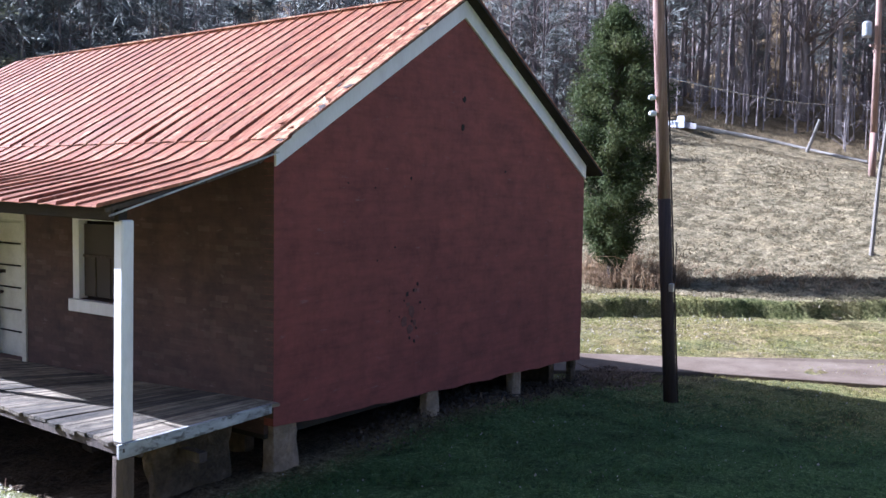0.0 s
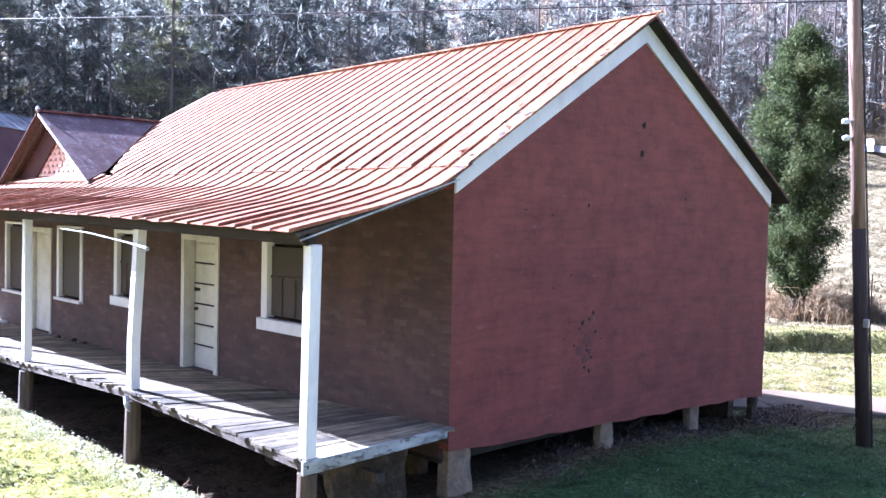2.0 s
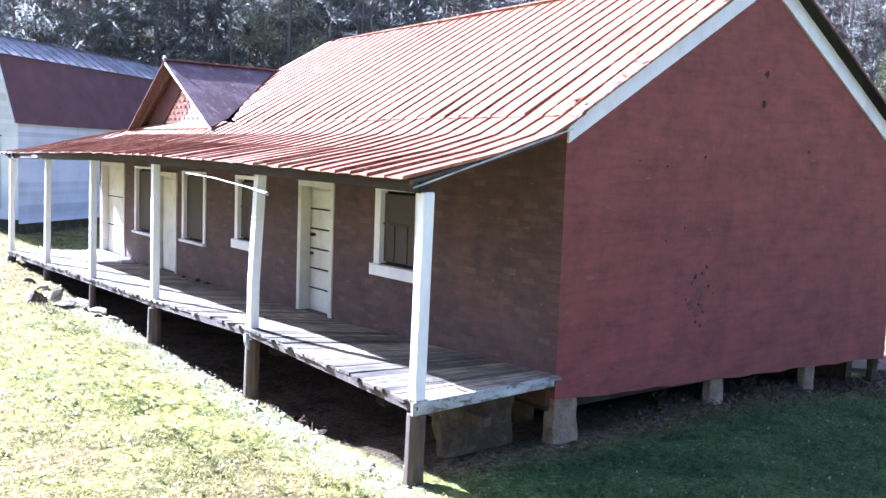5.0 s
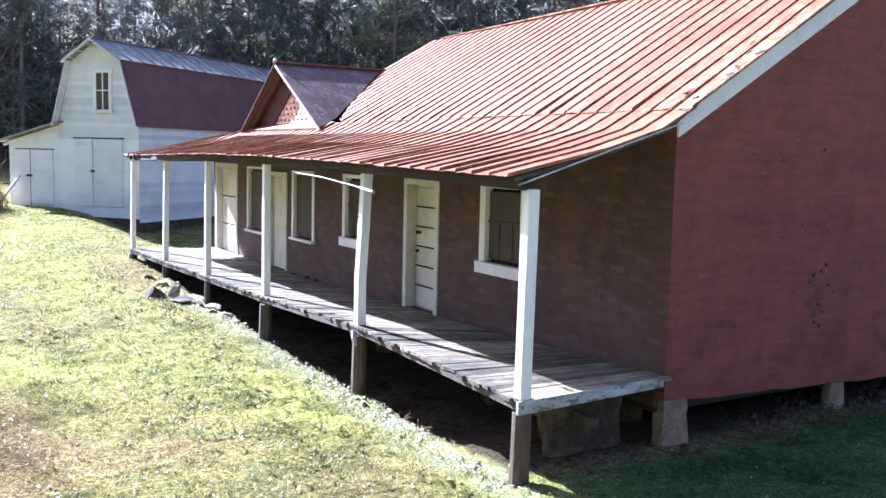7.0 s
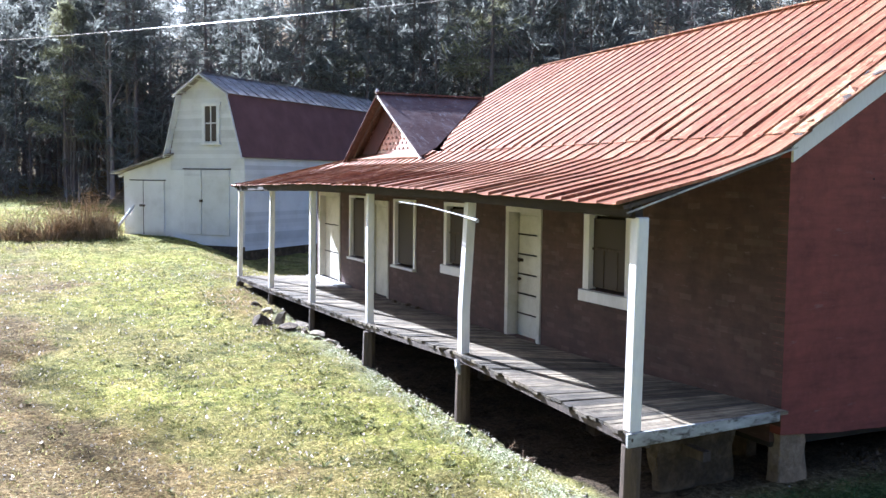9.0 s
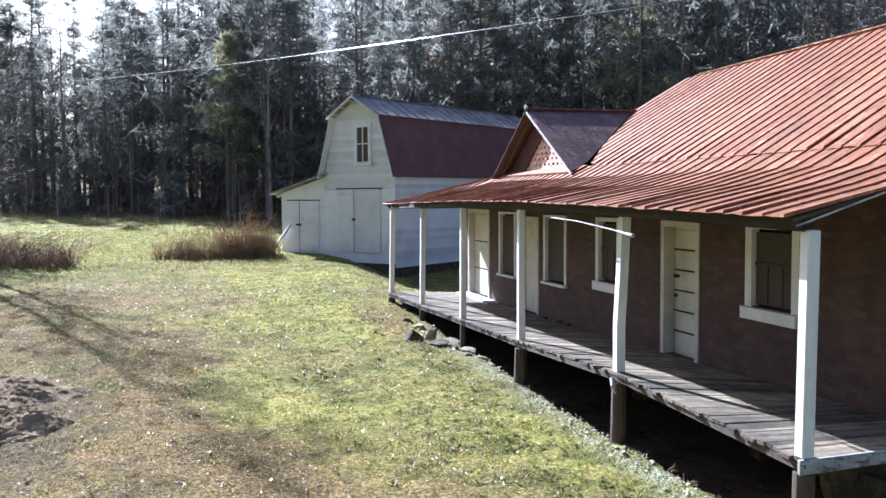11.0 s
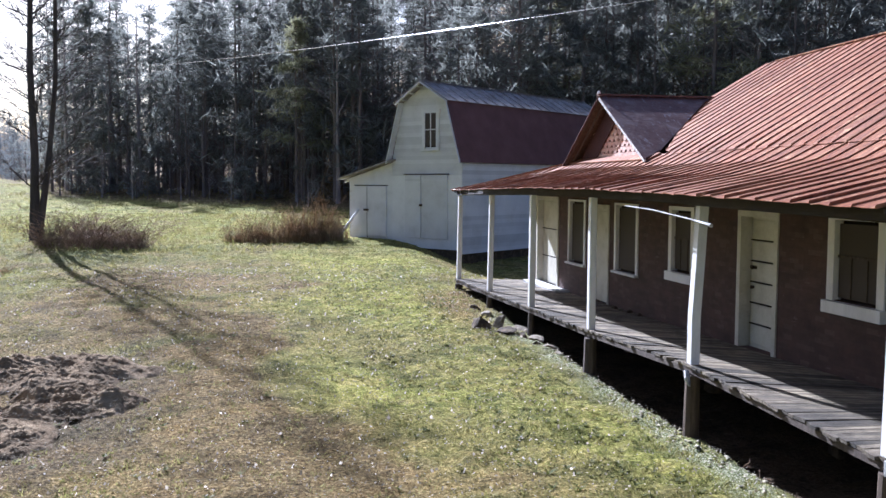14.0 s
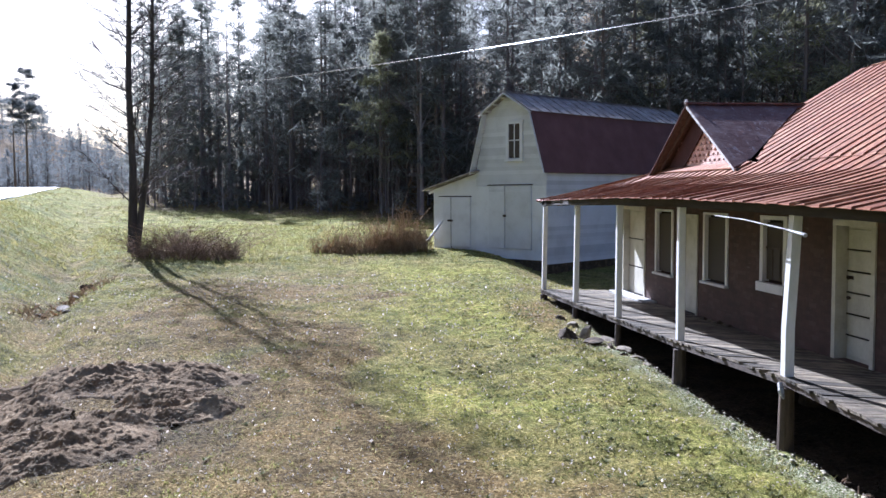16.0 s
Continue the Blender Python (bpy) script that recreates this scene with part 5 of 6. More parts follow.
# ---------- poles and wires ----------
def utility_pole(x, y, top, r, tint_z, name, label, low=POLEWOOD, lean=(0.0, 0.0)):
    g = gz(x, y)
    at = lambda z: (lean[0] * z, lean[1] * z, z)
    p = thing(name, label, "utility pole", (x, y, g))
    part("butt", Build().tube([at(-0.3), at((tint_z - g) / 2), at(tint_z - g)], [r, r * 0.96, r * 0.93], 14, wob=0.01), low, p, smooth=True)
    part("shaft", Build().tube([at(tint_z - g), at((top + tint_z) / 2 - g), at(top - g)], [r * 0.93, r * 0.82, r * 0.7], 14, wob=0.01), POLEWOOD, p, smooth=True)
    return p


PX, PY = 7.15, -1.72
LEAN = (-0.034, 0.047)
# Below z 2.35 the darker wood stands in for the house's shade.
pole = utility_pole(PX, PY, 9.5, 0.108, 2.35, "utility_pole", "tall wooden utility pole, faded above, house shade put into its dark lower part", SHADEPOLE, LEAN)
g = gz(PX, PY)
for z in (3.95, 3.7):
    i = part("insulator", Build().tube([(LEAN[0] * (z - g) + a, LEAN[1] * (z - g) + c, z - g) for a, c in ((-0.1, 0.06), (-0.15, 0.1), (-0.19, 0.13))], [0.035, 0.05, 0.03], 10), PORCELAIN, pole)
part("conduit", Build().tube([(LEAN[0] * z + a, LEAN[1] * z + c, z) for a, c, z in ((0.05, -0.11, -0.1), (0.05, -0.105, 5.0), (0.045, -0.085, 9.8))], [0.014] * 3, 6), IRON, pole)
part("ground_wire", Build().tube([(-0.13, -0.08, 2.6), (-0.2, -0.1, 1.6), (-0.35, -0.1, 0.7), (-0.42, 0.0, 0.3)], [0.008] * 4, 5), IRON, pole)
part("meter_box", Build().box(-0.17, -0.1, -0.06, 0.02, 1.8, 1.93), STEEL, pole, bevel=0.01)

FX, FY = 39.95, 1.56
far = utility_pole(FX, FY, gz(FX, FY) + 12.5, 0.17, gz(FX, FY) + 2.0, "utility_pole", "distant reddish utility pole with transformer and crossarm")
part("crossarm", Build().beam((-0.2, 0.28, 6.05), (0.7, -1.0, 6.0), 0.1, 0.1), POLEWOOD, far)
part("transformer", Build().tube([(-0.3, 0.42, 6.42), (-0.3, 0.42, 6.5), (-0.3, 0.42, 7.06), (-0.3, 0.42, 7.16)], [0.18, 0.22, 0.22, 0.12], 14), STEEL, far)
part("crossarm", Build().beam((-0.1, 0.14, 5.78), (0.7, -1.0, 5.74), 0.1, 0.1), POLEWOOD, far)
for x, y in ((0.25, -0.36), (0.6, -0.86)):
    part("insulator", Build().tube([(x, y, 6.05), (x, y, 6.25)], [0.06, 0.04], 8), PORCELAIN, far)
thin = thing("thin_pole", "thin pale bare pole on the field's edge", "pole", (26.72, -1.0, gz(26.72, -1.0)))
part("shaft", Build().tube([(0, 0, -0.2), (0.1, -0.14, 2.7), (0.3, -0.42, 5.75)], [0.075, 0.065, 0.055], 8), PLANK, thin)
post = thing("leaning_fence_post", "short leaning wooden post at the top of the field", "post", (53.9, 8.16, gz(53.9, 8.16)))
part("shaft", Build().tube([(0, 0, -0.2), (0.5, -0.7, 2.2)], [0.12, 0.1], 8), PLANK, post)


def cable(name, a, b, sag, r, mat, label):
    a, b = Vector(a), Vector(b)
    pts = [a.lerp(b, t) - Vector((0, 0, sag * 4 * t * (1 - t))) for t in np.linspace(0, 1, 24)]
    tagged(part(name, Build().tube(pts, [r] * 24, 5), mat), label, "cable")


# ---------- trees ----------
def quad_strip(p, r, n=3):
    """A tapering stick through p with radii r as arrays: vertices, triangles."""
    p, r = np.asarray(p, float), np.asarray(r, float)
    d = np.gradient(p, axis=0)
    d /= np.linalg.norm(d, axis=1, keepdims=True) + 1e-9
    ref = np.where(np.abs(d[:, 2:3]) > 0.9, [[1.0, 0, 0]], [[0, 0, 1.0]])
    u = np.cross(d, ref)
    u /= np.linalg.norm(u, axis=1, keepdims=True) + 1e-9
    w = np.cross(d, u)
    a = 2 * np.pi * np.arange(n) / n
    v = p[:, None] + r[:, None, None] * (u[:, None] * np.cos(a)[None, :, None] + w[:, None] * np.sin(a)[None, :, None])
    m = len(p)
    i = (np.arange(m - 1)[:, None] * n + np.arange(n)).ravel()
    j = (np.arange(m - 1)[:, None] * n + (np.arange(n) + 1) % n).ravel()
    return v.reshape(-1, 3), np.concatenate([np.stack([i, j, j + n], 1), np.stack([i, j + n, i + n], 1)])


def gather(bits):
    vs, ts, n = [], [], 0
    for v, t in bits:
        vs.append(v)
        ts.append(t + n)
        n += len(v)
    return np.concatenate(vs), np.concatenate(ts)


def bare_tree(rng, h, r, limbs=16, twigs=5, start=0.3, reach=1.0, fine=False, limb_r=1.0):
    """Trunk, limbs and twigs of a leafless tree."""
    bits = []
    k = 7
    path = np.stack([np.cumsum(rng.normal(0, 0.02 * h / k, k)), np.cumsum(rng.normal(0, 0.02 * h / k, k)), np.linspace(0, h, k)], 1)
    path[0, :2] = 0
    rad = r * (1 - np.linspace(0, 0.93, k)) + 0.006
    rad[0] *= 1.25
    bits.append(quad_strip(path, rad, 6))
    for _ in range(limbs):
        t = rng.uniform(start, 0.97)
        z = t * h
        base = np.array([np.interp(z, path[:, 2], path[:, 0]), np.interp(z, path[:, 2], path[:, 1]), z])
        a, up, ln = rng.uniform(0, 6.283), rng.uniform(0.25, 0.9), h * (1.05 - t) * rng.uniform(0.22, 0.42) * reach + 0.4
        way = np.array([np.cos(a), np.sin(a), up])
        way /= np.linalg.norm(way)
        k2 = 4 if fine else 3
        s = np.linspace(0, 1, k2)[:, None]
        limb = base + way * ln * s + np.array([0, 0, 0.18 * ln]) * s**2 + rng.normal(0, 0.035 * ln, (k2, 3)) * s
        lr = (np.interp(t, [0, 1], [r * 0.38, r * 0.1]) + 0.008) * limb_r
        bits.append(quad_strip(limb, lr * np.linspace(1, 0.15, k2), 3))
        for _ in range(twigs):
            q = rng.uniform(0.25, 1.0)
            b0 = limb[0] + (limb[-1] - limb[0]) * q
            w2 = way + rng.normal(0, 0.55, 3)
            w2[2] = abs(w2[2]) * 0.8
            w2 /= np.linalg.norm(w2)
            l2 = ln * rng.uniform(0.2, 0.45)
            tip = b0 + w2 * l2 + rng.normal(0, 0.06 * l2, 3)
            if fine:
                bits.append(quad_strip(np.stack([b0, b0 + w2 * l2 * 0.5, tip]), lr * np.array([0.4, 0.25, 0.08]) + 0.003, 3))
            else:
                bits.append(quad_strip(np.stack([b0, tip]), lr * np.array([0.36, 0.1]) + 0.003, 3))
    return gather(bits)


def tufts(rng, centre, spread_, count, size, thin_=0.25):
    """Small leafy triangles round centres."""
    c = centre[rng.integers(0, len(centre), count)] + rng.normal(0, 1, (count, 3)) * spread_
    d = rng.normal(0, 1, (count, 3))
    d /= np.linalg.norm(d, axis=1, keepdims=True)
    e = np.cross(d, rng.normal(0, 1, (count, 3)))
    e /= np.linalg.norm(e, axis=1, keepdims=True) + 1e-9
    s = size * rng.uniform(0.5, 1.3, (count, 1))
    v = np.stack([c - d * s, c + d * s * 0.9 + e * s * 0.1, c + e * s * thin_ + d * 0.2 * s], 1)
    return v.reshape(-1, 3), np.arange(count * 3).reshape(-1, 3)


def pine_tree(rng, h, r, crown=0.45, width=0.16, dense=42):
    """Trunk with boughs, and needle tufts on the boughs."""
    bits, green = [], []
    k = 6
    path = np.stack([np.cumsum(rng.normal(0, 0.008 * h / k, k)), np.cumsum(rng.normal(0, 0.008 * h / k, k)), np.linspace(0, h, k)], 1)
    bits.append(quad_strip(path, r * (1 - np.linspace(0, 0.92, k)), 6))
    for _ in range(int(3.2 * h * (1 - crown) / 0.9) + 8):
        t = rng.uniform(crown, 0.99)
        z, a = t * h, rng.uniform(0, 6.283)
        ln = width * h * (1.08 - t) / (1 - crown) * rng.uniform(0.55, 1.15) + 0.25
        droop = rng.uniform(-0.25, 0.2)
        s = np.linspace(0, 1, 3)[:, None]
        limb = np.array([0, 0, z]) + np.array([np.cos(a), np.sin(a), droop]) * ln * s + np.array([0, 0, 0.12 * ln]) * s**2
        bits.append(quad_strip(limb[[0, 2]], np.array([0.045, 0.01]) * (0.5 + r * 2), 3))
        pts = limb[0] + (limb[-1] - limb[0]) * np.linspace(0.3, 1.05, 6)[:, None]
        green.append(tufts(rng, pts, np.array([0.16, 0.16, 0.09]) * (0.6 + 0.35 * ln), int(dense * 0.53), 0.42 + 0.06 * ln, 0.21))
    return gather(bits), gather(green)


def edge_of_woods(az):
    return float(np.interp(az, [-60, -30, -15, -5, 10, 40, 70, 90, 130], [110, 104, 80, 70, 58, 55, 68, 66, 70]))


def plant(variants, places, rng):
    """Joins turned and scaled copies of tree variants into one pair of arrays."""
    vs, ts, n = [], [], 0
    for x, y, s in places:
        v, t = variants[rng.integers(len(variants))]
        a = rng.uniform(0, 6.283)
        c, q = np.cos(a) * s, np.sin(a) * s
        m = np.array([[c, -q, 0], [q, c, 0], [0, 0, s * rng.uniform(0.85, 1.15)]])
        vs.append(v @ m.T + np.array([x, y, gz(x, y) - 0.15]))
        ts.append(t + n)
        n += len(v)
    return np.concatenate(vs), np.concatenate(ts)


def build_woods():
    rng = np.random.default_rng(7)
    bare = [bare_tree(rng, rng.uniform(13, 19), rng.uniform(0.1, 0.19), 17, 3) for _ in range(7)]
    pines = [pine_tree(rng, rng.uniform(14, 20), rng.uniform(0.12, 0.2), rng.uniform(0.06, 0.3), rng.uniform(0.14, 0.2), 46) for _ in range(5)]
    at_bare, at_pine = [], []
    for _ in range(840):
        az = rng.uniform(-12.5, 100)
        d = edge_of_woods(az) + 60 * rng.uniform(0, 1) ** 1.5
        x, y = -7 + d * math.sin(radians(az)), -7 + d * math.cos(radians(az))
        share = float(np.interp(az, [-30, -10, 15, 35, 50, 90], [0.9, 0.9, 0.8, 0.62, 0.25, 0.15]))
        if az < 1.5:
            if rng.uniform() < 0.38:
                continue
            d += 6
            x, y = -7 + d * math.sin(radians(az)), -7 + d * math.cos(radians(az))
        (at_pine if rng.uniform() < share * 0.8 else at_bare).append((x, y, rng.uniform(0.75, 1.2)))
    for _ in range(110):
        az = rng.uniform(46, 95)
        d = edge_of_woods(az) + 45 * rng.uniform(0, 1)
        at_bare.append((-7 + d * math.sin(radians(az)), -7 + d * math.cos(radians(az)), rng.uniform(0.7, 1.1)))
    for _ in range(38):
        az = rng.uniform(-11.5, 4)
        d = edge_of_woods(az) + 8 + 26 * rng.uniform(0, 1)
        (at_pine if rng.uniform() < 0.75 else at_bare).append((-7 + d * math.sin(radians(az)), -7 + d * math.cos(radians(az)), rng.uniform(1.0, 1.3)))
    for _ in range(70):
        az = rng.uniform(58, 86)
        d = edge_of_woods(az) + 50 * rng.uniform(0, 1)
        (at_pine if rng.uniform() < 0.3 else at_bare).append((-7 + d * math.sin(radians(az)), -7 + d * math.cos(radians(az)), rng.uniform(0.6, 1.1)))
    hill = [pine_tree(rng, rng.uniform(8, 11), 0.1, 0.1, 0.32, 20) for _ in range(4)]
    at_hill = []
    for _ in range(620):
        az = rng.uniform(-32, -11)
        d = 178 + 147 * rng.uniform(0, 1)
        at_hill.append((-7 + d * math.sin(radians(az)), -7 + d * math.cos(radians(az)), rng.uniform(0.5, 1.0)))
    for k, nm, mt in ((0, "hill_wood_stems", DARKBARK), (1, "hill_wood_needles", HAZEFARNEEDLE)):
        v, t = plant([p[k] for p in hill], at_hill, np.random.default_rng(14))
        tagged(new(nm, raw_mesh(nm, v, t, mt)), "stems of the small trees on the far hill" if k == 0 else "crowns covering the far hill, haze put into their grey-blue tone", "woods", kind="stuff")
    # Unseen trees added behind the camera to dim the porch and its windows.
    for _ in range(70):
        az = rng.uniform(-175, -33)
        d = float(np.interp(az, [-175, -90, -50, -33], [40, 42, 62, 100])) + rng.uniform(0, 40)
        (at_pine if rng.uniform() < 0.5 else at_bare).append((-7 + d * math.sin(radians(az)), -7 + d * math.cos(radians(az)), rng.uniform(0.8, 1.2)))
    young = [pine_tree(rng, rng.uniform(5, 9), rng.uniform(0.05, 0.09), 0.02, 0.2, 40) for _ in range(5)]
    at_young = []
    for _ in range(90):
        az = rng.uniform(-13, 30) if rng.uniform() < 0.68 else rng.uniform(45, 92)
        d = edge_of_woods(az) + 0.5 + 24 * rng.uniform(0, 1) ** 1.4
        at_young.append((-7 + d * math.sin(radians(az)), -7 + d * math.cos(radians(az)), rng.uniform(0.6, 1.2)))
    edge = {id(p): p for p in at_bare + at_pine if math.hypot(p[0] + 7, p[1] + 7) < edge_of_woods(math.degrees(math.atan2(p[0] + 7, p[1] + 7))) + 9 and -12 < math.degrees(math.atan2(p[0] + 7, p[1] + 7)) < 95}
    bare_meshes = [raw_mesh("trunk", *v, HAZEBARK if i % 4 == 0 else BARK) for i, v in enumerate(bare)]
    pine_meshes = [(raw_mesh("trunk", *p[0], BARK), raw_mesh("crown", *p[1], HAZENEEDLE)) for p in pines]
    for places, kind_ in ((at_bare, "bare_tree"), (at_pine, "pine_tree")):
        for p in [q for q in places if id(q) in edge]:
            places.remove(p)
            x, y, size = p
            label = "tall slim leafless grey tree at the woods' edge" if kind_ == "bare_tree" else "tall dull green pine at the woods' edge"
            tree = thing(kind_, label, "tree", (x, y, gz(x, y) - 0.15), group="trees at the woods' edge")
            tree.matrix_world = pose(x, y, gz(x, y) - 0.15, 0, 0, rng.uniform(0, 360)) @ Matrix.Diagonal((size, size, size * rng.uniform(0.85, 1.15), 1))
            if kind_ == "bare_tree":
                part("trunk", bare_meshes[rng.integers(len(bare))], None, tree)
            else:
                wood, green = pine_meshes[rng.integers(len(pines))]
                part("trunk", wood, None, tree)
                part("crown", green, None, tree)
    for k, nm, mt in ((0, "young_pine_stems", BARK), (1, "young_pine_needles", HAZENEEDLE)):
        v, t = plant([p[k] for p in young], at_young, np.random.default_rng(13))
        tagged(new(nm, raw_mesh(nm, v, t, mt)), "stems of young pines at the woods' edge" if k == 0 else "dense dark green young pines at the woods' edge", "woods", kind="stuff")
    low_bush = [bare_tree(rng, rng.uniform(2.5, 5), 0.05, 10, 3, 0.08) for _ in range(5)]
    at_low = []
    for _ in range(260):
        az = rng.uniform(58, 90)
        d = edge_of_woods(az) - 3 + 14 * rng.uniform(0, 1)
        at_low.append((-7 + d * math.sin(radians(az)), -7 + d * math.cos(radians(az)), rng.uniform(0.7, 1.3)))
    for _ in range(480):
        az = rng.uniform(-13, 95) if rng.uniform() < 0.75 else rng.uniform(50, 90)
        d = edge_of_woods(az) - 1.5 + 40 * rng.uniform(0, 1) ** 1.6
        at_low.append((-7 + d * math.sin(radians(az)), -7 + d * math.cos(radians(az)), rng.uniform(0.5, 1.3)))
    at_shade = []
    for _ in range(320):
        az = rng.uniform(-12, 42)
        d = edge_of_woods(az) + 3 + 30 * rng.uniform(0, 1)
        at_shade.append((-7 + d * math.sin(radians(az)), -7 + d * math.cos(radians(az)), rng.uniform(1.2, 2.4)))
    v, t = plant(low_bush, at_shade, rng)
    tagged(new("underbrush", raw_mesh("underbrush", v, t, BARK)), "dark leafless saplings between the pines", "bush", kind="stuff")
    v, t = plant(low_bush, at_low, rng)
    tagged(new("underbrush", raw_mesh("underbrush", v, t, HAZEBARK)), "tangled leafless underbrush along the woods' edge", "bush", kind="stuff")
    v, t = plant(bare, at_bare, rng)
    tagged(new("bare_woods", raw_mesh("bare_woods", v, t, HAZEBARK)), "leafless grey hardwoods covering the hillside behind the farm", "woods", kind="stuff")
    seed = 11
    v, t = plant([p[0] for p in pines], at_pine, np.random.default_rng(seed))
    tagged(new("pine_trunks", raw_mesh("pine_trunks", v, t, BARK)), "dark pine trunks and boughs of the wooded hillside", "woods", kind="stuff")
    v, t = plant([p[1] for p in pines], at_pine, np.random.default_rng(seed))
    tagged(new("pine_needles", raw_mesh("pine_needles", v, t, HAZENEEDLE)), "dark green pine crowns of the wooded hillside", "woods", kind="stuff")


build_woods()


def cedar_tree(x, y, h):
    rng = np.random.default_rng(3)
    tree = thing("cedar_tree", "dense dark green cedar, narrow cone shape, behind the house", "tree", (x, y, gz(x, y)))
    bits = [quad_strip([(0, 0, -0.2), (0.05, 0, 1.0), (0.02, 0.02, h * 0.5), (0, 0, h * 0.95)], np.array([0.2, 0.16, 0.1, 0.02]), 8), quad_strip([(0.2, 0, -0.2), (0.35, 0.1, 1.4), (0.4, 0.2, 3.0)], np.array([0.1, 0.08, 0.03]), 6)]
    green = []
    for _ in range(300):
        t = rng.uniform(0.09, 1.0)
        wide = float(np.interp(t, [0.1, 0.15, 0.25, 0.38, 0.55, 0.64, 0.72, 0.81, 0.9, 1.0], [0.3, 0.9, 1.3, 1.35, 1.5, 1.52, 1.35, 1.07, 0.72, 0.1])) * rng.uniform(0.65, 1.15)
        a = rng.uniform(0, 6.283)
        tip = np.array([math.cos(a) * wide, math.sin(a) * wide, min(t * h + 0.3 * wide, h)])
        root = np.array([0, 0, t * h * 0.96])
        bits.append(quad_strip([root, (root + tip) / 2, tip], np.array([0.03, 0.02, 0.006]), 3))
        pts = root + (tip - root) * np.linspace(0.35, 1.03, 6)[:, None]
        green.append(tufts(rng, pts, np.array([0.12, 0.12, 0.15]), 350, 0.085, 0.4))
    part("trunk", raw_mesh("trunk", *gather(bits), BARK), None, tree)
    part("crown", raw_mesh("crown", *gather(green), CEDAR), None, tree)


cedar_tree(19.68, 5.23, 8.55)


def yard_tree(x, y):
    rng = np.random.default_rng(21)
    tree = thing("bare_tree", "leafless twin-trunked young tree at the yard's edge", "tree", (x, y, gz(x, y) - 0.1))
    v, t = bare_tree(rng, 21.0, 0.18, 95, 16, 0.1, 0.36, True, 0.5)
    part("trunk", raw_mesh("trunk", v, t, DARKBARK), None, tree)
    v, t = bare_tree(rng, 19.0, 0.13, 80, 16, 0.2, 0.32, True, 0.55)
    v = v + np.stack([0.12 + 1.25 * np.tanh(v[:, 2] / 5.5), -0.02 * v[:, 2], 0 * v[:, 2]], 1)
    part("second_trunk", raw_mesh("second_trunk", v, t, DARKBARK), None, tree)


yard_tree(-15.98, 32.4)


def lone_pine(x, y, h, seed, label, crown=0.12, dense=90, mat=SUNNEEDLE):
    rng = np.random.default_rng(seed)
    tree = thing("pine_tree", label, "tree", (x, y, gz(x, y) - 0.2))
    wood, green = pine_tree(rng, h, 0.02 * h * 0.6, crown, 0.2, dense)
    part("trunk", raw_mesh("trunk", *wood, BARK), None, tree)
    part("crown", raw_mesh("crown", *green, mat), None, tree)


lone_pine(19.4, 43.6, 18.0, 51, "tall olive-green pine standing behind the house")
lone_pine(-4.4, 59.0, 13.0, 52, "pale olive-green pine at the woods' edge behind the barn", 0.25)
lone_pine(12.5, 50.5, 15.0, 53, "olive-green pine with sunlit boughs at the woods' edge", 0.2, 70)
lone_pine(-59.5, 154.7, 20.5, 54, "tall dark pine with a broad crown beside the road", 0.5, 170, HAZEFARNEEDLE)
lone_pine(-61.8, 155.4, 18.0, 55, "dark pine with a broad crown beside the road", 0.5, 150, HAZEFARNEEDLE)


def dark_tree(x, y, h, r, seed):
    rng = np.random.default_rng(seed)
    tree = thing("bare_tree", "tall leafless tree with dark trunk above the field", "tree", (x, y, gz(x, y) - 0.2))
    v, t = bare_tree(rng, h, r, 24, 8, 0.2, 0.9, True)
    part("trunk", raw_mesh("trunk", v, t, BARK), None, tree)


dark_tree(59.9, 9.9, 22, 0.34, 61)
dark_tree(58.0, 16.3, 19, 0.24, 62)
dark_tree(52.9, 27.3, 20, 0.28, 63)


def thicket(name, label, cx, cy, rx, ry, count, h, mat, seed, flat=0.5):
    rng = np.random.default_rng(seed)
    bits = []
    for _ in range(count):
        a, q = rng.uniform(0, 6.283), math.sqrt(rng.uniform(0, 1))
        x, y = cx + rx * q * math.cos(a), cy + ry * q * math.sin(a)
        z = gz(x, y) - 0.05
        lump = 0.75 + 0.35 * float(ripple(x * 1.9, y * 1.9, seed))
        hh = h * rng.uniform(0.25, 1.25) * (1.1 - 0.4 * q) * max(lump, 0.25)
        lean = rng.normal(0, flat * hh * 0.5, 2)
        p0, p2 = np.array([x, y, z]), np.array([x + lean[0], y + lean[1], z + hh])
        p1 = (p0 + p2) / 2 + np.array([lean[0] * -0.15, lean[1] * -0.15, 0.1 * hh])
        bits.append(quad_strip([p0, p1, p2], np.array([0.014, 0.011, 0.004]), 3))
        for _ in range(3):
            b0 = p0 + (p2 - p0) * rng.uniform(0.3, 0.95)
            w = rng.normal(0, 0.28 * hh, 3)
            bits.append(quad_strip([b0, b0 + w * 0.5, b0 + w], np.array([0.009, 0.007, 0.003]), 3))
    tagged(new(name, raw_mesh(name, *gather(bits), mat)), label, "bush", kind="stuff")


thicket("brush_pile", "low tangle of bare brown brush beside the yard tree", -13.5, 30.5, 2.1, 1.2, 560, 1.45, WEED, 5, 1.9)
thicket("weed_patch", "tall dry brown weeds beside the barn", -6.1, 33.0, 2.6, 0.9, 620, 1.4, SUNWEED, 6, 0.8)
thicket("weed_patch", "tall straggling dry weeds against the barn", -4.6, 33.6, 1.3, 0.8, 260, 2.1, SUNWEED, 10, 0.5)
thicket("weed_patch", "dry brown weeds and brush under the cedar", 20.3, 4.9, 1.3, 2.0, 700, 1.15, SUNWEED, 8, 0.7)
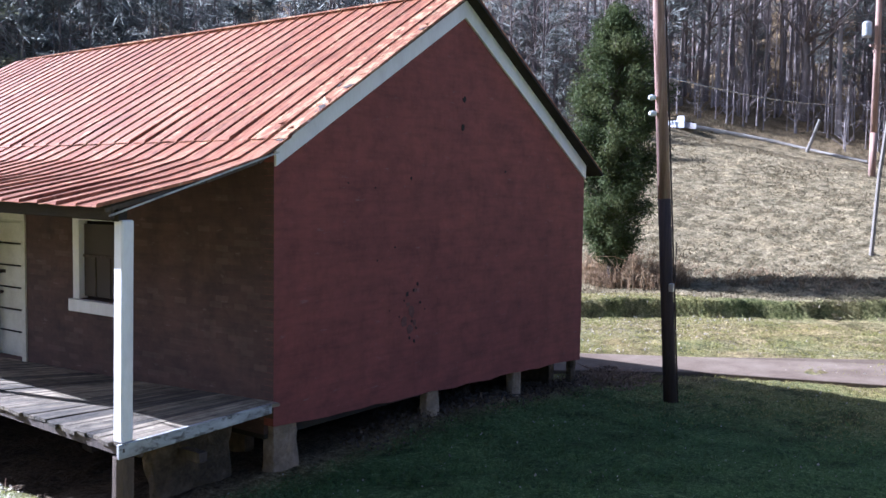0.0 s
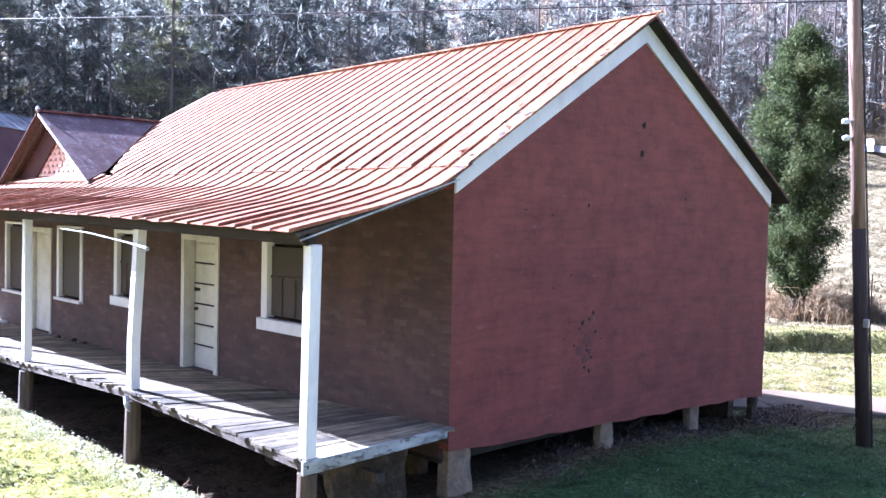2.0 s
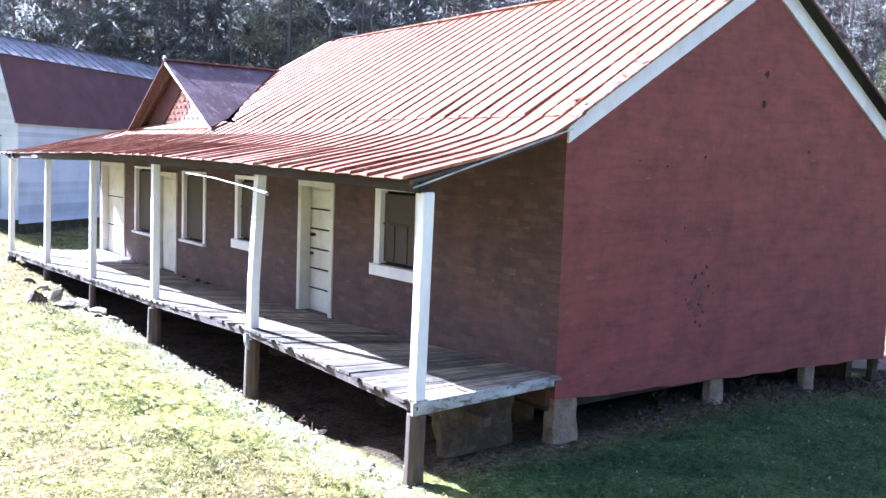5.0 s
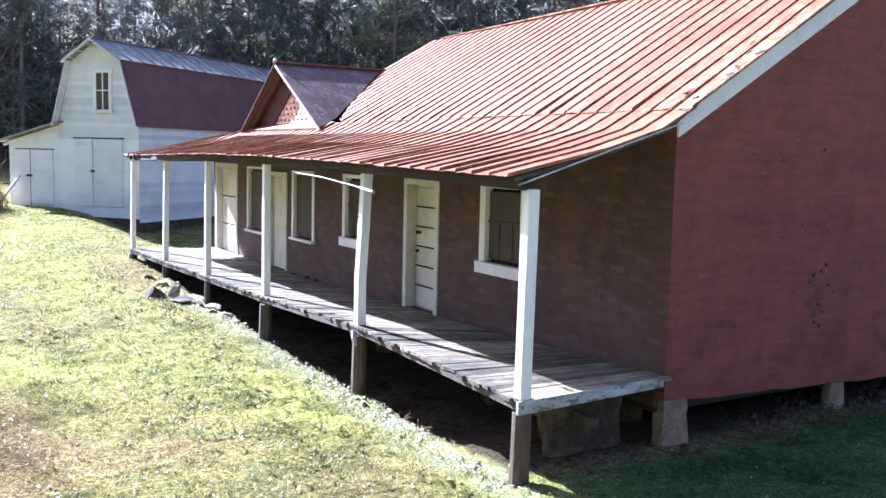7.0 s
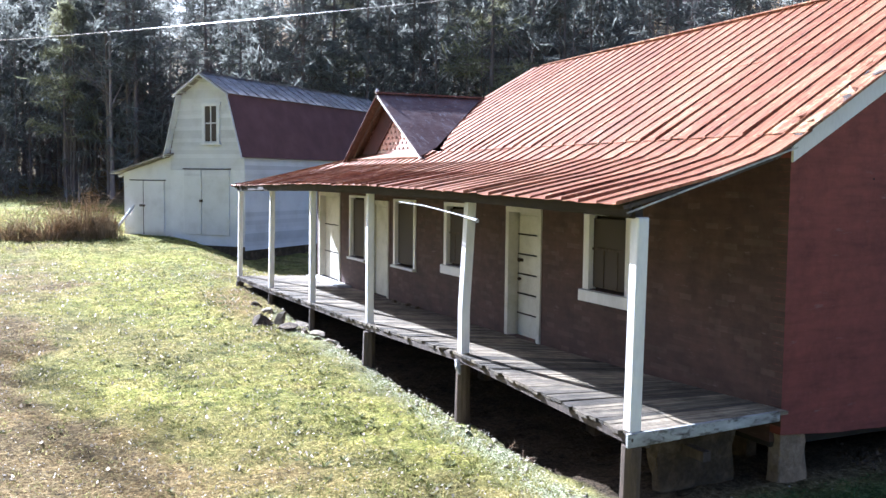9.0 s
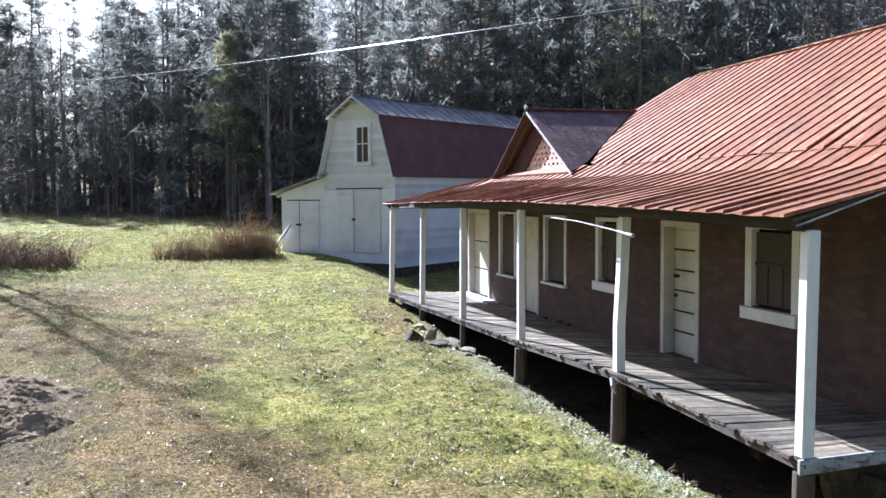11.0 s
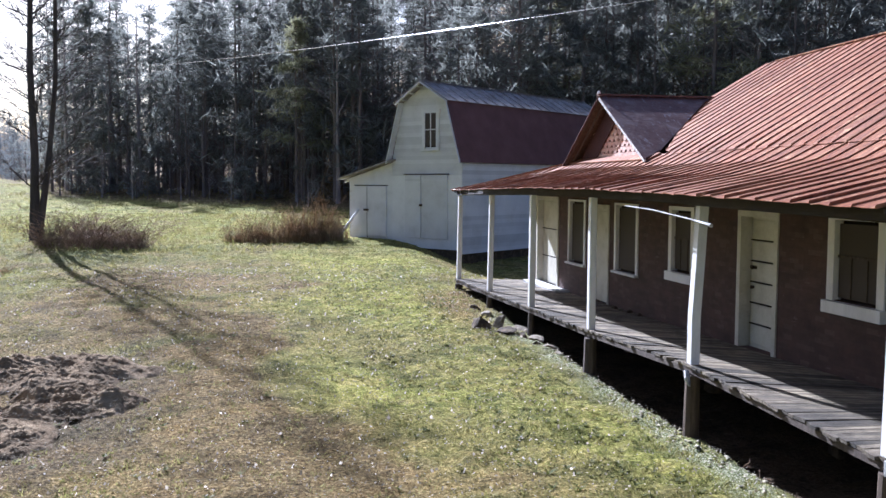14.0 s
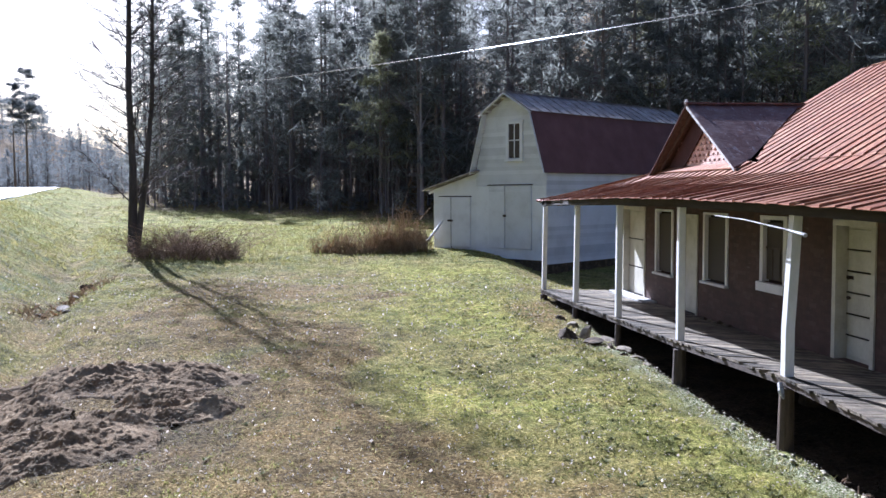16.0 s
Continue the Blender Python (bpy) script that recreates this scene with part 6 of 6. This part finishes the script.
thicket("weed_patch", "dry weeds along the foot of the field", 21.9, 0.6, 1.2, 4.2, 420, 0.4, SUNWEED, 9, 1.4)


# ---------- lawn, leaves, soil, stones ----------
def build_lawn():
    rng = np.random.default_rng(2)
    n = 170000
    d = 6.5 + 50 * rng.uniform(0, 1, n) ** 1.4
    az = np.radians(rng.uniform(-34, 88, n))
    x, y = -7 + d * np.sin(az), -7 + d * np.cos(az)
    keep = ~((x > -2.0) & (x < 7.4) & (y > -0.1) & (y < 17.3)) & ~((x + 10.9) ** 2 / 3.6 + (y - 6.6) ** 2 / 9 < 0.8) & (x < 18)
    keep &= rng.uniform(0, 1, n) > 0.8 * brown_of(x, y)
    x, y, d = x[keep], y[keep], d[keep]
    z = ground_z(x, y) - 0.01
    vs = []
    for k in range(3):
        a = rng.uniform(0, 6.283, len(x))
        h, w = rng.uniform(0.02, 0.045, len(x)) * (1 + d / 60), rng.uniform(0.003, 0.007, len(x)) * (1 + d / 12)
        ox, oy = x + rng.normal(0, 0.03, len(x)), y + rng.normal(0, 0.03, len(x))
        lx, ly = rng.normal(0, 0.03, len(x)), rng.normal(0, 0.03, len(x))
        c, s = np.cos(a) * w, np.sin(a) * w
        vs.append(np.stack([np.stack([ox - c, oy - s, z], 1), np.stack([ox + c, oy + s, z], 1), np.stack([ox + lx, oy + ly, z + h], 1)], 1).reshape(-1, 3))
    v = np.concatenate([q.reshape(-1, 3, 3)[:, None] for q in vs], 1)
    # Blades inside the gable's shade take the darker copy.
    by_gable = (x > -1.6) & (y < -0.1) & (x < 5.5 + 3.5 * rng.uniform(0, 1, len(x)))
    vg, v = v[by_gable].reshape(-1, 3), v[~by_gable].reshape(-1, 3)
    tagged(new("green_grass", raw_mesh("green_grass", vg, np.arange(len(vg)).reshape(-1, 3), SHADEBLADE)), "darker green grass along the gable wall, its shade put into the colour", "grass", kind="stuff")
    tagged(new("grass", raw_mesh("grass", v, np.arange(len(v)).reshape(-1, 3), BLADE)), "short yellow-green winter grass of the yard", "grass", kind="stuff")
    n = 2800
    x = np.where(rng.uniform(0, 1, n) < 0.4, -2.5 - np.abs(rng.normal(0, 1.5, n)), rng.uniform(-13, -2.3, n))
    y = rng.uniform(-3.5, 24, n)
    keep = brown_of(x, y) < 0.35 + 0.9 * rng.uniform(0, 1, n)
    x, y = x[keep], y[keep]
    n, k = len(x), 12
    a = rng.uniform(0, 6.283, (n, k))
    s = rng.uniform(0.5, 1.9, (n, 1))
    out, up, w = rng.uniform(0.02, 0.07, (n, k)) * s, rng.uniform(0.008, 0.032, (n, k)) * s, 0.008 * s
    z = ground_z(x, y)[:, None] + 0 * a
    p0 = np.stack([x[:, None] - np.sin(a) * w, y[:, None] + np.cos(a) * w, z], 2)
    p1 = np.stack([x[:, None] + np.sin(a) * w, y[:, None] - np.cos(a) * w, z], 2)
    p2 = np.stack([x[:, None] + np.cos(a) * out, y[:, None] + np.sin(a) * out, z + up], 2)
    v = np.stack([p0, p1, p2], 2).reshape(-1, 3)
    tagged(new("lawn_weeds", raw_mesh("lawn_weeds", v, np.arange(len(v)).reshape(-1, 3), CLUMP)), "small coarse weed clumps growing in the lawn", "weeds", kind="stuff")
    n = 30000
    d, az = 6.5 + 26 * rng.uniform(0, 1, n) ** 1.2, np.radians(rng.uniform(-34, 85, n))
    x, y = -7 + d * np.sin(az), -7 + d * np.cos(az)
    keep = ~((x > -1.9) & (x < 7.4) & (y > -0.1) & (y < 17.3)) & (x < 18)
    keep &= ~((x > -2) & (y < 0)) | (rng.uniform(0, 1, n) < 0.12)
    x, y = x[keep], y[keep]
    m = len(x)
    c = np.stack([x, y, ground_z(x, y) + 0.034], 1)
    a, s = rng.uniform(0, 6.283, m), (0.007 + 0.013 * rng.uniform(0, 1, m) ** 2.5) * (0.75 + np.hypot(x + 7, y + 7) / 22)
    u = np.stack([np.cos(a) * s, np.sin(a) * s, rng.normal(0, 0.4, m) * s], 1)
    w = np.stack([-np.sin(a) * s * 0.6, np.cos(a) * s * 0.6, rng.normal(0, 0.5, m) * s], 1)
    v = np.stack([c - u, c + w, c + u, c - w + np.array([0, 0, 0.008])], 1).reshape(-1, 3)
    i = np.arange(m) * 4
    t = np.concatenate([np.stack([i, i + 1, i + 2], 1), np.stack([i, i + 2, i + 3], 1)])
    tagged(new("fallen_leaves", raw_mesh("fallen_leaves", v, t, LEAF)), "dry pale leaves scattered over the grass", "leaves", kind="stuff")


build_lawn()


def dirt_mound(cx, cy, rx, ry):
    n = 150
    xs, ys = np.linspace(-1, 1, n), np.linspace(-1, 1, n)
    gx, gy = np.meshgrid(xs, ys)
    q = np.hypot(gx, gy)
    x, y = cx + gx * rx, cy + gy * ry
    shape_ = np.array([noise.fractal((a * 0.7, b_ * 0.7, 4.3), 0.8, 2.1, 4) for a, b_ in zip(x.ravel(), y.ravel())]).reshape(n, n)
    fall = np.clip(1 - q * (1 + 0.3 * shape_), 0, 1)
    rough = np.array([noise.fractal((a * 1.5, b_ * 2.0, 0.3), 0.7, 2.1, 5) for a, b_ in zip(x.ravel(), y.ravel())]).reshape(n, n)
    h = smooth(fall, 0, 0.45) * (0.09 + 0.14 * rough)
    crumb = np.array([noise.fractal((a * 4.2, b_ * 3.4, 2.3), 0.6, 2.1, 5) for a, b_ in zip(x.ravel(), y.ravel())]).reshape(n, n)
    h = h + 0.034 * crumb * smooth(fall, 0, 0.3)
    fall = fall * (1 - 1.25 * np.exp(-(((x + 10.9) / 0.9) ** 2 + ((y - 6.7 - 0.2 * np.sin(x * 2)) / 0.3) ** 2)))
    z = ground_z(x, y) + np.where(fall > 0.02, h * smooth(fall, 0, 0.12) + 0.03 * smooth(fall, 0, 0.2) - 0.05 * (1 - smooth(fall, 0.0, 0.16)), -0.15)
    i = (np.arange(n - 1)[:, None] * n + np.arange(n - 1)).ravel()
    t = np.concatenate([np.stack([i, i + 1, i + n + 1], 1), np.stack([i, i + n + 1, i + n], 1)])
    me = raw_mesh("dirt_mound", np.stack([x.ravel(), y.ravel(), z.ravel()], 1), t, SOIL)
    tagged(new("dirt_mound", me), "low heap of freshly dug dark soil on the lawn", "soil", kind="stuff")


for cx, cy, rx, ry in ((-11.0, 8.5, 2.7, 1.3), (-9.9, 6.4, 1.2, 0.75), (-12.3, 6.9, 1.1, 1.6), (-11.3, 4.9, 1.6, 1.3)):
    dirt_mound(cx, cy, rx, ry)


def mound_straw():
    """Dead grass lying on the dug soil."""
    rng = np.random.default_rng(41)
    n = 5200
    x, y = rng.uniform(-13.2, -8.7, n), rng.uniform(3.2, 9.9, n)
    a, s, w = rng.uniform(0, 6.283, n), rng.uniform(0.03, 0.09, n), rng.uniform(0.004, 0.009, n)
    z = ground_z(x, y) + rng.uniform(0.02, 0.2, n)
    u = np.stack([np.cos(a) * s, np.sin(a) * s, rng.normal(0, 0.3, n) * s], 1)
    q = np.stack([-np.sin(a) * w, np.cos(a) * w, 0 * a], 1)
    p = np.stack([x, y, z], 1)
    v = np.stack([p - u, p + q, p + u], 1).reshape(-1, 3)
    tagged(new("dead_grass", raw_mesh("dead_grass", v, np.arange(len(v)).reshape(-1, 3), STRAW)), "wisps of dead grass over the dug soil", "grass", kind="stuff")


mound_straw()


def rock(x, y, sx, sy, sz, seed, turn=0.0, tilt=0.0, pale=False, label="", group="stones by the porch"):
    rng = np.random.default_rng(seed)
    bm = bmesh.new()
    bmesh.ops.create_icosphere(bm, subdivisions=3, radius=1.0)
    cuts = [(Vector(rng.normal(0, 1, 3)).normalized(), rng.uniform(0.38, 0.66)) for _ in range(11)]
    for v in bm.verts:
        p = v.co.copy()
        for d, s in cuts:
            over = p.dot(d) - s
            if over > 0:
                p -= d * over
        p *= 1 + 0.1 * noise.noise(p * 3.1 + Vector((seed, 0, 0))) + 0.05 * noise.noise(p * 9)
        v.co = Vector((p.x * sx, p.y * sy, p.z * sz)) * 1.08
    me = bpy.data.meshes.new("rock")
    bm.to_mesh(me)
    bm.free()
    me.materials.append(SLAB if pale else ROCK)
    label = label or ("pale flat stone slab lying beside the porch" if pale else "dark jagged field stone heaped beside the porch")
    ob = tagged(new("rock", me), label, "rock", group=group)
    ob.matrix_world = pose(x, y, gz(x, y) + sz * 0.02 + 0.02 * abs(tilt) / 10, 0, tilt, turn)


for i, (x, y, a, b_, c, w, tl, pale) in enumerate(((-2.72, 11.35, 0.26, 0.36, 0.2, 20, 10, False), (-2.42, 10.72, 0.24, 0.34, 0.14, -30, -8, False), (-2.4, 11.25, 0.06, 0.14, 0.3, 50, 25, True), (-2.0, 11.15, 0.2, 0.32, 0.09, 10, 5, True), (-2.3, 12.6, 0.2, 0.26, 0.09, 0, 8, True), (-1.95, 10.0, 0.17, 0.28, 0.08, 0, -5, True), (-2.15, 10.25, 0.1, 0.16, 0.08, 15, 12, False), (-2.35, 13.6, 0.18, 0.22, 0.09, 40, 0, False), (-1.98, 9.2, 0.13, 0.24, 0.07, 20, 4, True), (-2.15, 9.45, 0.09, 0.13, 0.06, 70, 6, False), (-2.0, 8.6, 0.08, 0.15, 0.05, 10, 4, True), (-2.12, 8.85, 0.06, 0.12, 0.05, 80, 0, True))):
    rock(x, y, a, b_, c, i + 61, w, tl, pale)
for i, (x, y, a, b_, c, pale) in enumerate(((-14.85, 18.9, 0.22, 0.3, 0.12, True), (-15.0, 20.3, 0.16, 0.22, 0.1, True), (-15.1, 17.6, 0.25, 0.2, 0.14, False), (-15.2, 22.6, 0.2, 0.3, 0.12, False), (-14.6, 18.2, 0.12, 0.16, 0.08, True))):
    rock(x, y, a, b_, c, i + 91, 25 * i, 6, pale, "small pale stone lying in the roadside ditch" if pale else "dark stone lying in the roadside ditch", "stones in the ditch")


def rubble():
    """Broken pale stones along the drip line of the porch."""
    rng = np.random.default_rng(4)
    bits = []
    for _ in range(1500):
        y = rng.uniform(-0.5, 14)
        if float(ripple(0.0, y * 1.9, 5.0)) < rng.uniform(-1.0, 0.7):
            continue
        x = -2.07 + rng.normal(0, 0.13)
        s = 0.005 + 0.032 * rng.uniform() ** 3
        p = rng.normal(0, 1, (6, 3))
        p /= np.linalg.norm(p, axis=1, keepdims=True)
        octa = np.array([[1, 0, 0], [-1, 0, 0], [0, 1, 0], [0, -1, 0], [0, 0, 1], [0, 0, -1]]) + p * 0.3
        v = octa * s * np.array([1, 1.4, 0.3]) + np.array([x, y, gz(x, y) + 0.01])
        bits.append((v, np.array([[0, 2, 4], [2, 1, 4], [1, 3, 4], [3, 0, 4], [2, 0, 5], [1, 2, 5], [3, 1, 5], [0, 3, 5]])))
    tagged(new("rubble", raw_mesh("rubble", *gather(bits), PALESTONE)), "pale broken stones along the porch drip line", "gravel", kind="stuff")


rubble()

# concrete pad beyond the house
pad = Build()
cs = [(7.5, 1.6), (8.3, 0.4), (8.75, -0.5), (9.4, -1.4), (10.0, -2.7), (10.7, -4.3), (11.6, -6.4), (14.0, -6.2), (13.0, -4.0), (12.2, -2.4), (11.2, -0.74), (10.75, 0.2), (10.0, 1.27), (8.7, 3.5)]
n = len(cs)
pad.add([(x, y, gz(x, y) - 0.1) for x, y in cs] + [(x, y, gz(x, y) + 0.07) for x, y in cs], [tuple(reversed(range(n))), tuple(range(n, 2 * n))] + [(i, (i + 1) % n, (i + 1) % n + n, i + n) for i in range(n)])
tagged(part("concrete_pad", pad, CONCRETE, bevel=0.01), "old stained concrete apron and drive beside the house", "pavement", kind="structure")

# clutter along the foot of the gable and at the rear corner
thicket("leaf_debris", "low brown heap of leaves and twigs by the pole", 7.9, -0.35, 1.0, 0.7, 380, 0.22, WEED, 14, 1.8)
thicket("leaf_debris", "dead twigs lying under the gable wall", 4.6, 0.5, 2.4, 0.5, 260, 0.2, TIMBER, 15, 1.9)
thicket("dead_vine", "dry twig caught at the porch's edge", -1.75, 2.2, 0.25, 0.5, 14, 0.4, WEED, 16, 1.8)

thicket("ditch_brush", "dead brown stems along the roadside ditch", -15.1, 20.5, 0.45, 5.0, 300, 0.3, SUNWEED, 18, 1.5)

# the road on its bank
rb = Build()
for k in range(24):
    s0, s1 = 20 + k * 5, 25 + k * 5
    pts = []
    for s in (s0, s1):
        for q in (-6.0, -0.2):
            x, y = ROAD_AT[0] - 0.224 * s + 0.975 * q, ROAD_AT[1] + 0.975 * s + 0.224 * q
            pts.append((x, y, gz(x, y) + 0.05))
    a, b_, c, d = pts
    lowr = [(p[0], p[1], p[2] - 0.15) for p in (a, b_, d, c)]
    rb.hexa(lowr + [a, b_, d, c])
tagged(part("road", rb, ASPHALT), "grey two-lane road on a low bank", "road", kind="structure")

cable("service_wire", (-23.3, 81.6, 12.3), (6.92, -1.4, 5.75), 0.5, 0.011, BLACKWIRE, "black glossy service cable crossing the yard")
cable("service_wire", (6.97, -1.47, 4.3), (39.8, 1.75, 6.95), 0.3, 0.012, WIRE, "bare wire between the utility poles")


# ---------- junk at the top of the field ----------
junk = thing("scrap_heap", "small heap of pale scrap at the top of the field", "scrap", (51.65, 15.7, gz(51.65, 15.7)))
for i, (x, y, z, s) in enumerate(((0, 0, 0.25, 0.5), (0.2, -0.55, 0.2, 0.4), (-0.1, 0.5, 0.3, 0.45), (0.1, -0.1, 0.65, 0.35), (0.0, -1.0, 0.15, 0.3))):
    part("sheet", Build().hexa([(x - s * 0.5, y - s, z - 0.25), (x + s * 0.4, y - s * 0.8, z - 0.2), (x + s * 0.5, y + s, z - 0.25), (x - s * 0.4, y + s * 0.7, z - 0.2), (x - s * 0.2, y - s * 0.8, z + s * 0.4), (x + s * 0.2, y - s * 0.6, z + s * 0.3), (x + s * 0.2, y + s * 0.6, z + s * 0.5), (x - s * 0.2, y + s * 0.5, z + s * 0.3)]), (PORCELAIN, TIN, WHITE)[i % 3], junk)

log = thing("fallen_log", "long pale weathered log lying along the field's top edge", "log", (52.3, 15.3, gz(52.3, 15.3)))
way = [(52.3, 15.3), (53.1, 13.4), (53.6, 12.0), (54.1, 10.0), (54.6, 7.6), (55.0, 4.7)]
part("stem", Build().tube([(x - 52.3, y - 15.3, gz(x, y) - gz(52.3, 15.3) + 0.1) for x, y in way], [0.17, 0.16, 0.15, 0.14, 0.13, 0.11], 8, wob=0.06), LOGWOOD, log)

def gable_leaves():
    """Brown leaves blown in between the piers under the gable."""
    rng = np.random.default_rng(51)
    n = 4200
    x, y = 8.8 - 7.5 * rng.uniform(0, 1, n) ** 1.6, rng.normal(0.12, 0.26, n)
    a, s = rng.uniform(0, 6.283, n), rng.uniform(0.012, 0.03, n)
    p = np.stack([x, y, ground_z(x, y) + rng.uniform(0.01, 0.1, n) * np.exp(-((y - 0.15) / 0.3) ** 2)], 1)
    u = np.stack([np.cos(a) * s, np.sin(a) * s, rng.normal(0, 0.5, n) * s], 1)
    w = np.stack([-np.sin(a) * s * 0.6, np.cos(a) * s * 0.6, rng.normal(0, 0.5, n) * s], 1)
    v = np.stack([p - u, p + w, p + u, p - w], 1).reshape(-1, 3)
    i = np.arange(n) * 4
    t = np.concatenate([np.stack([i, i + 1, i + 2], 1), np.stack([i, i + 2, i + 3], 1)])
    tagged(new("blown_leaves", raw_mesh("blown_leaves", v, t, DEADLEAF)), "brown dead leaves blown under the gable wall", "leaves", kind="stuff")


gable_leaves()

# ---------- field grass ----------
def build_field():
    rng = np.random.default_rng(12)
    n = 26000
    x, y = rng.uniform(17, 56, n), rng.uniform(-10, 18, n)
    keep = x + 0.4 * (y - 2) > 18.3
    x, y = x[keep], y[keep]
    z = ground_z(x, y) - 0.02
    vs = []
    for _ in range(3):
        a, h, w = rng.uniform(0, 6.283, len(x)), rng.uniform(0.03, 0.13, len(x)) * (0.7 + 0.6 * smooth(ripple(x * 0.5, y * 0.9, 2.0), -0.4, 0.8)), rng.uniform(0.02, 0.05, len(x))
        ox, oy = x + rng.normal(0, 0.1, len(x)), y + rng.normal(0, 0.1, len(x))
        c, s = np.cos(a) * w, np.sin(a) * w
        vs.append(np.stack([np.stack([ox - c, oy - s, z], 1), np.stack([ox + c, oy + s, z], 1), np.stack([ox + rng.normal(0, 0.1, len(x)), oy + rng.normal(0, 0.1, len(x)), z + h], 1)], 1).reshape(-1, 3))
    v = np.concatenate(vs)
    tagged(new("field_grass", raw_mesh("field_grass", v, np.arange(len(v)).reshape(-1, 3), STRAW)), "pale dry grass tufts on the hill field", "grass", kind="stuff")


build_field()


def build_bank():
    """Coarse pale grass of the far meadow and the road bank."""
    rng = np.random.default_rng(31)
    n = 10000
    d, az = rng.uniform(36, 120, n), np.radians(rng.uniform(-34, 3, n))
    x, y = -7 + d * np.sin(az), -7 + d * np.cos(az)
    q = (x - ROAD_AT[0]) * 0.975 + (y - ROAD_AT[1]) * 0.224
    keep = (q > 0.2) & (rng.uniform(0, 1, n) < 0.35 + 0.65 * smooth(ripple(x * 0.4, y * 0.3, 3.0), -0.3, 0.6))
    x, y, d = x[keep], y[keep], d[keep]
    z = ground_z(x, y) - 0.02
    vs = []
    for _ in range(3):
        a, h, w = rng.uniform(0, 6.283, len(x)), rng.uniform(0.06, 0.22, len(x)), rng.uniform(0.02, 0.05, len(x))
        ox, oy = x + rng.normal(0, 0.15, len(x)), y + rng.normal(0, 0.15, len(x))
        e, s = np.cos(a) * w, np.sin(a) * w
        vs.append(np.stack([np.stack([ox - e, oy - s, z], 1), np.stack([ox + e, oy + s, z], 1), np.stack([ox + rng.normal(0, 0.1, len(x)), oy + rng.normal(0, 0.1, len(x)), z + h], 1)], 1).reshape(-1, 3))
    v = np.concatenate(vs)
    tagged(new("meadow_grass", raw_mesh("meadow_grass", v, np.arange(len(v)).reshape(-1, 3), BLADE)), "coarse pale tufts of the meadow below the road", "grass", kind="stuff")


build_bank()


# ---------- brick courses, last ----------
def front_gaps(za, zb):
    cuts = sorted((h[0] - 0.03, h[1] + 0.03) for h in (W1, W2, W3, W4, D1, D2, D3) if h[2] - 0.02 < zb and h[3] + 0.04 > za)
    out, y = [], 0.0
    for lo, hi in cuts:
        out.append((y, lo))
        y = hi
    out.append((y, 16.5))
    return [(a, min(c, 13.45)) for a, c in out if a < 13.4] if zb > 2.15 else out


def gable_gaps(za, zb):
    lo = max(0.0, (-0.2 - za) * WIDE / 0.26)
    top = max(zb - 2.84, 0.0) / (2.12 / RIDGE_X)
    hi = WIDE
    return [(max(lo, top), hi - top)] if hi - top > max(lo, top) else []


lay_bricks(gable, "x", 0.0, WIDE, -0.46, 4.9, gable_gaps, REDBRICK, (0.0, 2.2))
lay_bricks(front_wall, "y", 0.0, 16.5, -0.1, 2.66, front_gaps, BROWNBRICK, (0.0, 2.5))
